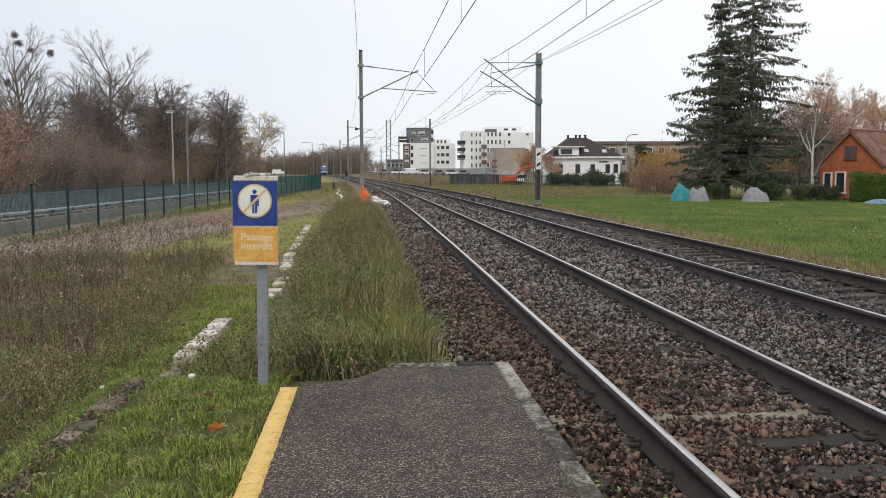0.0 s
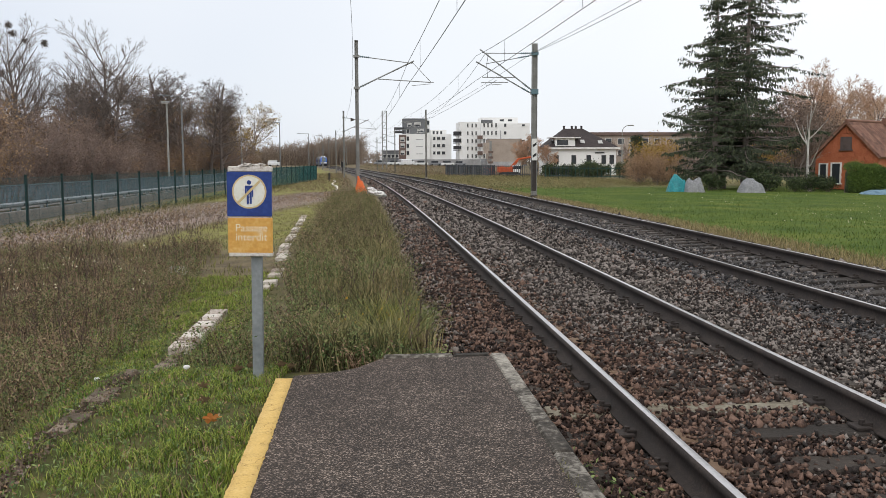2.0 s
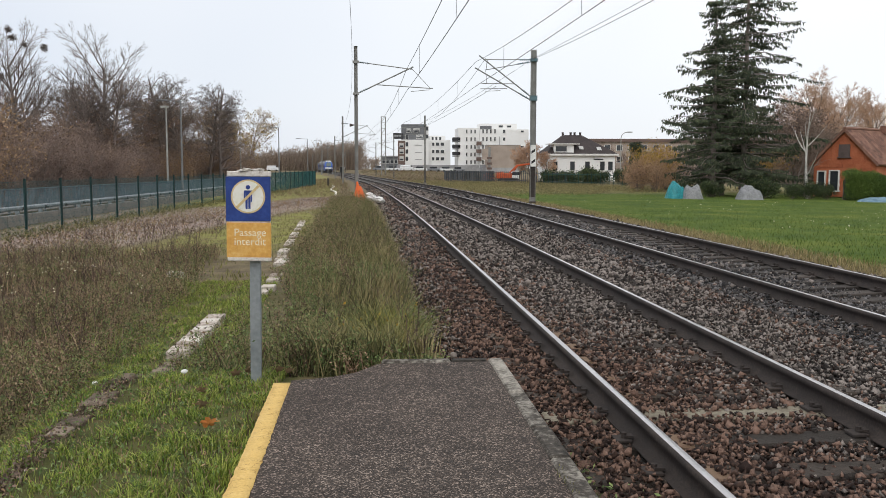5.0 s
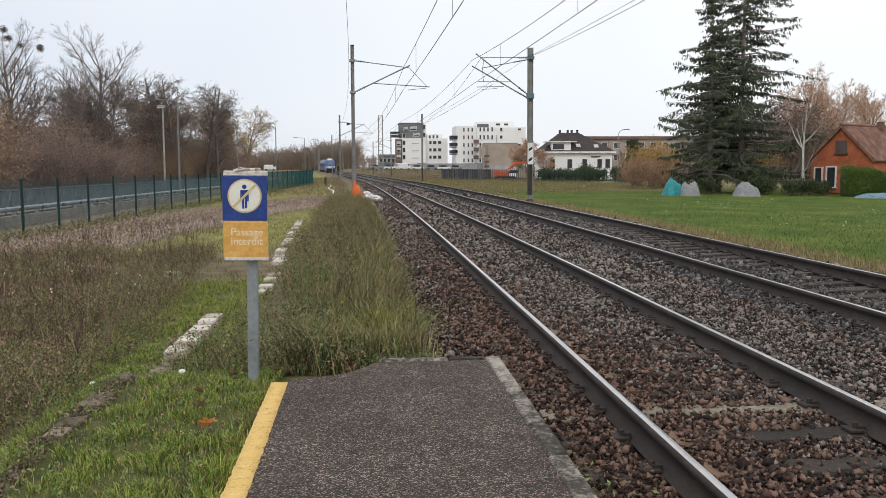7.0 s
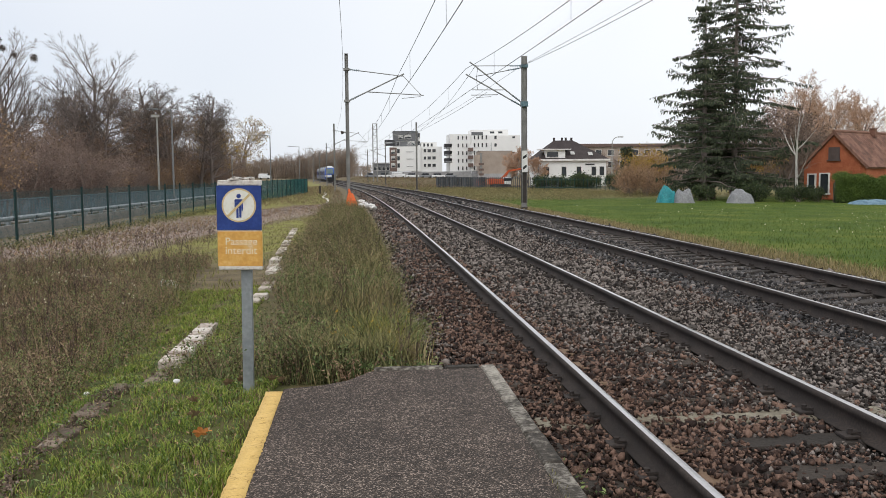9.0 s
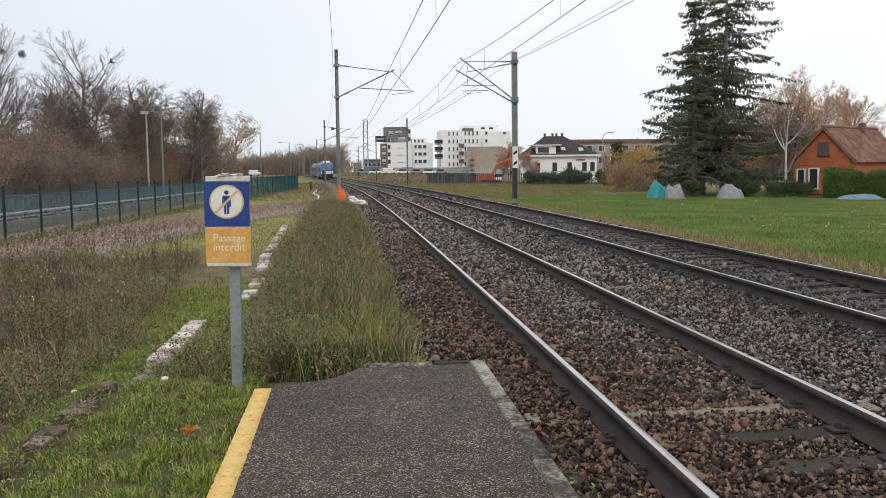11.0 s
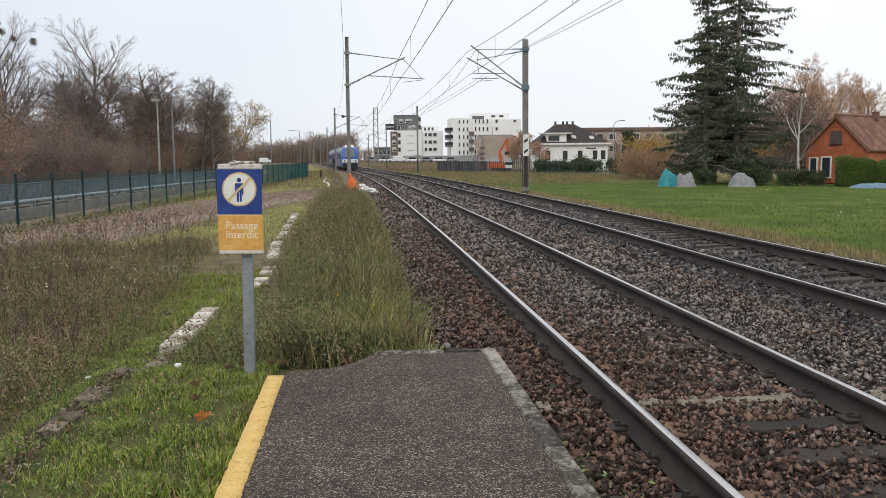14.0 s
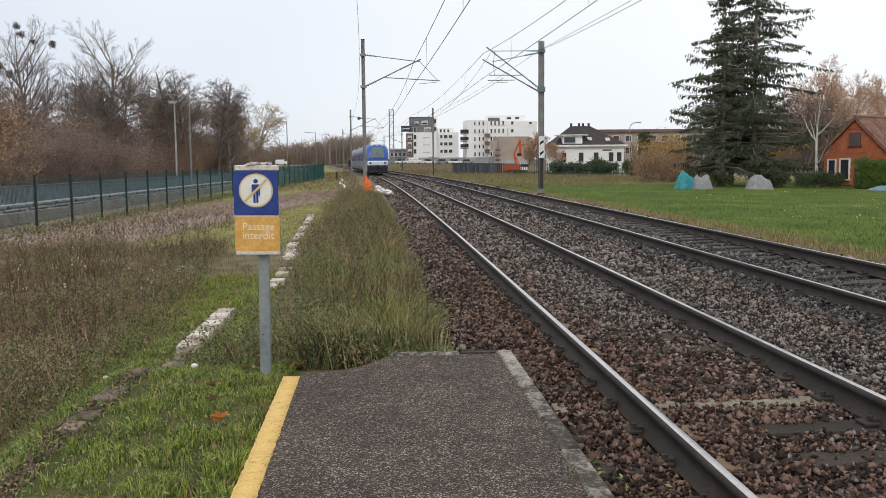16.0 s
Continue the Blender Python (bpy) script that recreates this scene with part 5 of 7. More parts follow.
def build_excavator():
    g = float(ground_z(21, 140))
    t = thing("excavator", pose(22.0, 140, g, 0, 0, 0), "orange tracked excavator working behind the fence", "excavator")
    for y in (-1.0, 1.0):
        part("crawler", boxes((0, y, 0.34, 3.0, 0.5, 0.66), bevel=0.18), M["black_rubber"], t)
    part("body", boxes((-0.7, 0, 1.05, 2.4, 2.1, 0.85), (-1.4, 0, 1.5, 1.0, 2.0, 0.35), bevel=0.08), M["exc_orange"], t)
    cab = part("cab", boxes((1.0, -0.6, 1.15, 1.2, 0.9, 1.1), bevel=0.06), M["car_white"], t, "white cab")
    part("cab_glass", boxes((1.05, -0.6, 1.4, 1.24, 0.94, 0.5)), M["pane"], cab)
    bm = boxes((1.0, 0, 0, 2.2, 0.28, 0.34), bevel=0.05)
    box(bm, 1.15, 0, 0, 2.5, 0.24, 0.28, m=pose(2.0, 0, 0, 0, 38), bevel=0.05)
    tube(bm, (0.3, 0.2, -0.5), (1.7, 0.2, -0.15), 0.07)
    boom = part("boom", bm, M["exc_orange"], t, "orange gooseneck boom", m=pose(0.1, 0.35, 1.25, 0, -56))
    arm = part("stick", boxes((1.0, 0, 0, 2.3, 0.26, 0.34), bevel=0.05), M["exc_orange"], boom, m=pose(*BOOM_TIP, 0, 130))
    part("bucket", boxes((2.2, 0, -0.15, 0.5, 0.8, 0.6), bevel=0.08), M["train_dark"], arm)
    # orange drilling rig with a bare grey mast beside it
    t2 = thing("drilling_rig", pose(19.6, 146, g), "orange and grey drilling rig behind the fence", "machine")
    part("base", boxes((0, 0, 0.8, 1.7, 1.8, 1.2), bevel=0.08), M["exc_orange"], t2)
    part("mast", boxes((0.2, 0, 3.2, 0.35, 0.35, 5.0)), M["mast"], t2)
    part("drum", tubes(((-0.9, 0, 1.6), (-0.9, 0, 2.8), 0.5), n=12), M["tarp_grey"], t2)
    for z in (2.2, 3.0, 3.9):
        part("bracket", boxes((0.2, 0, z, 0.8, 0.5, 0.35)), M["render_brown"], t2)
    return boom, arm


BOOM, STICK = build_excavator()


# ---- dark slatted fences in front of the site and gardens ----
def slat_fence(name, p, q, h, pitch, slat, mat, label, rails=True):
    t = thing(name, Matrix(), label, "fence", "garden fences")
    p, q = Vector((*p, 0)), Vector((*q, 0))
    L = (q - p).length
    a = math.atan2(q.y - p.y, q.x - p.x)
    n = int(L / pitch)
    me = mesh_of(boxes((0, 0, h / 2, slat, 0.05, h)), "slat")
    me.materials.append(mat)
    for i in range(n + 1):
        c = p.lerp(q, i / n)
        part("slat", me, None, t, m=pose(c.x, c.y, float(ground_z(c.x, c.y)), 0, 0, math.degrees(a)))
    if rails:
        za, zb = float(ground_z(p.x, p.y)), float(ground_z(q.x, q.y))
        for k in (0.25, 0.85):
            part("rail", tubes(((p.x, p.y, za + h * k), (q.x, q.y, zb + h * k), 0.04), n=5), mat, t)


M["fence_dark"] = material("dark_blue_grey_boards", (0.045, 0.052, 0.06), (0.03, 0.034, 0.04), (0.075, 0.085, 0.095), 0.8, scale=1, fine=8, bump=0.05, objrand=0.5)
M["net_green"] = material("dark_green_netting", (0.018, 0.055, 0.05), (0.01, 0.03, 0.028), (0.035, 0.085, 0.075), 0.85, scale=1, fine=8, bump=0.05, objrand=0.4)
slat_fence("board_fence", (11.6, 136), (18.6, 133.2), 1.75, 0.27, 0.25, M["fence_dark"], "dark blue-grey boarded site fence")
slat_fence("wire_fence", (18.6, 133.2), (26.5, 118), 1.8, 0.5, 0.08, M["fence_dark"], "dark wire fence with slim posts")
slat_fence("net_fence", (23.0, 116), (33.0, 112), 1.7, 0.55, 0.07, M["net_green"], "green netted garden fence")


# ---- parked cars and vans far off ----
def build_car(x, y, z, yaw, mat, van=False):
    t = thing("parked_van" if van else "parked_car", pose(x, y, z, 0, 0, yaw), ("pale parked van" if van else "parked car") + " in the far car park", "van" if van else "car", "parked vehicles")
    h = 1.1 if van else 0.75
    part("body", boxes((0, 0, 0.35 + h / 2, 4.4, 1.8, h), bevel=0.15), mat, t)
    part("cabin", boxes((-0.3 if not van else -0.4, 0, 0.35 + h + 0.3, 2.4 if not van else 3.4, 1.6, 0.7), bevel=0.18), M["pane"] if not van else mat, t)
    if van:
        part("windscreen", boxes((1.3, 0, 1.7, 0.5, 1.5, 0.5)), M["pane"], t)
    for wx in (-1.35, 1.35):
        for wy in (-0.85, 0.85):
            part("wheel", tubes(((wx, wy - 0.1, 0.33), (wx, wy + 0.1, 0.33), 0.33), n=12), M["black_rubber"], t)


for k, (x, y, v, c) in enumerate(((3.5, 305, False, "car_grey"), (8.2, 308, False, "car_white"), (12.6, 300, True, "car_white"), (17.6, 306, False, "car_white"), (22.5, 308, False, "car_grey"), (26.5, 305, False, "car_white"), (31.0, 308, False, "car_grey"), (-47.0, 330, False, "car_white"), (-41.0, 325, False, "car_grey"), (-35.0, 330, True, "car_white"))):
    build_car(x, y, float(ground_z(x, y)), 10 * (k % 3), M[c], v)


# ---- tall lamp by the gardens ----
def build_garden_lamp():
    z = float(ground_z(34.4, 120))
    t = thing("street_lamp", pose(34.4, 120, z), "pale curved street lamp behind the gardens", "street lamp", "street lamps")
    part("pole", tubes(((0, 0, 0), (0, 0, 5.6 - z), 0.09, 0.06)), M["lamp_pale"], t)
    pts_ = [(0.9 * (1 - math.cos(a)), 0, 5.6 - z + 0.85 * math.sin(a)) for a in np.linspace(0, math.pi / 2, 7)]
    bm = bmesh.new()
    for a, b in zip(pts_[:-1], pts_[1:]):
        tube(bm, a, b, 0.05, n=6)
    part("arm", bm, M["lamp_pale"], t)
    part("head", boxes((1.2, 0, 6.45 - z, 0.7, 0.3, 0.14), bevel=0.03), M["lamp_pale"], t)


build_garden_lamp()


# ---- long flat apartment roofline behind the gardens ----
def build_far_block():
    t = thing("apartment_building", pose(71, 210, -1.0, 0, 0, 0), "long low brown apartment block behind garden trees", "apartment building", "apartment buildings")
    part("wall", boxes((2, 5, 4.6, 42, 9, 8.6)), M["render_beige"], t)
    part("roof", boxes((2, 5, 9.2, 43, 10, 0.7)), M["render_brown"], t)
    for i in range(13):
        for k in range(2):
            window(t, -17 + i * 3.0, 4.6 + k * 2.8, 1.5, 1.4, 0.44)


build_far_block()


# ---- tarpaulin-covered heaps on the grass ----
def tarp(x, y, w, d, h, mat, label, seed):
    z = float(ground_z(x, y))
    bm = bmesh.new()
    n = 22
    grid = [[None] * (n + 1) for _ in range(n + 1)]
    for i in range(n + 1):
        for j in range(n + 1):
            u, v = i / n * 2 - 1, j / n * 2 - 1
            r = (abs(u) ** 3 + abs(v) ** 3) ** (1 / 3)
            hh = h * max(0.0, 1 - min(1.0, r) ** 3.5) * (0.88 + 0.30 * noise.noise(Vector((u * 1.4 + seed, v * 1.4, seed))))
            fold = 0.10 * noise.noise(Vector((u * 5 + seed, v * 5, 1))) + 0.05 * noise.noise(Vector((u * 11 + seed, v * 10, 3)))
            grid[i][j] = bm.verts.new((u * w / 2 * (1 + 0.2 * fold), v * d / 2, max(0.02, float(hh) + fold * (0.4 + float(hh)))))
    for i in range(n):
        for j in range(n):
            bm.faces.new((grid[i][j], grid[i + 1][j], grid[i + 1][j + 1], grid[i][j + 1]))
    ob = part("tarpaulin", bm, mat, m=pose(x, y, z - 0.03))
    sol = ob.modifiers.new("thick", "SOLIDIFY")
    sol.thickness = 0.01
    tagged(ob, label, "tarpaulin", "covered heaps")


tarp(20.6, 58.5, 1.35, 1.4, 1.2, M["tarp_teal"], "crumpled teal tarpaulin over a garden heap", 1.3)
tarp(21.5, 57.8, 1.35, 1.4, 1.05, M["tarp_grey"], "grey tarpaulin over a garden heap", 5.6)
tarp(25.3, 57.5, 1.75, 1.5, 1.0, M["tarp_grey"], "grey tarpaulin over a stack by the spruce", 7.7)
tarp(33.0, 55.0, 3.0, 1.8, 0.36, M["tarp_blue"], "flat blue-grey tarpaulin lying on grass", 9.2)
tarp(36.2, 54.6, 3.0, 1.8, 0.45, M["tarp_slate"], "dark slate-blue tarpaulin heaped on grass", 3.1)


# ---- trees ----
def tubes_np(segs, sides=4):
    """Tapered tubes for many segments at once: rows of x0 y0 z0 x1 y1 z1 r0 r1."""
    s = np.array(segs, float)
    a, b, r0, r1 = s[:, 0:3], s[:, 3:6], s[:, 6], s[:, 7]
    d = b - a
    d /= np.maximum(np.linalg.norm(d, axis=1), 1e-6)[:, None]
    ref = np.where(np.abs(d[:, 2:3]) > 0.9, np.array([[1.0, 0, 0]]), np.array([[0, 0, 1.0]]))
    e1 = np.cross(d, ref)
    e1 /= np.maximum(np.linalg.norm(e1, axis=1), 1e-6)[:, None]
    e2 = np.cross(d, e1)
    ang = np.arange(sides) * 2 * math.pi / sides
    ring = np.cos(ang)[None, :, None] * e1[:, None] + np.sin(ang)[None, :, None] * e2[:, None]
    v = np.concatenate([a[:, None] + ring * r0[:, None, None], b[:, None] + ring * r1[:, None, None]], 1)
    k = 2 * sides * np.arange(len(s))[:, None, None]
    j = np.arange(sides)
    q = np.stack([j, (j + 1) % sides, (j + 1) % sides + sides, j + sides], 1)
    return v.reshape(-1, 3), (q[None] + k).reshape(-1, 4)


def grow(rng, p, d, length, r, level, out, ends, spec):
    """One limb and, along it, its side limbs."""
    n = 4 if level < 2 else 3
    pts_ = [np.array(p, float)]
    d = np.array(d, float)
    for i in range(n):
        d = d + rng.normal(0, spec["wander"], 3) + np.array([0, 0, spec["lift"][level]])
        d /= np.linalg.norm(d)
        pts_.append(pts_[-1] + d * length / n)
        k0, k1 = 1 - i / n * 0.75, 1 - (i + 1) / n * 0.75
        out[level].append((*pts_[-2], *pts_[-1], r * k0, r * k1))
    ends.append(pts_[-1])
    if level + 1 >= spec["levels"]:
        return
    for i in range(spec["kids"][level]):
        t = rng.uniform(spec["from"][level], 1.0)
        k = min(n - 1, int(t * n))
        q = pts_[k] + (pts_[k + 1] - pts_[k]) * (t * n - k)
        ax = rng.normal(size=3)
        side = np.cross(d, ax)
        side /= np.linalg.norm(side)
        open_ = spec["open"][level]
        nd = d * math.cos(open_) + side * math.sin(open_)
        grow(rng, q, nd, length * spec["ratio"][level] * (1.15 - 0.55 * t) * rng.uniform(0.75, 1.15), max(r * 0.5 * (1 - 0.5 * t), spec["thin"]), level + 1, out, ends, spec)


def leaf_np(rng, centres, size, spread, per, flat=0.6):
    """Small folded leaf blades scattered round centres."""
    c = np.repeat(np.asarray(centres), per, 0)
    n = len(c)
    c = c + rng.normal(0, spread, (n, 3))
    a = rng.normal(size=(n, 3))
    a /= np.linalg.norm(a, axis=1)[:, None]
    b = np.cross(a, rng.normal(size=(n, 3)))
    b /= np.linalg.norm(b, axis=1)[:, None]
    s = size * rng.uniform(0.6, 1.3, (n, 1))
    v = np.stack([c - a * s, c + b * s * flat, c + a * s, c - b * s * flat], 1).reshape(-1, 3)
    f = np.arange(4 * n).reshape(n, 4)
    return v, f


def bare_tree(name, label, seed, height, spec, bark, twig, leaf=None, leaf_size=0.1, leaf_per=2, leaf_spread=0.25, group="roadside trees", trunks=1, thick=0.018):
    rng = np.random.default_rng(seed)
    out, ends = [[] for _ in range(spec["levels"])], []
    for k in range(trunks):
        a = rng.uniform(0, 6.28)
        d = np.array([math.cos(a) * spec["tilt"], math.sin(a) * spec["tilt"], 1.0])
        grow(rng, (rng.normal(0, 0.12 * (trunks > 1)), rng.normal(0, 0.12 * (trunks > 1)), -0.1), d / np.linalg.norm(d), height * rng.uniform(0.8, 1.0), height * thick, 0, out, ends, spec)
    t = thing(name, Matrix(), label, "tree" if height > 5 else "bush", group)
    v, f = tubes_np(out[0] + (out[1] if spec["levels"] > 2 else []), 6)
    part("trunk", mesh_np("trunk", v, f, bark, smooth=True), None, t)
    fine = [s for lv in out[2 if spec["levels"] > 2 else 1:] for s in lv]
    v, f = tubes_np(fine, 3)
    part("crown", mesh_np("crown", v, f, twig), None, t)
    if leaf:
        pick = [e for e in ends if rng.random() < 0.8]
        v, f = leaf_np(rng, pick, leaf_size, leaf_spread, leaf_per)
        part("foliage", mesh_np("foliage", v, f, leaf), None, t)
    return t


POPLAR = dict(levels=5, wander=0.07, lift=(0.03, 0.10, 0.08, 0.05, 0.03), kids=(19, 8, 6, 4), ratio=(0.55, 0.52, 0.5, 0.5), open=(0.8, 0.65, 0.6, 0.6), thin=0.009, tilt=0.06, **{"from": (0.28, 0.2, 0.2, 0.2)})
ALDER = dict(levels=4, wander=0.06, lift=(0.04, 0.02, 0.02, 0.02), kids=(34, 8, 6), ratio=(0.30, 0.5, 0.5), open=(1.0, 0.8, 0.7), thin=0.009, tilt=0.05, **{"from": (0.22, 0.2, 0.2)})
THICKET = dict(levels=4, wander=0.12, lift=(0.0, 0.05, 0.03, 0.0), kids=(10, 7, 5), ratio=(0.55, 0.5, 0.5), open=(0.6, 0.65, 0.7), thin=0.007, tilt=0.45, **{"from": (0.1, 0.1, 0.1)})
ROUND = dict(levels=5, wander=0.09, lift=(0.0, 0.03, 0.02, 0.0, -0.02), kids=(13, 7, 5, 4), ratio=(0.60, 0.55, 0.5, 0.5), open=(0.85, 0.7, 0.7, 0.7), thin=0.008, tilt=0.1, **{"from": (0.2, 0.2, 0.15, 0.15)})
WILLOW = dict(levels=5, wander=0.10, lift=(0.0, 0.08, 0.04, -0.03, -0.10), kids=(13, 9, 7, 6), ratio=(0.62, 0.55, 0.55, 0.62), open=(0.6, 0.6, 0.55, 0.5), thin=0.015, tilt=0.12, **{"from": (0.18, 0.15, 0.15, 0.1)})


def place(proto, spots, first=True):
    """The first spot takes the prototype, the others copies: x, y, size, turn."""
    for i, (x, y, k, a) in enumerate(spots):
        m = pose(x, y, float(ground_z(x, y)) - 0.05, 0, 0, a) @ Matrix.Diagonal((k, k, k, 1))
        if i == 0:
            proto.matrix_basis = m
        else:
            copy_thing(proto, m)


place(bare_tree("poplar_tree", "tall bare grey poplar with fine upright twigs", 21, 14.0, POPLAR, M["bark"], M["bark"]), [(-28.0, 75, 0.95, 0), (-22.9, 77, 1.0, 130), (-33.5, 80, 0.9, 250), (-25.4, 82, 0.8, 300)])
place(bare_tree("alder_tree", "dark brown alder with a few withered leaves", 22, 10.6, ALDER, M["bark"], M["bark"], M["leaf_dark"], 0.050, 2, 0.13), [(-21.0, 75, 1.02, 0), (-22.9, 73, 0.92, 80), (-18.9, 84, 1.08, 160), (-17.6, 86, 1.06, 210), (-16.2, 92, 1.05, 30), (-14.9, 92, 1.05, 300), (-26.0, 70, 0.8, 120), (-20.5, 92, 0.85, 200), (-31.0, 72, 0.85, 20)])
place(bare_tree("bare_tree", "bare round-crowned tree with some yellow leaves", 23, 7.0, ROUND, M["bark"], M["bark_red"], M["leaf_yellow"], 0.07, 1, 0.15), [(-19.4, 130, 1.28, 0), (-18.4, 134, 1.2, 100), (-17.6, 100, 0.95, 60), (-21.0, 104, 1.0, 280)])
_thick = bare_tree("roadside_thicket", "dense tangle of reddish bare shrubs beside the road", 24, 4.6, THICKET, M["bark"], M["bark_red"], M["leaf_brown"], 0.055, 1, 0.2, trunks=8, thick=0.010)
_rust = bare_tree("rusty_thicket", "dense shrubs with rust-brown withered leaves", 25, 4.4, THICKET, M["bark"], M["bark_red"], M["leaf_rust"], 0.065, 2, 0.28, trunks=9, thick=0.010)
_rr = random.Random(6)
_spots_a, _spots_b = [], []
for i in range(80):
    y = 44 + i * 1.15 + _rr.uniform(-2, 2)
    back = _rr.choice((0, 0, 2.5, 5, 8))
    x = road_x(y, 18.9) - back - _rr.uniform(0, 1.5)
    k = _rr.uniform(0.75, 1.15) * (1.0 + 0.07 * back)
    (_spots_b if _rr.random() < 0.36 else _spots_a).append((x, y, k, _rr.uniform(0, 360)))
_spots_a += [(34.0, 74, 0.9, 10), (36.2, 79, 1.1, 80), (38.8, 83, 1.2, 150), (32.6, 75, 0.8, 220), (42.0, 86, 1.2, 300), (46.0, 90, 1.3, 20)]
place(_thick, _spots_a)
place(_rust, _spots_b)
place(bare_tree("brown_tree", "bare reddish-brown tree with withered leaves beside the road", 27, 8.2, ROUND, M["bark_red"], M["bark_red"], M["leaf_rust"], 0.06, 1, 0.2), [(-21.6, 84, 1.0, 70), (-18.0, 90, 1.0, 220), (-28.6, 76, 0.9, 300), (-16.6, 96, 1.0, 40), (-24.2, 80, 1.1, 10), (-20.2, 88, 1.05, 150), (-19.2, 95, 1.0, 260), (-17.4, 104, 1.0, 330), (-31.6, 78, 1.1, 100), (-22.4, 88, 1.25, 20), (-17.0, 90, 1.1, 280), (-26.6, 84, 1.15, 200), (-18.6, 112, 0.95, 90)])


def build_mistletoe(x, y, z, r, seed):
    rng = np.random.default_rng(seed)
    n = 150
    d = rng.normal(size=(n, 3))
    d /= np.linalg.norm(d, axis=1)[:, None]
    segs = [(0, 0, 0, *(q * r * rng.uniform(0.7, 1.0)), 0.012, 0.006) for q in d]
    t = thing("mistletoe", pose(x, y, z), "dark round mistletoe ball in a bare poplar", "mistletoe", "mistletoe balls")
    v, f = tubes_np(segs, 3)
    part("twigs", mesh_np("twigs", v, f, M["bark"]), None, t)
    v, f = leaf_np(rng, [np.array(s[3:6]) for s in segs], 0.05, 0.06, 1)
    part("leaves", mesh_np("leaves", v, f, M["leaf_dark"]), None, t)


for k, (x, y, z, r) in enumerate(((-28.3, 74, 12.4, 0.30), (-28.1, 74.2, 11.8, 0.33), (-27.1, 74, 11.2, 0.24), (-25.6, 74, 11.0, 0.32), (-29.8, 74, 9.2, 0.48), (-29.0, 74, 8.7, 0.3))):
    build_mistletoe(x, y, z, r, 50 + k)


# ---- spruces ----
def build_spruce(x, y, height, reach, seed, lean=0, power=0.72, gap=0.15, label="tall dark green spruce with drooping branches"):
    """Tiers of long uneven limbs, level and then lifting at the ends, hung with short needle sprays."""
    rng = np.random.default_rng(seed)
    t = thing("spruce_tree", pose(x, y, float(ground_z(x, y)) - 0.1, 0, lean, 0), label, "tree", "spruce trees")
    trunk = [(0, 0, h0, 0, 0, h0 + height / 12, 0.26 * (1 - h0 / height) + 0.02, 0.26 * (1 - (h0 + height / 12) / height) + 0.015) for h0 in np.arange(0, height - 0.01, height / 12)]
    v, f = tubes_np(trunk, 8)
    part("trunk", mesh_np("trunk", v, f, M["bark"], smooth=True), None, t)
    limbs, sprays = [], []
    h = 1.5
    while h < height - 0.3:
        k = 1 - h / height
        for j in range(rng.integers(3, 7)):
            a = rng.uniform(0, 2 * math.pi)
            L = reach * (k ** power) * rng.uniform(0.30, 1.15) * (0.72 + 0.28 * min(1.0, h / 5)) + 0.3
            out_ = np.array([math.cos(a), math.sin(a), 0])
            side = np.array([-out_[1], out_[0], 0])
            p = np.array([0, 0, h])
            dip, tip = rng.uniform(0.14, 0.42), rng.uniform(0.05, 0.24)
            full = rng.uniform(0.4, 1.4)
            n = max(4, int(L / 0.42))
            for i in range(n):
                s = (i + 1) / n
                q = out_ * L * s + side * 0.10 * L * math.sin(2.2 * s + a) * s + np.array([0, 0, h + L * (0.08 * s - dip * s * s + tip * s ** 4)]) + rng.normal(0, 0.03, 3)
                limbs.append((*p, *q, 0.042 * (1 - i / n) * (0.4 + k) + 0.008, 0.042 * (1 - s) * (0.4 + k) + 0.007))
                if s > gap + 0.1 * rng.random() and rng.random() > 0.07:
                    for _ in range(int((11 + 11 * k) * full)):
                        c = p + (q - p) * rng.random()
                        w = rng.normal(0, 0.5)
                        wide = (0.30 * L * (1 - 0.8 * s) + 0.16) * w
                        # side twig out to w, then a spray hanging from it
                        c = c + side * wide + out_ * abs(wide) * 0.5 + np.array([0, 0, -0.25 * abs(wide)])
                        d = out_ * rng.uniform(-0.02, 0.16) + side * rng.normal(0, 0.07) + np.array([0, 0, -rng.uniform(0.05, 0.34)])
                        sprays.append((*c, *(c + d), rng.uniform(0.026, 0.062)))
                p = q
        h += rng.uniform(0.24, 0.46)
    v, f = tubes_np(limbs, 4)
    tagged(part("branch_work", mesh_np("branch_work", v, f, M["bark"]), None, t), kind="stuff")
    s = np.array(sprays)
    a, b, w = s[:, :3], s[:, 3:6], s[:, 6:7]
    d = b - a
    n1 = np.cross(d, rng.normal(size=d.shape))
    n1 /= np.maximum(np.linalg.norm(n1, axis=1), 1e-6)[:, None]
    n2 = np.cross(d, n1)
    n2 /= np.maximum(np.linalg.norm(n2, axis=1), 1e-6)[:, None]
    vs, fs = [], []
    for nn in (n1, n2):
        k = sum(len(q) for q in vs)
        m = a + d * 0.45
        vs.append(np.stack([a, m + nn * w, b, m - nn * w], 1).reshape(-1, 3))
        fs.append(np.arange(4 * len(a)).reshape(-1, 4) + k)
    part("needles", mesh_np("needles", np.concatenate(vs), np.concatenate(fs), M["needle"]), None, t)


build_spruce(28.5, 66.0, 22.0, 6.8, 31, power=0.8, gap=0.12)
build_spruce(25.7, 65.0, 14.8, 5.0, 32, power=0.66, label="dark green spruce with dense drooping branches")
build_spruce(27.6, 68.0, 10.5, 4.2, 33, power=0.6, gap=0.05, label="lower dark spruce between two taller ones")

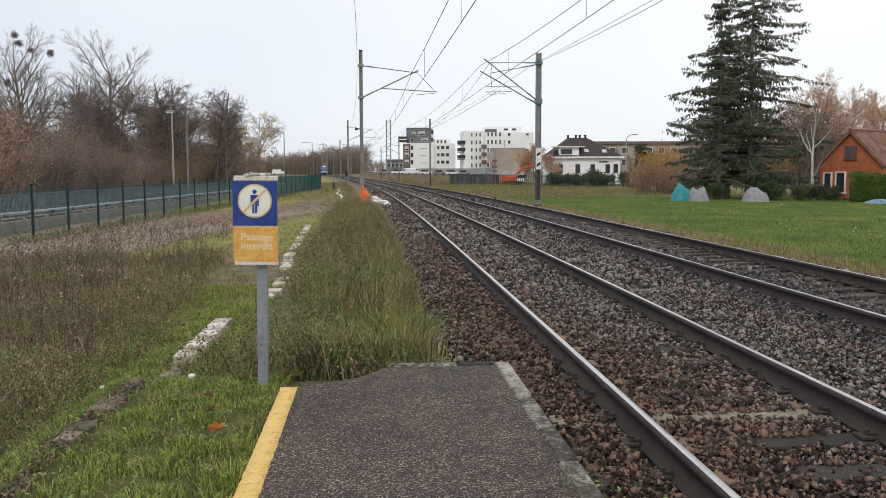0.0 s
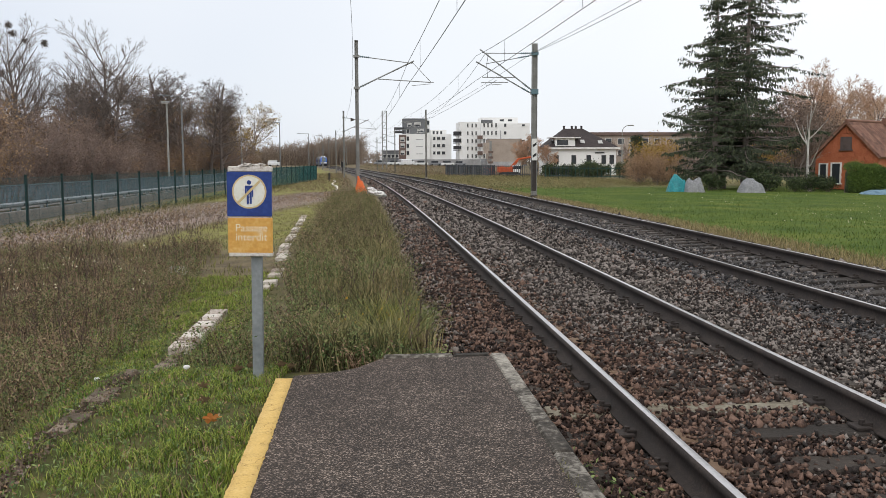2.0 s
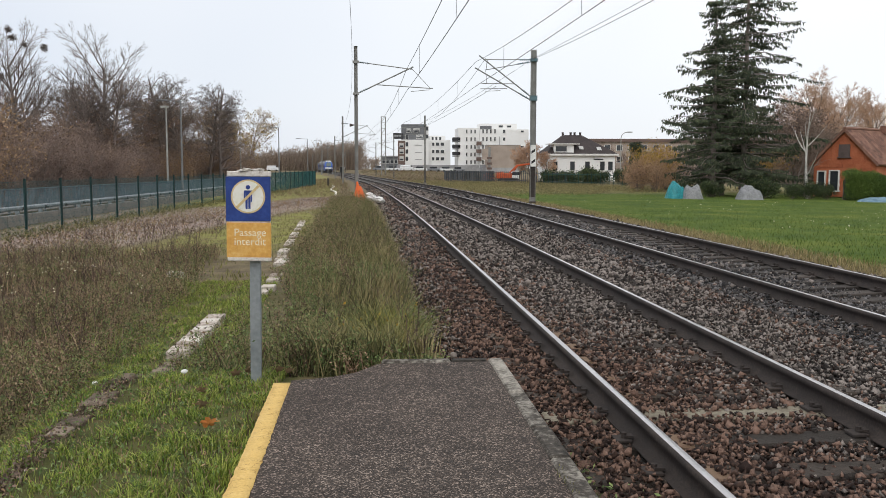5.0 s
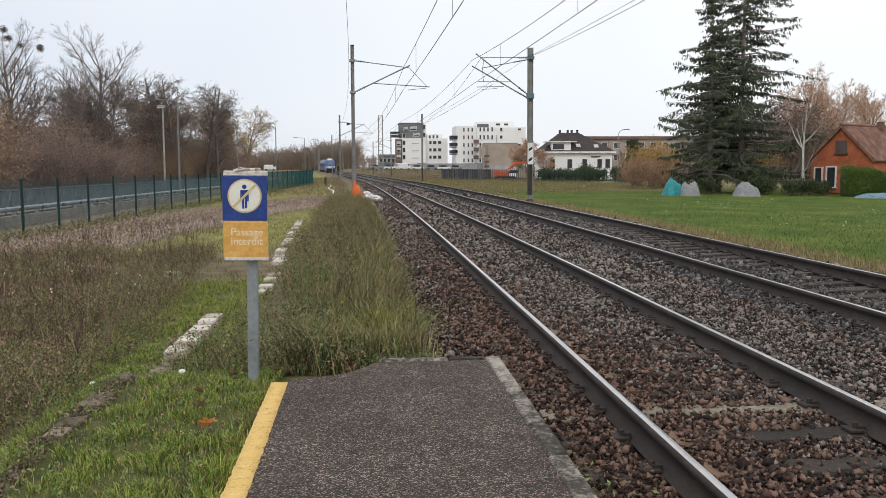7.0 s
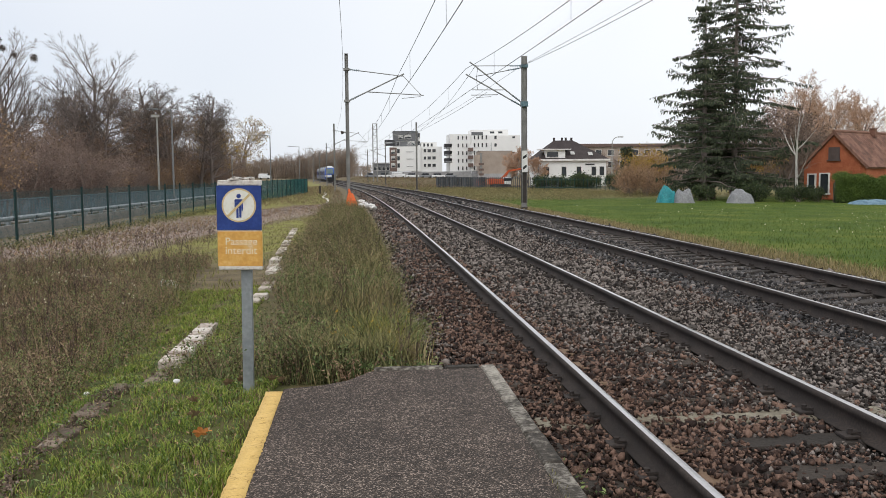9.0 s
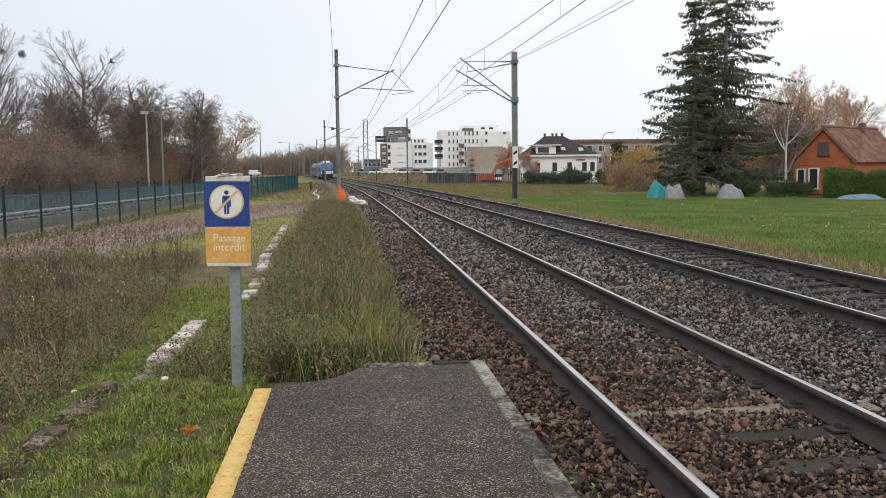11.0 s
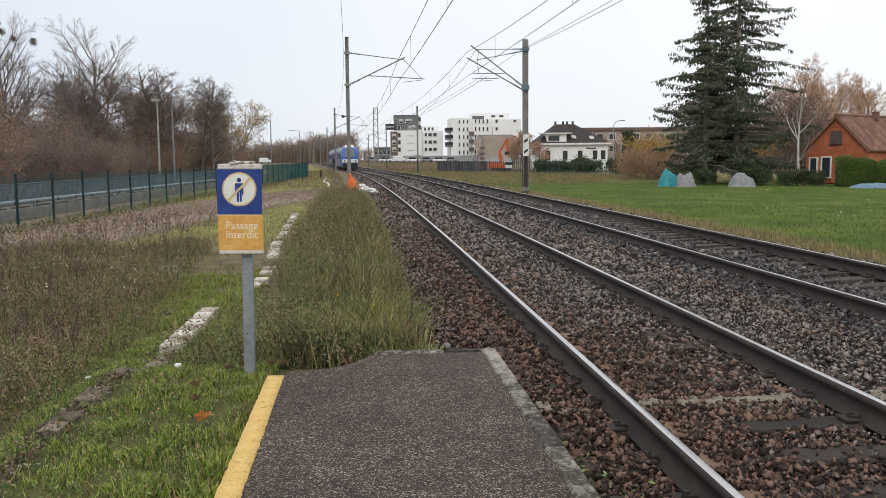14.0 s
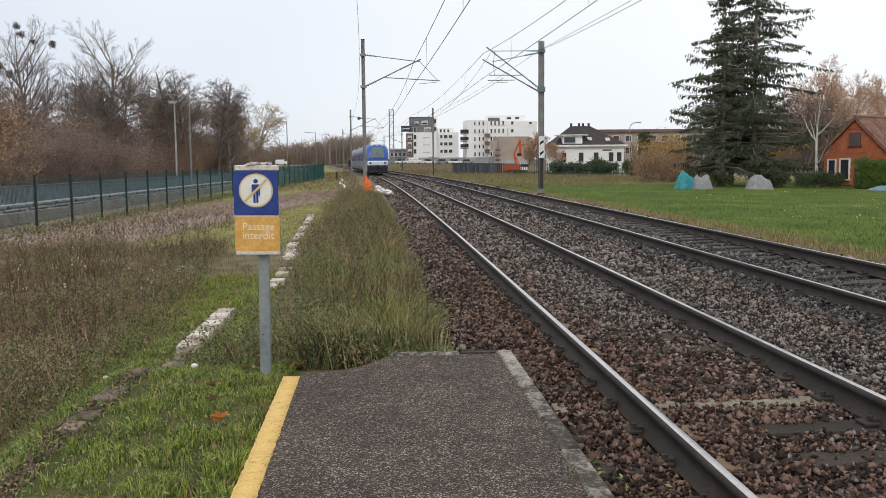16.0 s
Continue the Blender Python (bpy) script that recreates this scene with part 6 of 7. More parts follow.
# ---- garden side trees ----
place(bare_tree("willow_tree", "bare straw-coloured willow with fine drooping twigs", 41, 12.5, WILLOW, M["bark"], M["bark_straw"], group="garden trees", thick=0.02), [(50.5, 96, 0.84, 0), (53.5, 99, 0.9, 90), (57.0, 98, 0.86, 200), (61.0, 103, 0.9, 300), (55.0, 106, 0.95, 40), (52.0, 102, 0.9, 250)])
place(bare_tree("garden_tree", "bare purple-brown garden tree", 42, 7.5, ROUND, M["bark"], M["bark_red"], M["leaf_brown"], 0.09, 2, 0.25, group="garden trees"), [(39.5, 80, 0.95, 0), (36.0, 82, 0.95, 70), (42.5, 84, 0.95, 190), (33.5, 78, 0.8, 260), (45.0, 88, 0.9, 20), (37.8, 77, 0.85, 110), (34.6, 80, 0.9, 310), (40.8, 87, 0.95, 240)])
place(bare_tree("birch_tree", "slender white-barked birch, bare of leaves", 43, 7.2, dict(POPLAR, levels=4, kids=(6, 7, 6), ratio=(0.38, 0.5, 0.5), tilt=0.10, wander=0.10), M["bark_birch"], M["bark_red"], group="garden trees", thick=0.020), [(31.4, 61.5, 0.9, 40)])
place(bare_tree("garden_shrub", "loose garden shrub with rust and yellow leaves", 44, 3.4, THICKET, M["bark"], M["bark_straw"], M["leaf_rust"], 0.07, 1, 0.2, group="garden shrubs", trunks=8, thick=0.010), [(24.6, 80, 0.75, 0), (26.0, 79, 0.95, 50), (27.4, 81, 0.9, 120), (25.4, 84, 1.0, 220), (29.5, 86, 1.1, 90)])
place(bare_tree("garden_shrub", "garden shrub with yellow autumn leaves", 45, 3.6, THICKET, M["bark"], M["bark_straw"], M["leaf_yellow"], 0.07, 1, 0.2, group="garden shrubs", trunks=7, thick=0.010), [(27.4, 84, 1.05, 0), (33.0, 72, 0.9, 200), (29.6, 90, 1.1, 100)])
place(bare_tree("evergreen_shrub", "dull green evergreen garden shrub", 46, 1.6, dict(THICKET, levels=3, kids=(9, 8)), M["bark"], M["bark"], M["shrub_green"], 0.07, 8, 0.16, group="garden shrubs", trunks=7, thick=0.012), [(27.5, 60.5, 0.8, 0), (29.2, 59.5, 0.75, 70), (30.6, 59.8, 0.9, 140), (31.8, 59.5, 0.8, 210), (24.2, 62, 0.9, 30), (22.6, 63, 0.8, 300), (28.2, 63, 1.2, 10), (27.0, 119, 1.5, 0), (29.5, 120, 1.7, 90), (32.0, 121, 1.5, 180), (34.5, 120, 1.7, 30), (24.5, 122, 1.5, 60), (26.0, 122, 1.4, 200), (31.0, 123, 1.8, 250), (36.0, 122, 1.5, 140)])
place(bare_tree("bare_tree", "pale bare tree in front of the beige building", 47, 6.6, WILLOW, M["bark"], M["bark_straw"], group="garden trees"), [(27.4, 150, 1.05, 0), (25.6, 152, 0.9, 90), (29.6, 148, 0.75, 200)])
place(bare_tree("conifer_tree", "small dark conical garden conifer", 48, 6.2, dict(ALDER, kids=(40, 8, 4), ratio=(0.16, 0.5, 0.5)), M["bark"], M["bark"], M["needle"], 0.13, 6, 0.16, group="garden trees"), [(37.0, 121, 1.0, 0), (39.0, 124, 0.8, 90)])


# ---- clipped hedge by the orange house ----
def build_hedge(x0, y0, x1, y1, h, d, seed):
    rng = np.random.default_rng(seed)
    t = thing("hedge", Matrix(), "bright green clipped hedge by the orange house", "hedge")
    n = 15000
    L = math.hypot(x1 - x0, y1 - y0)
    ux, uy = (x1 - x0) / L, (y1 - y0) / L
    s, q, z = rng.uniform(0, L, n), rng.uniform(-1, 1, n), rng.uniform(0, 1, n) ** 0.7
    top = h * (0.92 + 0.08 * np.sin(s * 1.7) + 0.05 * np.sin(s * 4.1))
    front = rng.random(n) < 0.6
    q = np.where(front, -1 + rng.normal(0, 0.08, n), q)
    z = np.where(front, z, 1 + rng.normal(0, 0.05, n))
    q = q * (1 - 0.25 * np.clip(z - 0.6, 0, 1))
    w = q * d / 2
    x, y = x0 + ux * s - uy * -w * -1, y0 + uy * s + ux * w
    c = np.stack([x0 + ux * s - uy * w, y0 + uy * s + ux * w, z * top + ground_z(x, y)], -1)
    v, f = leaf_np(rng, c, 0.042, 0.07, 4)
    part("leaves", mesh_np("leaves", v, f, M["hedge"]), None, t)
    segs = []
    for k in range(60):
        a = rng.uniform(0, L)
        bx, by = x0 + ux * a, y0 + uy * a
        g = float(ground_z(bx, by))
        segs.append((bx, by, g - 0.05, bx + rng.normal(0, 0.1), by + rng.normal(0, 0.1), g + h * 0.85, 0.03, 0.012))
    v, f = tubes_np(segs, 4)
    part("stems", mesh_np("stems", v, f, M["bark"]), None, t)
    # Plain box filler inside the leaves, in the darker shrub green.
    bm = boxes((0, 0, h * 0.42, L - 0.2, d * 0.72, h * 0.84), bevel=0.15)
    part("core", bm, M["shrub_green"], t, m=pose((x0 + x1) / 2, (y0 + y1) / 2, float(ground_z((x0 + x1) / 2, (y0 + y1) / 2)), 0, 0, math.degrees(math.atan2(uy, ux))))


build_hedge(32.4, 58.6, 42.0, 56.0, 1.85, 1.7, 61)


# ---- far woods along the horizon ----
def build_far_woods(x0, x1, y, h0, h1, n, seed, mat, label):
    """A belt of bare trees, h0 high at x0 and h1 at x1: trunks, limbs and a haze of fine twigs."""
    rng = np.random.default_rng(seed)
    segs, twigs = [], []
    for i in range(n):
        x, yy = rng.uniform(x0, x1), y + rng.uniform(-14, 14)
        g = float(ground_z(x, yy)) - 0.3
        hh = (h0 + (h1 - h0) * (x - x0) / (x1 - x0)) * rng.uniform(0.72, 1.04)
        segs.append((x, yy, g, x, yy, g + hh * 0.7, 0.18, 0.06))
        for k in range(11):
            z0 = hh * rng.uniform(0.0, 0.74)
            a = rng.uniform(0, 6.28)
            r = hh * rng.uniform(0.12, 0.28)
            e = np.array((x + math.cos(a) * r, yy + math.sin(a) * r, g + min(hh, z0 + r * rng.uniform(0.5, 1.2))))
            p = np.array((x, yy, g + z0))
            segs.append((*p, *e, 0.06, 0.03))
            for _ in range(11):
                q = p + (e - p) * rng.uniform(0.3, 1.0)
                twigs.append((*q, *(q + rng.normal(0, 0.55, 3) + np.array((0, 0, 0.45)) + (e - p) * 0.15), 0.035, 0.015))
    v, f = tubes_np(segs + twigs, 3)
    tagged(new("far_woods", mesh_np("far_woods", v, f, mat)), label, "woodland", kind="stuff")


build_far_woods(-24, -3.5, 430, 15.0, 16.0, 190, 71, M["far_wood"], "brown bare woodland far down the line")
build_far_woods(-60, -24, 432, 9.0, 14.0, 220, 70, M["far_wood"], "brown bare woodland sloping down along the line")
build_far_woods(-130, -58, 420, 10.5, 9.0, 190, 72, M["far_wood"], "brown bare woodland on the horizon")
build_far_woods(-4, 10, 400, 8, 5, 26, 73, M["far_wood"], "low bare trees far down the line")
build_far_woods(60, 260, 420, 11, 11, 180, 74, M["far_wood"], "brown trees behind the houses")
build_far_woods(-70, -24, 150, 6.5, 6.0, 90, 75, M["far_wood"], "brown roadside woods")
build_far_woods(44, 130, 170, 7.0, 7.0, 110, 76, M["leaf_brown"], "brown garden trees behind the orange house")


# ---- grass and weeds ----
def blade_np(rng, x, y, h, w, lean=0.5, droop=0.3):
    n = len(x)
    z = ground_z(x, y) - 0.06
    a, b = rng.uniform(0, 2 * math.pi, n), rng.uniform(0, 2 * math.pi, n)
    h = h * rng.uniform(0.55, 1.25, n)
    side = np.stack([np.cos(a), np.sin(a), np.zeros(n)], -1) * (w * rng.uniform(0.7, 1.3, n))[:, None]
    go = np.stack([np.cos(b), np.sin(b), np.zeros(n)], -1) * (h * lean * rng.uniform(0.1, 1.0, n))[:, None]
    p = np.stack([x, y, z], -1)
    up = np.zeros((n, 3))
    up[:, 2] = h + 0.05
    mid = p + up * 0.6 + go * 0.4
    tip = p + up * (1 - droop * rng.uniform(0, 0.6, n))[:, None] + go
    v = np.stack([p - side, p + side, mid + side * 0.75, mid - side * 0.75, tip], 1)
    k = 5 * np.arange(n)[:, None, None]
    f = (np.array([[0, 1, 2], [0, 2, 3], [3, 2, 4]])[None] + k).reshape(-1, 3)
    return v.reshape(-1, 3), f, mid, tip


def herb_np(rng, x, y, h, leaves, size, lean=1.25):
    """A thin bent stem with small leaves up its length."""
    v, f, mid, tip = blade_np(rng, x, y, h, 0.0022, lean, 0.55)
    base = v.reshape(-1, 5, 3)[:, 0]
    t = rng.uniform(0.02, 1.0, (len(x), leaves, 1))
    c = np.where(t < 0.6, base[:, None] + (mid - base)[:, None] * (t / 0.6), mid[:, None] + (tip - mid)[:, None] * ((t - 0.6) / 0.4)).reshape(-1, 3)
    c = c + rng.normal(0, 0.02, c.shape)
    lv, lf = leaf_np(rng, c, size, 0.012, 1, 0.35)
    tri = np.concatenate([lf[:, [0, 1, 2]], lf[:, [0, 2, 3]]])
    return np.concatenate([v, lv]), np.concatenate([f, tri + len(v)])


def stuff(name, label, mat, *pairs):
    vs, fs, k = [], [], 0
    for v, f in pairs:
        vs.append(v)
        fs.append(f + k)
        k += len(v)
    tagged(new(name, mesh_np(name, np.concatenate(vs), np.concatenate(fs), mat)), label, "grass" if "grass" in name else "weeds", kind="stuff")


def scatter(rng, n, x0, x1, y0, y1, bias=1.0):
    """Points across the plan, denser towards y0; x is measured from the bending line."""
    y = y0 + (y1 - y0) * rng.uniform(0, 1, n) ** bias
    x = rng.uniform(x0, x1, n) + bend(y)
    return x, y


def patchy(x, y, s=1.0, seed=0.0):
    return np.sin(x * 2.1 * s + seed) + np.sin(y * 1.7 * s + x * 0.6 * s + seed * 2) + np.sin((x - y) * 1.1 * s + seed * 3)


def build_herbage():
    rng = np.random.default_rng(81)
    # lawn beside the platform, worn along the old kerb
    x, y = scatter(rng, 190000, -3.4, -0.60, 2.2, 13.5, 1.35)
    worn = np.abs(x + 1.66 + 0.04 * np.sin(y * 4) * (y < 7)) < np.where(y > 7.1, 0.115, 0.10 + 0.05 * np.sin(y * 3.7))
    ok = ~(worn & (y < 9.6) & (rng.random(len(x)) < 0.92)) & ~((x > -1.3) & (y > 8.5)) & ((x < -0.63) | (y > 5.8)) & ((x > -2.4 - 0.05 * (y - 5)) | (rng.random(len(x)) < 0.15))
    ok &= (patchy(x, y, 2.2) > -1.3) | (rng.random(len(x)) < 0.35)
    ok &= (patchy(x, y, 9.0, 2) > -0.5) | (rng.random(len(x)) < 0.22)
    x, y = x[ok], y[ok]
    dry = rng.random(len(x)) < 0.16
    tuft = 0.030 + 0.013 * np.clip(patchy(x, y, 9.0, 2), -1.3, 2.2)
    v, f, _, _ = blade_np(rng, x[~dry], y[~dry], tuft[~dry] * 0.9, 0.0029, 2.3, 0.7)
    stuff("lawn_grass", "short green lawn grass beside the platform", M["lawn"], (v, f))
    v, f, _, _ = blade_np(rng, x[dry], y[dry], 0.035, 0.0026, 1.9)
    stuff("dry_grass", "withered blades among the lawn", M["weed_brown"], (v, f))
    x, y = scatter(rng, 26000, -3.0, -0.62, 2.3, -7.0, 1.0)
    v, f, _, _ = blade_np(rng, x, y, 0.06, 0.005, 0.9)
    stuff("lawn_grass", "short green lawn grass along the platform", M["lawn"], (v, f))
    # trodden earth and broken bits along the old kerb, and fallen debris in the turf
    y = 7.65 - 4.2 * rng.uniform(0, 1, 5600) ** 1.3
    x = -1.69 + rng.normal(0, 0.045, len(y)) + 0.03 * np.sin(y * 3.7)
    c = np.stack([x, y, ground_z(x, y) - 0.026 + rng.uniform(0, 0.014, len(x))], -1)
    for lo, hi, size, mat, lab in ((0, 0.62, 0.009, "earth", "dark trodden earth along the old kerb"), (0.62, 0.95, 0.011, "leaf_brown", "withered leaf scraps on trodden earth"), (0.95, 1.0, 0.009, "path_stone", "pale stone chips on trodden earth")):
        m = slice(int(lo * len(c)), int(hi * len(c)))
        v, f = leaf_np(rng, c[m], size, 0.006, 1, 0.8)
        stuff("trodden_earth", lab, M[mat], (v, np.concatenate([f[:, [0, 1, 2]], f[:, [0, 2, 3]]])))
    x, y = scatter(rng, 900, -2.5, -0.66, 2.6, 6.2)
    c = np.stack([x, y, ground_z(x, y) + rng.uniform(0, 0.02, len(x))], -1)
    v, f = leaf_np(rng, c, 0.010, 0.004, 1, 0.5)
    stuff("leaf_litter", "small withered leaf scraps in the lawn", M["leaf_rust"], (v, np.concatenate([f[:, [0, 1, 2]], f[:, [0, 2, 3]]])))
    # broad-leaved lawn weeds
    x, y = scatter(rng, 3400, -2.6, -0.68, 2.4, 9.0, 1.1)
    stuff("lawn_weeds", "low broad-leaved weeds in the lawn", M["weed_green"], herb_np(rng, x, y, 0.03, 6, 0.012))
    # brown hollow of withered weeds
    x, y = scatter(rng, 27000, -8.5, -1.9, 4.6, 19.0, 1.2)
    edge = -2.15 - 0.10 * np.clip(y - 9, 0, 20) + 0.12 * np.sin(y * 2.3)
    ok = (x < edge) & (x > -2.6 - 0.55 * y) & (patchy(x, y, 0.9, 1) + 1.6 * (y < 14) > -0.7) & (x + 0.36 * y > -3.0 - 0.0 * y)
    x, y = x[ok], y[ok]
    h = 0.22 + 0.085 * np.clip(patchy(x, y, 1.1, 2), -1.5, 1.5)
    k = rng.random(len(x))
    for name, lo, hi, mat, lab in (("brown_weeds", 0, 0.52, "weed_brown", "withered brown weeds in a shallow hollow"), ("olive_weeds", 0.52, 0.84, "weed_olive", "olive weeds among withered stems"), ("green_weeds", 0.84, 1, "weed_green", "small green weeds among withered stems")):
        s = (k >= lo) & (k < hi)
        stuff(name, lab, M[mat], herb_np(rng, x[s], y[s], h[s], 19, 0.0125, 1.5))
    x, y = scatter(rng, 3200, -7.5, -2.1, 5, 18, 1.1)
    ok = (x < -2.3 - 0.10 * np.clip(y - 9, 0, 20)) & (x + 0.36 * y > -3.0)
    v, f, _, _ = blade_np(rng, x[ok], y[ok], 0.30, 0.004, 0.8)
    stuff("straw_grass", "pale dry grass stems in the hollow", M["weed_brown"], (v, f))
    # strip between the platform end and the mast
    x, y = scatter(rng, 24000, -1.5, 0.55, 6.34, 44, 1.75)
    u = x - bend(y)
    ok = (u > -0.55 - 0.10 * np.clip(y - 7, 0, 6) - 0.022 * np.clip(y - 13, 0, 30) + 0.1 * np.sin(y * 2)) & (u < 0.55 - 0.008 * (y - 7) + 0.06 * np.sin(y * 3.1)) & ~((y < 6.55) & (u > 0.1) & (rng.random(len(x)) < 0.5))
    ok |= (u > -1.45) & (u < -0.3) & (y > 6.0) & (y < 9.5) & (rng.random(len(x)) < 0.22) & (u > -1.42 + 0.1 * np.sin(y * 5))
    x, y = x[ok], y[ok]
    h = np.clip(0.27 + 0.11 * patchy(x, y, 1.3, 4) + rng.normal(0, 0.05, len(x)), 0.10, 0.56) * (0.8 + 0.35 * step(7, 14, y))
    size = 0.017 + 0.0006 * (y - 6)
    green = 0.36 * np.exp(-((y - 6.9) / 2.4) ** 2) * step(-0.9, 0.2, x) + 0.30
    k = rng.random(len(x))
    s = k < green
    far = y > 13
    for name, sel, mat, lab in (("green_weeds", s & ~far, "weed_green", "leafy green weeds beyond the platform end"), ("green_weeds", s & far, "weed_olive", "olive weeds along the ballast edge"), ("olive_weeds", ~s & (k < green + 0.42), "weed_olive", "tall olive weeds along the ballast"), ("brown_weeds", ~s & (k >= green + 0.42), "weed_brown", "withered brown weed stems along the ballast")):
        stuff(name, lab, M[mat], herb_np(rng, x[sel], y[sel], h[sel] * 1.1, 15, 0.0145, 1.1))
    # arching straw and green grass tussocks in the strip
    cx, cy = scatter(rng, 320, -1.1, 0.42, 6.45, 40, 1.7)
    ok = (cx - bend(cy)) > -0.55 - 0.05 * (cy - 7).clip(0, 12)
    cx, cy = cx[ok], cy[ok]
    x, y = np.repeat(cx, 46) + rng.normal(0, 0.07, 46 * len(cx)), np.repeat(cy, 46) + rng.normal(0, 0.09, 46 * len(cx))
    straw = np.repeat(rng.random(len(cx)) < 0.14, 46)
    v, f, _, _ = blade_np(rng, x[straw], y[straw], 0.42, 0.0045, 0.9, 0.5)
    stuff("straw_grass", "arching straw-coloured grass tussocks", M["weed_straw"], (v, f))
    v, f, _, _ = blade_np(rng, x[~straw], y[~straw], 0.40, 0.0045, 0.9, 0.5)
    stuff("tussock_grass", "arching olive grass tussocks", M["weed_olive"], (v, f))
    # a bright yellow-green tussock group and withered dock by the platform end
    cx, cy = rng.uniform(0.0, 0.42, 15), rng.uniform(6.75, 8.0, 15)
    x, y = np.repeat(cx, 60) + rng.normal(0, 0.05, 60 * 15), np.repeat(cy, 60) + rng.normal(0, 0.07, 60 * 15)
    v, f, _, _ = blade_np(rng, x, y, 0.42, 0.0042, 1.1, 0.7)
    stuff("tussock_grass", "bright yellow-green arching grass tussock", M["tussock"], (v, f))
    x, y = rng.uniform(-0.22, 0.06, 70), rng.uniform(6.2, 6.6, 70)
    stuff("withered_dock", "pinkish-brown withered dock by the platform end", M["dock"], herb_np(rng, x, y, 0.20, 14, 0.013))
    # dark dead stalks with forked heads, standing over the weeds
    x, y = scatter(rng, 1500, -7.5, 0.45, 6.4, 26, 1.2)
    u = x - bend(y)
    ok = ((u > -0.5) | ((x < -2.3 - 0.10 * np.clip(y - 9, 0, 20)) & (x + 0.36 * y > -3.0))) & (patchy(x, y, 1.4, 5) > -0.6)
    segs = []
    for a, b in zip(x[ok], y[ok]):
        g = float(ground_z(a, b)) - 0.05
        hh = rng.uniform(0.28, 0.55)
        lean = rng.normal(0, 0.10, 2)
        top = np.array((a + lean[0], b + lean[1], g + hh))
        foot = np.array((a, b, g))
        segs.append((*foot, *top, 0.0035, 0.002))
        for _ in range(rng.integers(4, 9)):
            q = foot + (top - foot) * rng.uniform(0.35, 1.0)
            d = np.array((rng.normal(0, 0.06), rng.normal(0, 0.06), rng.uniform(0.03, 0.13)))
            segs.append((*q, *(q + d), 0.0025, 0.0015))
            segs.append((*(q + d), *(q + d * 1.12 + rng.normal(0, 0.004, 3)), 0.007, 0.004))
    v, f = tubes_np(segs, 3)
    stuff("dead_stalks", "dark dead weed stalks with forked seed heads", M["stalk"], (v, np.concatenate([f[:, [0, 1, 2]], f[:, [0, 2, 3]]])))
    # thin grass over the mossy ground, and weeds along the fence
    x, y = scatter(rng, 16000, -9.5, -1.6, 12, 48, 1.2)
    ok = patchy(x, y, 0.7, 6) > -1.0
    v, f, _, _ = blade_np(rng, x[ok], y[ok], 0.055, 0.007, 1.2)
    stuff("thin_grass", "thin yellow-green grass on mossy ground", M["moss_grass"], (v, f))
    y = rng.uniform(15, 70, 3000)
    x = np.array([fence_line((q - 26) / 2.495)[0] for q in y]) + rng.normal(0.15, 0.5, len(y))
    stuff("fence_weeds", "green and brown weeds along the fence foot", M["weed_olive"], herb_np(rng, x, y, 0.22, 8, 0.03))
    y = rng.uniform(52, 150, 5000)
    x = bend(y) + rng.uniform(-6.5, -0.6, len(y))
    k = rng.random(len(x)) < 0.6
    stuff("bank_weeds", "brown weeds on the bank beside the line", M["weed_brown"], herb_np(rng, x[k], y[k], 0.28, 12, 0.028))
    stuff("bank_weeds", "olive weeds on the bank beside the line", M["weed_olive"], herb_np(rng, x[~k], y[~k], 0.26, 12, 0.028))
    # fallen leaves and stones strewn over the gravel path
    line = ((-9.5, 4), (-8.6, 14), (-8.0, 20), (-6.6, 29), (-4.6, 38), (-2.4, 47), (0.2, 53))
    k = rng.uniform(0, len(line) - 1.001, 15000)
    i = k.astype(int)
    pl = np.array(line, float)
    c = pl[i] + (pl[i + 1] - pl[i]) * (k - i)[:, None] + rng.normal(-0.3, 1.0, (len(k), 2)) * np.array([1.5, 0.8])
    c3 = np.stack([c[:, 0], c[:, 1], ground_z(c[:, 0], c[:, 1]) + 0.015], -1)
    tint = rng.random(len(k))
    for name, lo, hi, mat, lab in (("leaf_litter", 0, 0.4, "leaf_rust", "fallen brown leaves strewn over gravel"), ("leaf_litter", 0.4, 0.75, "leaf_brown", "pale fallen leaves strewn over gravel"), ("path_stones", 0.75, 1.0, "path_stone", "pale loose stones on the gravel path")):
        s = (tint >= lo) & (tint < hi)
        v, f = leaf_np(rng, c3[s], 0.024, 0.012, 2, 0.7)
        stuff(name, lab, M[mat], (v, np.concatenate([f[:, [0, 1, 2]], f[:, [0, 2, 3]]])))
    # field side: dry edge, short grass, rank weeds further off
    x, y = scatter(rng, 16000, 8.45, 9.7, 8, 75, 1.3)
    v, f, _, _ = blade_np(rng, x, y, 0.16, 0.006, 0.9)
    stuff("straw_grass", "dry straw-coloured grass at the ballast edge", M["weed_straw"], (v, f))
    x, y = scatter(rng, 120000, 9.2, 44, 12, 70, 1.2)
    ok = x < 0.75 * y + 6
    v, f, _, _ = blade_np(rng, x[ok], y[ok], 0.060, 0.009, 1.3)
    stuff("field_grass", "short bright green meadow grass", M["field_grass"], (v, f))
    x, y = scatter(rng, 24000, 8.6, 40, 58, 134, 1.0)
    ok = (x - bend(y) < 9.5 + 0.95 * (y - 57)) & ~((x > 30) & (y > 100)) & (patchy(x, y, 0.35, 2) > -1.6)
    k = rng.random(len(x)) < 0.5
    stuff("rank_weeds", "rank yellow-brown weeds by the line", M["weed_straw"], herb_np(rng, x[ok & k], y[ok & k], 0.40, 11, 0.034))
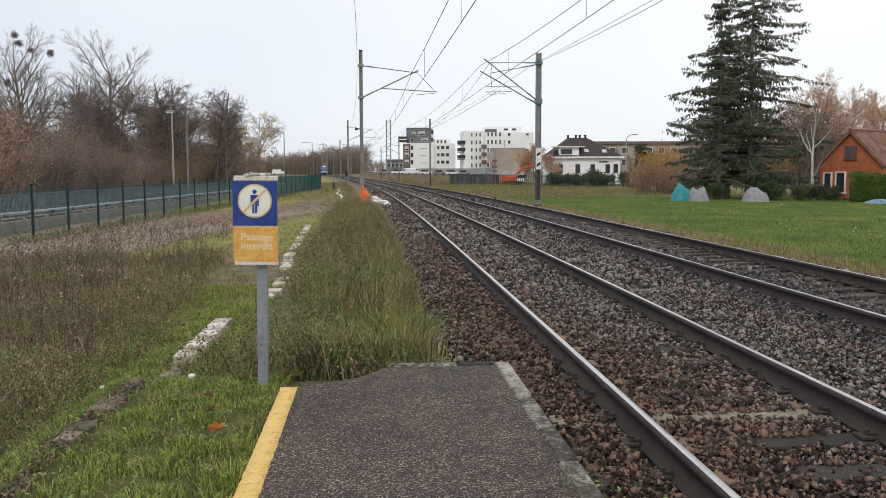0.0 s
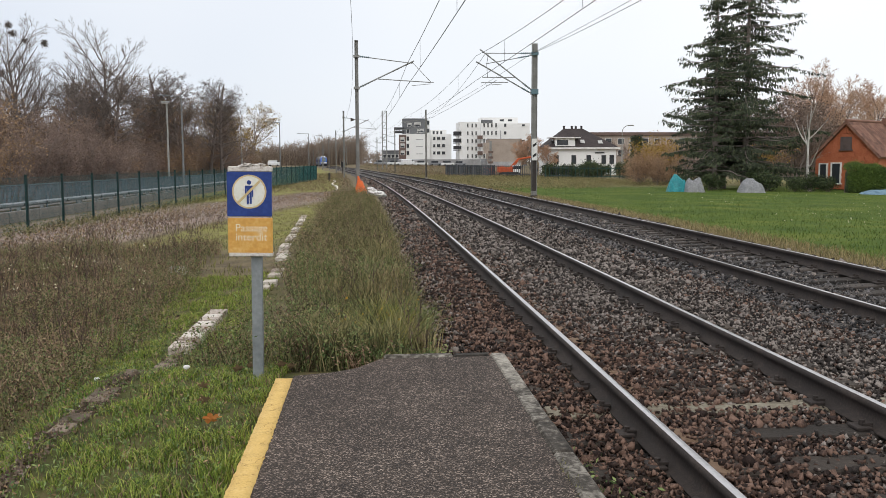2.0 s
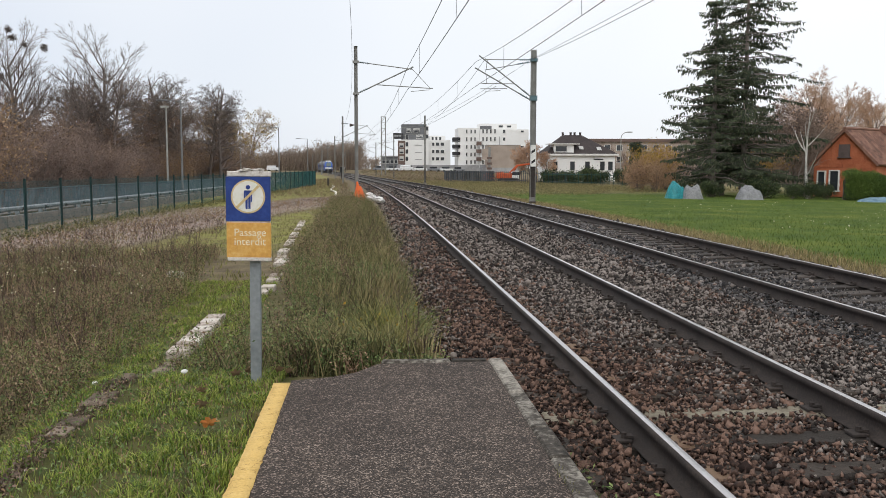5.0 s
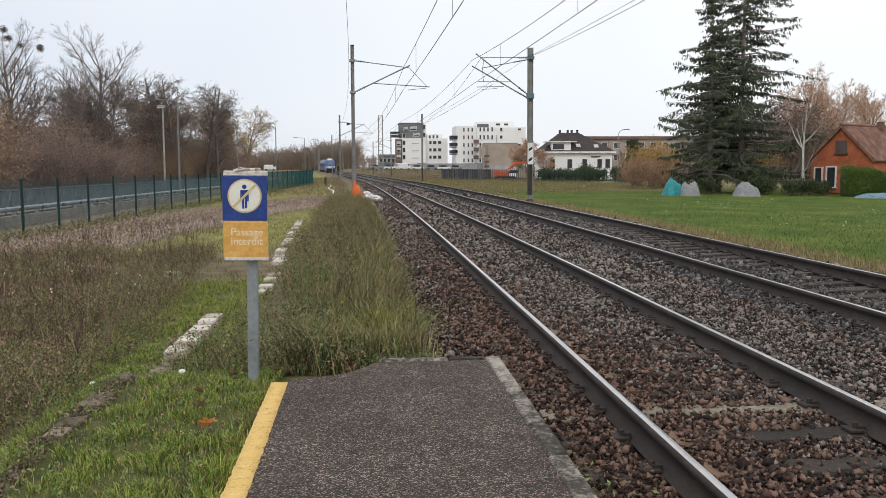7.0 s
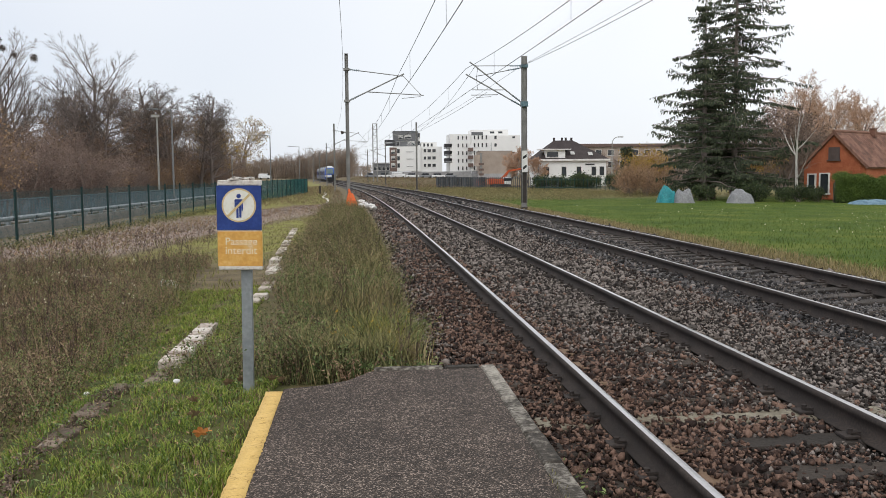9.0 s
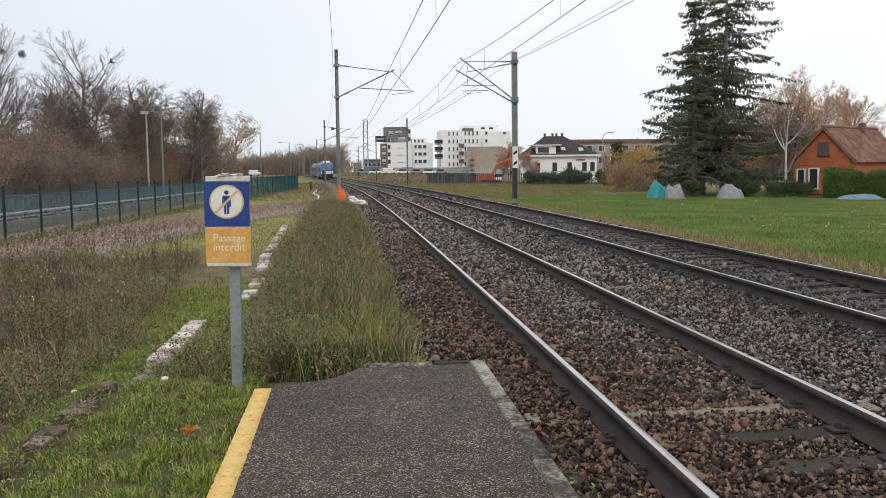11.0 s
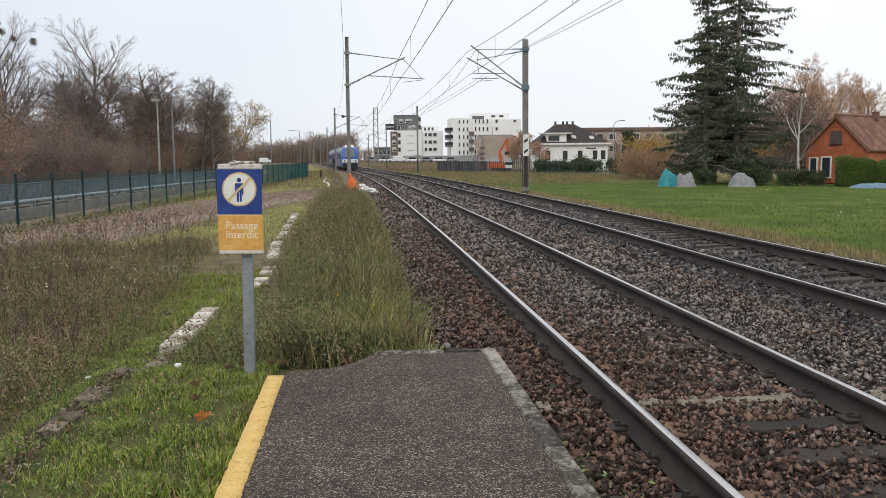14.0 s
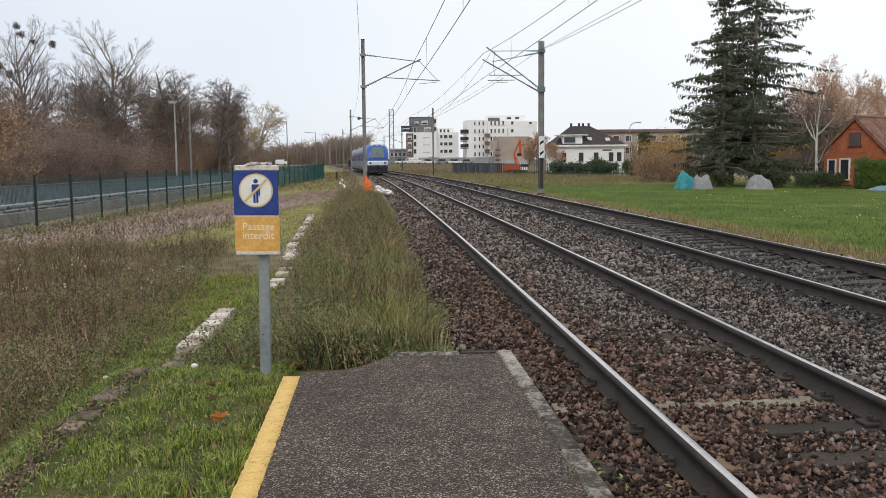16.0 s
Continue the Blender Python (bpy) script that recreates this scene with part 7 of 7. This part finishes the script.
    stuff("rank_weeds", "rank olive weeds by the line", M["weed_olive"], herb_np(rng, x[ok & ~k], y[ok & ~k], 0.40, 11, 0.034))
    x, y = scatter(rng, 9000, 9.0, 34, 134, 290, 1.3)
    k = rng.random(len(x)) < 0.6
    stuff("rank_weeds", "withered rank weeds beyond the site fence", M["weed_brown"], herb_np(rng, x[k], y[k], 0.5, 9, 0.06))
    stuff("rank_weeds", "olive rank weeds beyond the site fence", M["weed_olive"], herb_np(rng, x[~k], y[~k], 0.45, 9, 0.06))
    # small weeds on the kerb edge and pale flower heads
    x, y = scatter(rng, 170, 0.97, 1.22, 2.9, 4.9)
    stuff("kerb_weeds", "small green weeds against the kerb", M["weed_green"], herb_np(rng, x, y, 0.30, 8, 0.018))
    x, y = scatter(rng, 260, 0.835, 0.875, 3.3, 4.6)
    ok = patchy(x * 3, y, 3.0, 2) > 0.2
    v, f, _, _ = blade_np(rng, x[ok], y[ok], 0.03, 0.006, 0.8)
    v[:, 2] += 0.155 - ground_z(v[:, 0], v[:, 1]) - 0.005
    stuff("kerb_moss", "yellow-green moss in the kerb joint", M["moss_grass"], (v, f))
    x, y = scatter(rng, 500, 12, 34, 24, 52)
    ok = patchy(x, y, 0.5, 3) > 0.9
    c = np.stack([x, y, ground_z(x, y) + 0.06], -1)[ok]
    v, f = leaf_np(rng, c, 0.022, 0.10, 3, 0.9)
    stuff("daisy_flowers", "small white flowers scattered in the meadow", M["flower"], (v, np.concatenate([f[:, [0, 1, 2]], f[:, [0, 2, 3]]])))
    x, y = scatter(rng, 60, -5.0, -2.6, 9.5, 15)
    c = np.stack([x, y, ground_z(x, y) + rng.uniform(0.2, 0.42, len(x))], -1)
    v, f = leaf_np(rng, c, 0.012, 0.02, 2, 0.8)
    stuff("flower_heads", "small pale seed heads above the weeds", M["flower"], (v, np.concatenate([f[:, [0, 1, 2]], f[:, [0, 2, 3]]])))
    x, y = scatter(rng, 26, -0.4, 0.5, 6.5, 9.0)
    c = np.stack([x, y, ground_z(x, y) + rng.uniform(0.25, 0.42, len(x))], -1)
    v, f = leaf_np(rng, c, 0.011, 0.01, 2, 0.9)
    stuff("yellow_flowers", "tiny yellow weed flowers", M["leaf_yellow"], (v, np.concatenate([f[:, [0, 1, 2]], f[:, [0, 2, 3]]])))


M["stalk"] = material("dark_dead_stalks", (0.085, 0.058, 0.044), (0.045, 0.030, 0.024), (0.17, 0.12, 0.09), 0.9, scale=0.9, fine=9, bump=0, island=0.7)
M["earth"] = material("dark_trodden_earth", (0.13, 0.095, 0.065), (0.08, 0.058, 0.042), (0.20, 0.15, 0.10), 0.95, scale=2, fine=20, bump=0, island=0.7)
M["tussock"] = material("yellow_green_tussock", (0.19, 0.195, 0.038), (0.09, 0.10, 0.022), (0.36, 0.32, 0.09), 0.8, scale=0.9, fine=9, bump=0, island=0.7)
M["dock"] = material("pinkish_withered_dock", (0.27, 0.17, 0.105), (0.15, 0.09, 0.06), (0.40, 0.27, 0.18), 0.9, scale=2, fine=9, bump=0, island=0.7)
M["weed_straw"] = material("straw_coloured_grass", (0.24, 0.19, 0.085), (0.13, 0.11, 0.045), (0.38, 0.31, 0.16), 0.9, scale=0.9, fine=9, bump=0, island=0.7)
M["path_stone"] = material("pale_path_stone", (0.36, 0.32, 0.29), (0.2, 0.17, 0.15), (0.5, 0.47, 0.44), 0.9, scale=2, fine=20, bump=0, island=0.7)
M["moss_grass"] = material("yellow_green_thin_grass", (0.16, 0.165, 0.05), (0.10, 0.09, 0.035), (0.25, 0.24, 0.085), 0.9, scale=0.9, fine=9, bump=0, island=0.7)
M["field_grass"] = material("meadow_grass", (0.085, 0.135, 0.018), (0.050, 0.085, 0.012), (0.15, 0.185, 0.040), 0.8, scale=0.5, fine=9, bump=0, island=0.6)
build_herbage()


# ---- single leaf and scraps on the grass ----
def build_leaf(x, y, size, mat, label, seed, lift=0.03):
    rng = random.Random(seed)
    bm = bmesh.new()
    n = 30
    rim = []
    for i in range(n):
        a = 2 * math.pi * i / n
        lobe = 0.55 + 0.45 * abs(math.cos(2.5 * a)) ** 0.7
        r = size * lobe * (0.9 + 0.15 * rng.random())
        rim.append(bm.verts.new((r * math.cos(a), r * math.sin(a), size * (0.22 * lobe * abs(math.sin(a * 2)) + 0.08 * rng.random()))))
    c = bm.verts.new((0, 0, 0.0))
    for i in range(n):
        bm.faces.new((c, rim[i], rim[(i + 1) % n]))
    tube(bm, (-size * 0.2, 0, 0.01), (-size * 1.3, size * 0.2, 0.012), 0.0025, n=5)
    ob = part("fallen_leaf", bm, mat, m=pose(x, y, float(ground_z(x, y)) + lift, 52, -10, 200))
    tagged(ob, label, "leaf", "fallen leaves")


build_leaf(-0.845, 4.66, 0.045, M["maple"], "curled orange maple leaf on the lawn", 1, 0.074)
for k, (x, y) in enumerate(((-0.55, 6.05), (-0.62, 6.12), (-0.9, 6.0), (-0.83, 6.1), (-1.05, 5.55), (-0.98, 5.2))):
    build_leaf(x, y, 0.03 + 0.004 * (k % 3), M["leaf_rust"], "small withered leaf on the lawn", 10 + k)


def build_scrap(x, y, r, seed):
    bm = bmesh.new()
    bmesh.ops.create_icosphere(bm, subdivisions=2, radius=r)
    for v in bm.verts:
        v.co *= 1 + 0.5 * noise.noise(v.co * 30 + Vector((seed, 0, 0)))
        v.co.z *= 0.7
    ob = part("paper_scrap", bm, M["white_sack"], m=pose(x, y, float(ground_z(x, y)) + 0.03))
    tagged(ob, "small crumpled white paper scrap on grass", "litter", "paper scraps")


build_scrap(-1.26, 6.12, 0.024, 1)
build_scrap(-1.97, 6.45, 0.020, 5)
build_scrap(-2.9, 13.8, 0.10, 9)
build_scrap(-3.1, 14.1, 0.08, 14)


# ---- the train: four cars, each its own thing ----
def car_section(w, n=10):
    """Half-round roof on upright sides, from the skirt up: (across, up)."""
    pts_ = [(-w * 0.92, 0.55), (-w, 1.0), (-w, 2.9)]
    for i in range(1, n):
        a = math.pi * i / n
        pts_.append((-w * math.cos(a), 2.9 + 0.95 * math.sin(a) ** 0.8))
    return pts_ + [(w, 2.9), (w, 1.0), (w * 0.92, 0.55)]


def loft(rings, mat):
    k = len(rings[0])
    v = np.array([p for r in rings for p in r])
    f = []
    for i in range(len(rings) - 1):
        for j in range(k):
            a, b = i * k + j, i * k + (j + 1) % k
            f.append((a, b, b + k, a + k))
    bm = bmesh.new()
    vs = [bm.verts.new(p) for p in v]
    for q in f:
        bm.faces.new([vs[i] for i in q])
    bm.faces.new(vs[:k])
    bm.faces.new(vs[-k:])
    bmesh.ops.recalc_face_normals(bm, faces=bm.faces)
    return bm


CAR_LEN = 17.6


def build_train_car(lead):
    """The origin is at the front end on the rail level; the car runs back along +y."""
    t = thing("train_car", Matrix(), "blue and white leading railcar with a sloping cab front" if lead else "grey and white railcar with a dark window band", "train", "train cars")
    y0 = 2.6 if lead else 0.2
    sec = car_section(1.42)
    rings = [[(u, y, z) for u, z in sec] for y in (y0, CAR_LEN - 0.2)]
    part("body", loft(rings, None), M["train_grey"], t, "silver-grey body side")
    for s in (-1, 1):
        part("window_band", boxes((s * 1.425, (y0 + CAR_LEN) / 2, 2.15, 0.03, CAR_LEN - y0 - 1.6, 0.95), bevel=0.01), M["train_glass"], t)
        part("lower_panel", boxes((s * 1.428, (y0 + CAR_LEN) / 2, 1.15, 0.03, CAR_LEN - y0 - 0.4, 0.55)), M["train_grey"], t)
        for y in (y0 + 3.0, y0 + 9.4):
            part("door", boxes((s * 1.44, y, 1.85, 0.04, 1.5, 2.1), bevel=0.01), M["train_blue"], t, "blue sliding door")
    part("roof_gear", boxes((0, 9, 3.85, 1.5, 8, 0.28), bevel=0.06), M["train_grey"], t)
    part("underframe", boxes((0, CAR_LEN / 2 + 0.6, 0.55, 2.3, CAR_LEN - 2.4, 0.6)), M["train_dark"], t)
    for y in (3.4, CAR_LEN - 1.6):
        part("bogie", boxes((0, y, 0.42, 2.2, 2.6, 0.5), bevel=0.05), M["train_dark"], t)
        for dy in (-0.85, 0.85):
            part("wheelset", tubes(((-0.79, y + dy, 0.42), (-0.68, y + dy, 0.42), 0.42), ((0.68, y + dy, 0.42), (0.79, y + dy, 0.42), 0.42), n=14), M["rail_side"], t)
    part("gangway", boxes((0, CAR_LEN, 2.0, 2.0, 0.9, 2.6), bevel=0.08), M["train_dark"], t)
    if lead:
        def ring(y, sx, top, low):
            return [(u * sx, y, low + (z - 0.55) * (top - low) / 3.3) for u, z in sec]
        part("cab_shell", loft([ring(2.6, 1.0, 3.85, 0.55), ring(1.8, 0.995, 3.80, 0.5), ring(1.0, 0.98, 3.55, 0.45), ring(0.45, 0.96, 3.0, 0.42), ring(0.1, 0.93, 2.2, 0.42), ring(0.0, 0.90, 1.6, 0.42)], None), M["train_blue"], t, "deep blue cab shell")
        part("cab_roof", loft([[(u * 0.8, y, z) for u, z in ((-1, b - 0.22), (-0.8, b), (0.8, b), (1, b - 0.22))] for y, b in ((2.7, 3.98), (1.6, 3.88), (1.05, 3.66))], None), M["train_white"], t, "white cab roof")
        bm = bmesh.new()
        vs = [bm.verts.new(p) for p in ((-0.84, -0.03, 2.05), (0.84, -0.03, 2.05), (0.72, 0.50, 3.30), (-0.72, 0.50, 3.30))]
        f = bm.faces.new(vs)
        ex = bmesh.ops.extrude_face_region(bm, geom=[f])
        bmesh.ops.translate(bm, verts=[v for v in ex["geom"] if isinstance(v, bmesh.types.BMVert)], vec=(0, 0.35, -0.1))
        bmesh.ops.recalc_face_normals(bm, faces=bm.faces)
        part("windscreen", bm, M["train_screen"], t, "pale green windscreen")
        part("nose_panel", boxes((0, 0.02, 1.38, 2.60, 0.36, 0.56), bevel=0.1), M["train_white"], t, "white nose band with lamps")
        for s in (-1, 1):
            part("headlight", disc(bmesh.new(), s * 0.92, 1.42, 0.13, -0.18, -0.14, 16), M["train_glass"], t, "dark round lamp glass")
            part("buffer", tubes(((s * 0.86, -0.35, 1.0), (s * 0.86, 0.1, 1.0), 0.17, 0.12), n=12), M["train_dark"], t)
        part("top_light", disc(bmesh.new(), 0, 3.50, 0.07, 0.60, 0.72, 12), M["headlight"], t, "lit top light")
        part("skirt", boxes((0, 0.25, 0.62, 2.5, 0.6, 0.85), bevel=0.1), M["train_dark"], t, "dark front skirt")
        part("coupler", boxes((0, -0.15, 0.95, 0.4, 0.6, 0.35), bevel=0.05), M["train_dark"], t)
        for s in (-1, 1):
            part("wiper", tubes(((s * 0.25, -0.06, 1.95), (s * 0.1, 0.22, 2.7), 0.018), n=5), M["black_rubber"], t)
    return t


def glow(name, color, strength):
    m = bpy.data.materials.new(name)
    m.use_nodes = True
    b = m.node_tree.nodes["Principled BSDF"]
    b.inputs["Base Color"].default_value = (*color, 1)
    b.inputs["Emission Color"].default_value = (*color, 1)
    b.inputs["Emission Strength"].default_value = strength
    return m


M["headlight"] = glow("lit_headlight", (1.0, 0.97, 0.90), 0.2)
TRAIN = [build_train_car(True)]
_second = build_train_car(False)
TRAIN += [_second, copy_thing(_second, Matrix()), copy_thing(_second, Matrix())]
for _car in TRAIN:
    _car.scale = (1.0, 1.0, 1.05)


# ---- a crow crossing the sky ----
def build_crow():
    t = thing("crow", Matrix(), "dark crow in flight over the trees", "bird")
    bm = bmesh.new()
    bmesh.ops.create_icosphere(bm, subdivisions=2, radius=0.5, matrix=Matrix.Diagonal((0.42, 0.15, 0.14, 1)))
    part("body", bm, M["crow"], t)
    part("tail", boxes((-0.30, 0, 0, 0.2, 0.12, 0.02)), M["crow"], t)
    for s in (-1, 1):
        bm = bmesh.new()
        vs = [bm.verts.new(p) for p in ((0.12, 0, 0), (-0.12, 0, 0), (-0.10, s * 0.28, 0.06), (-0.02, s * 0.48, 0.02), (0.08, s * 0.26, 0.07))]
        f = bm.faces.new(vs)
        ex = bmesh.ops.extrude_face_region(bm, geom=[f])
        bmesh.ops.translate(bm, verts=[v for v in ex["geom"] if isinstance(v, bmesh.types.BMVert)], vec=(0, 0, 0.015))
        bmesh.ops.recalc_face_normals(bm, faces=bm.faces)
        part("wing", bm, M["crow"], t, m=pose(0, s * 0.04, 0.03, s * 25))
    return t


CROW = build_crow()


# ---- what moves ----
def train_at(t):
    """The front of the train along the line: a steady 67 km/h."""
    return 112.0 + 18.5 * (16.0 - t)


def motions():
    for k, car in enumerate(TRAIN):
        rows = []
        for t in np.arange(0, 16.01, 1.0):
            s = train_at(t) + k * CAR_LEN
            a, b = Vector(track(s)[:3]), Vector(track(s + CAR_LEN)[:3])
            d = b - a
            rows.append((float(t), pose(a.x, a.y, a.z, math.degrees(math.atan2(d.z, d.y)), 0, math.degrees(math.atan2(-d.x, d.y)))))
        walk(car, rows)
    # the excavator lifts its boom and folds the stick
    lift = ((0.0, 48, -70), (4.0, 46, -72), (6.5, 45, -72), (8.0, 46, -72), (10.5, 56, -76), (11.5, 70, -80), (12.5, 86, -84), (14.0, 98, -86), (16.0, 104, -88))
    walk(BOOM, [(t, pose(0.1, 0.35, 1.25, 0, -up)) for t, up, hang in lift])
    walk(STICK, [(t, pose(*BOOM_TIP, 0, up - hang)) for t, up, hang in lift])
    # the crow leaves the thicket, crosses the open sky and settles among the trees again
    crow = ((0.0, -30, 100, 3.5, 0), (8.3, -30, 100, 3.5, 0), (9.4, -20, 97, 7.5, 15), (10.5, -22.7, 96, 12.3, -12), (11.0, -24.4, 96, 13.0, 20), (11.5, -26.9, 96, 13.8, -12), (12.2, -33.0, 97, 13.6, 10), (13.2, -35, 98, 8.0, 10), (14.4, -36, 98, 5.0, 0), (16.0, -38, 102, 4.0, 0))
    walk(CROW, [(t, pose(x, y, z, r, 0, 175)) for t, x, y, z, r in crow])


motions()
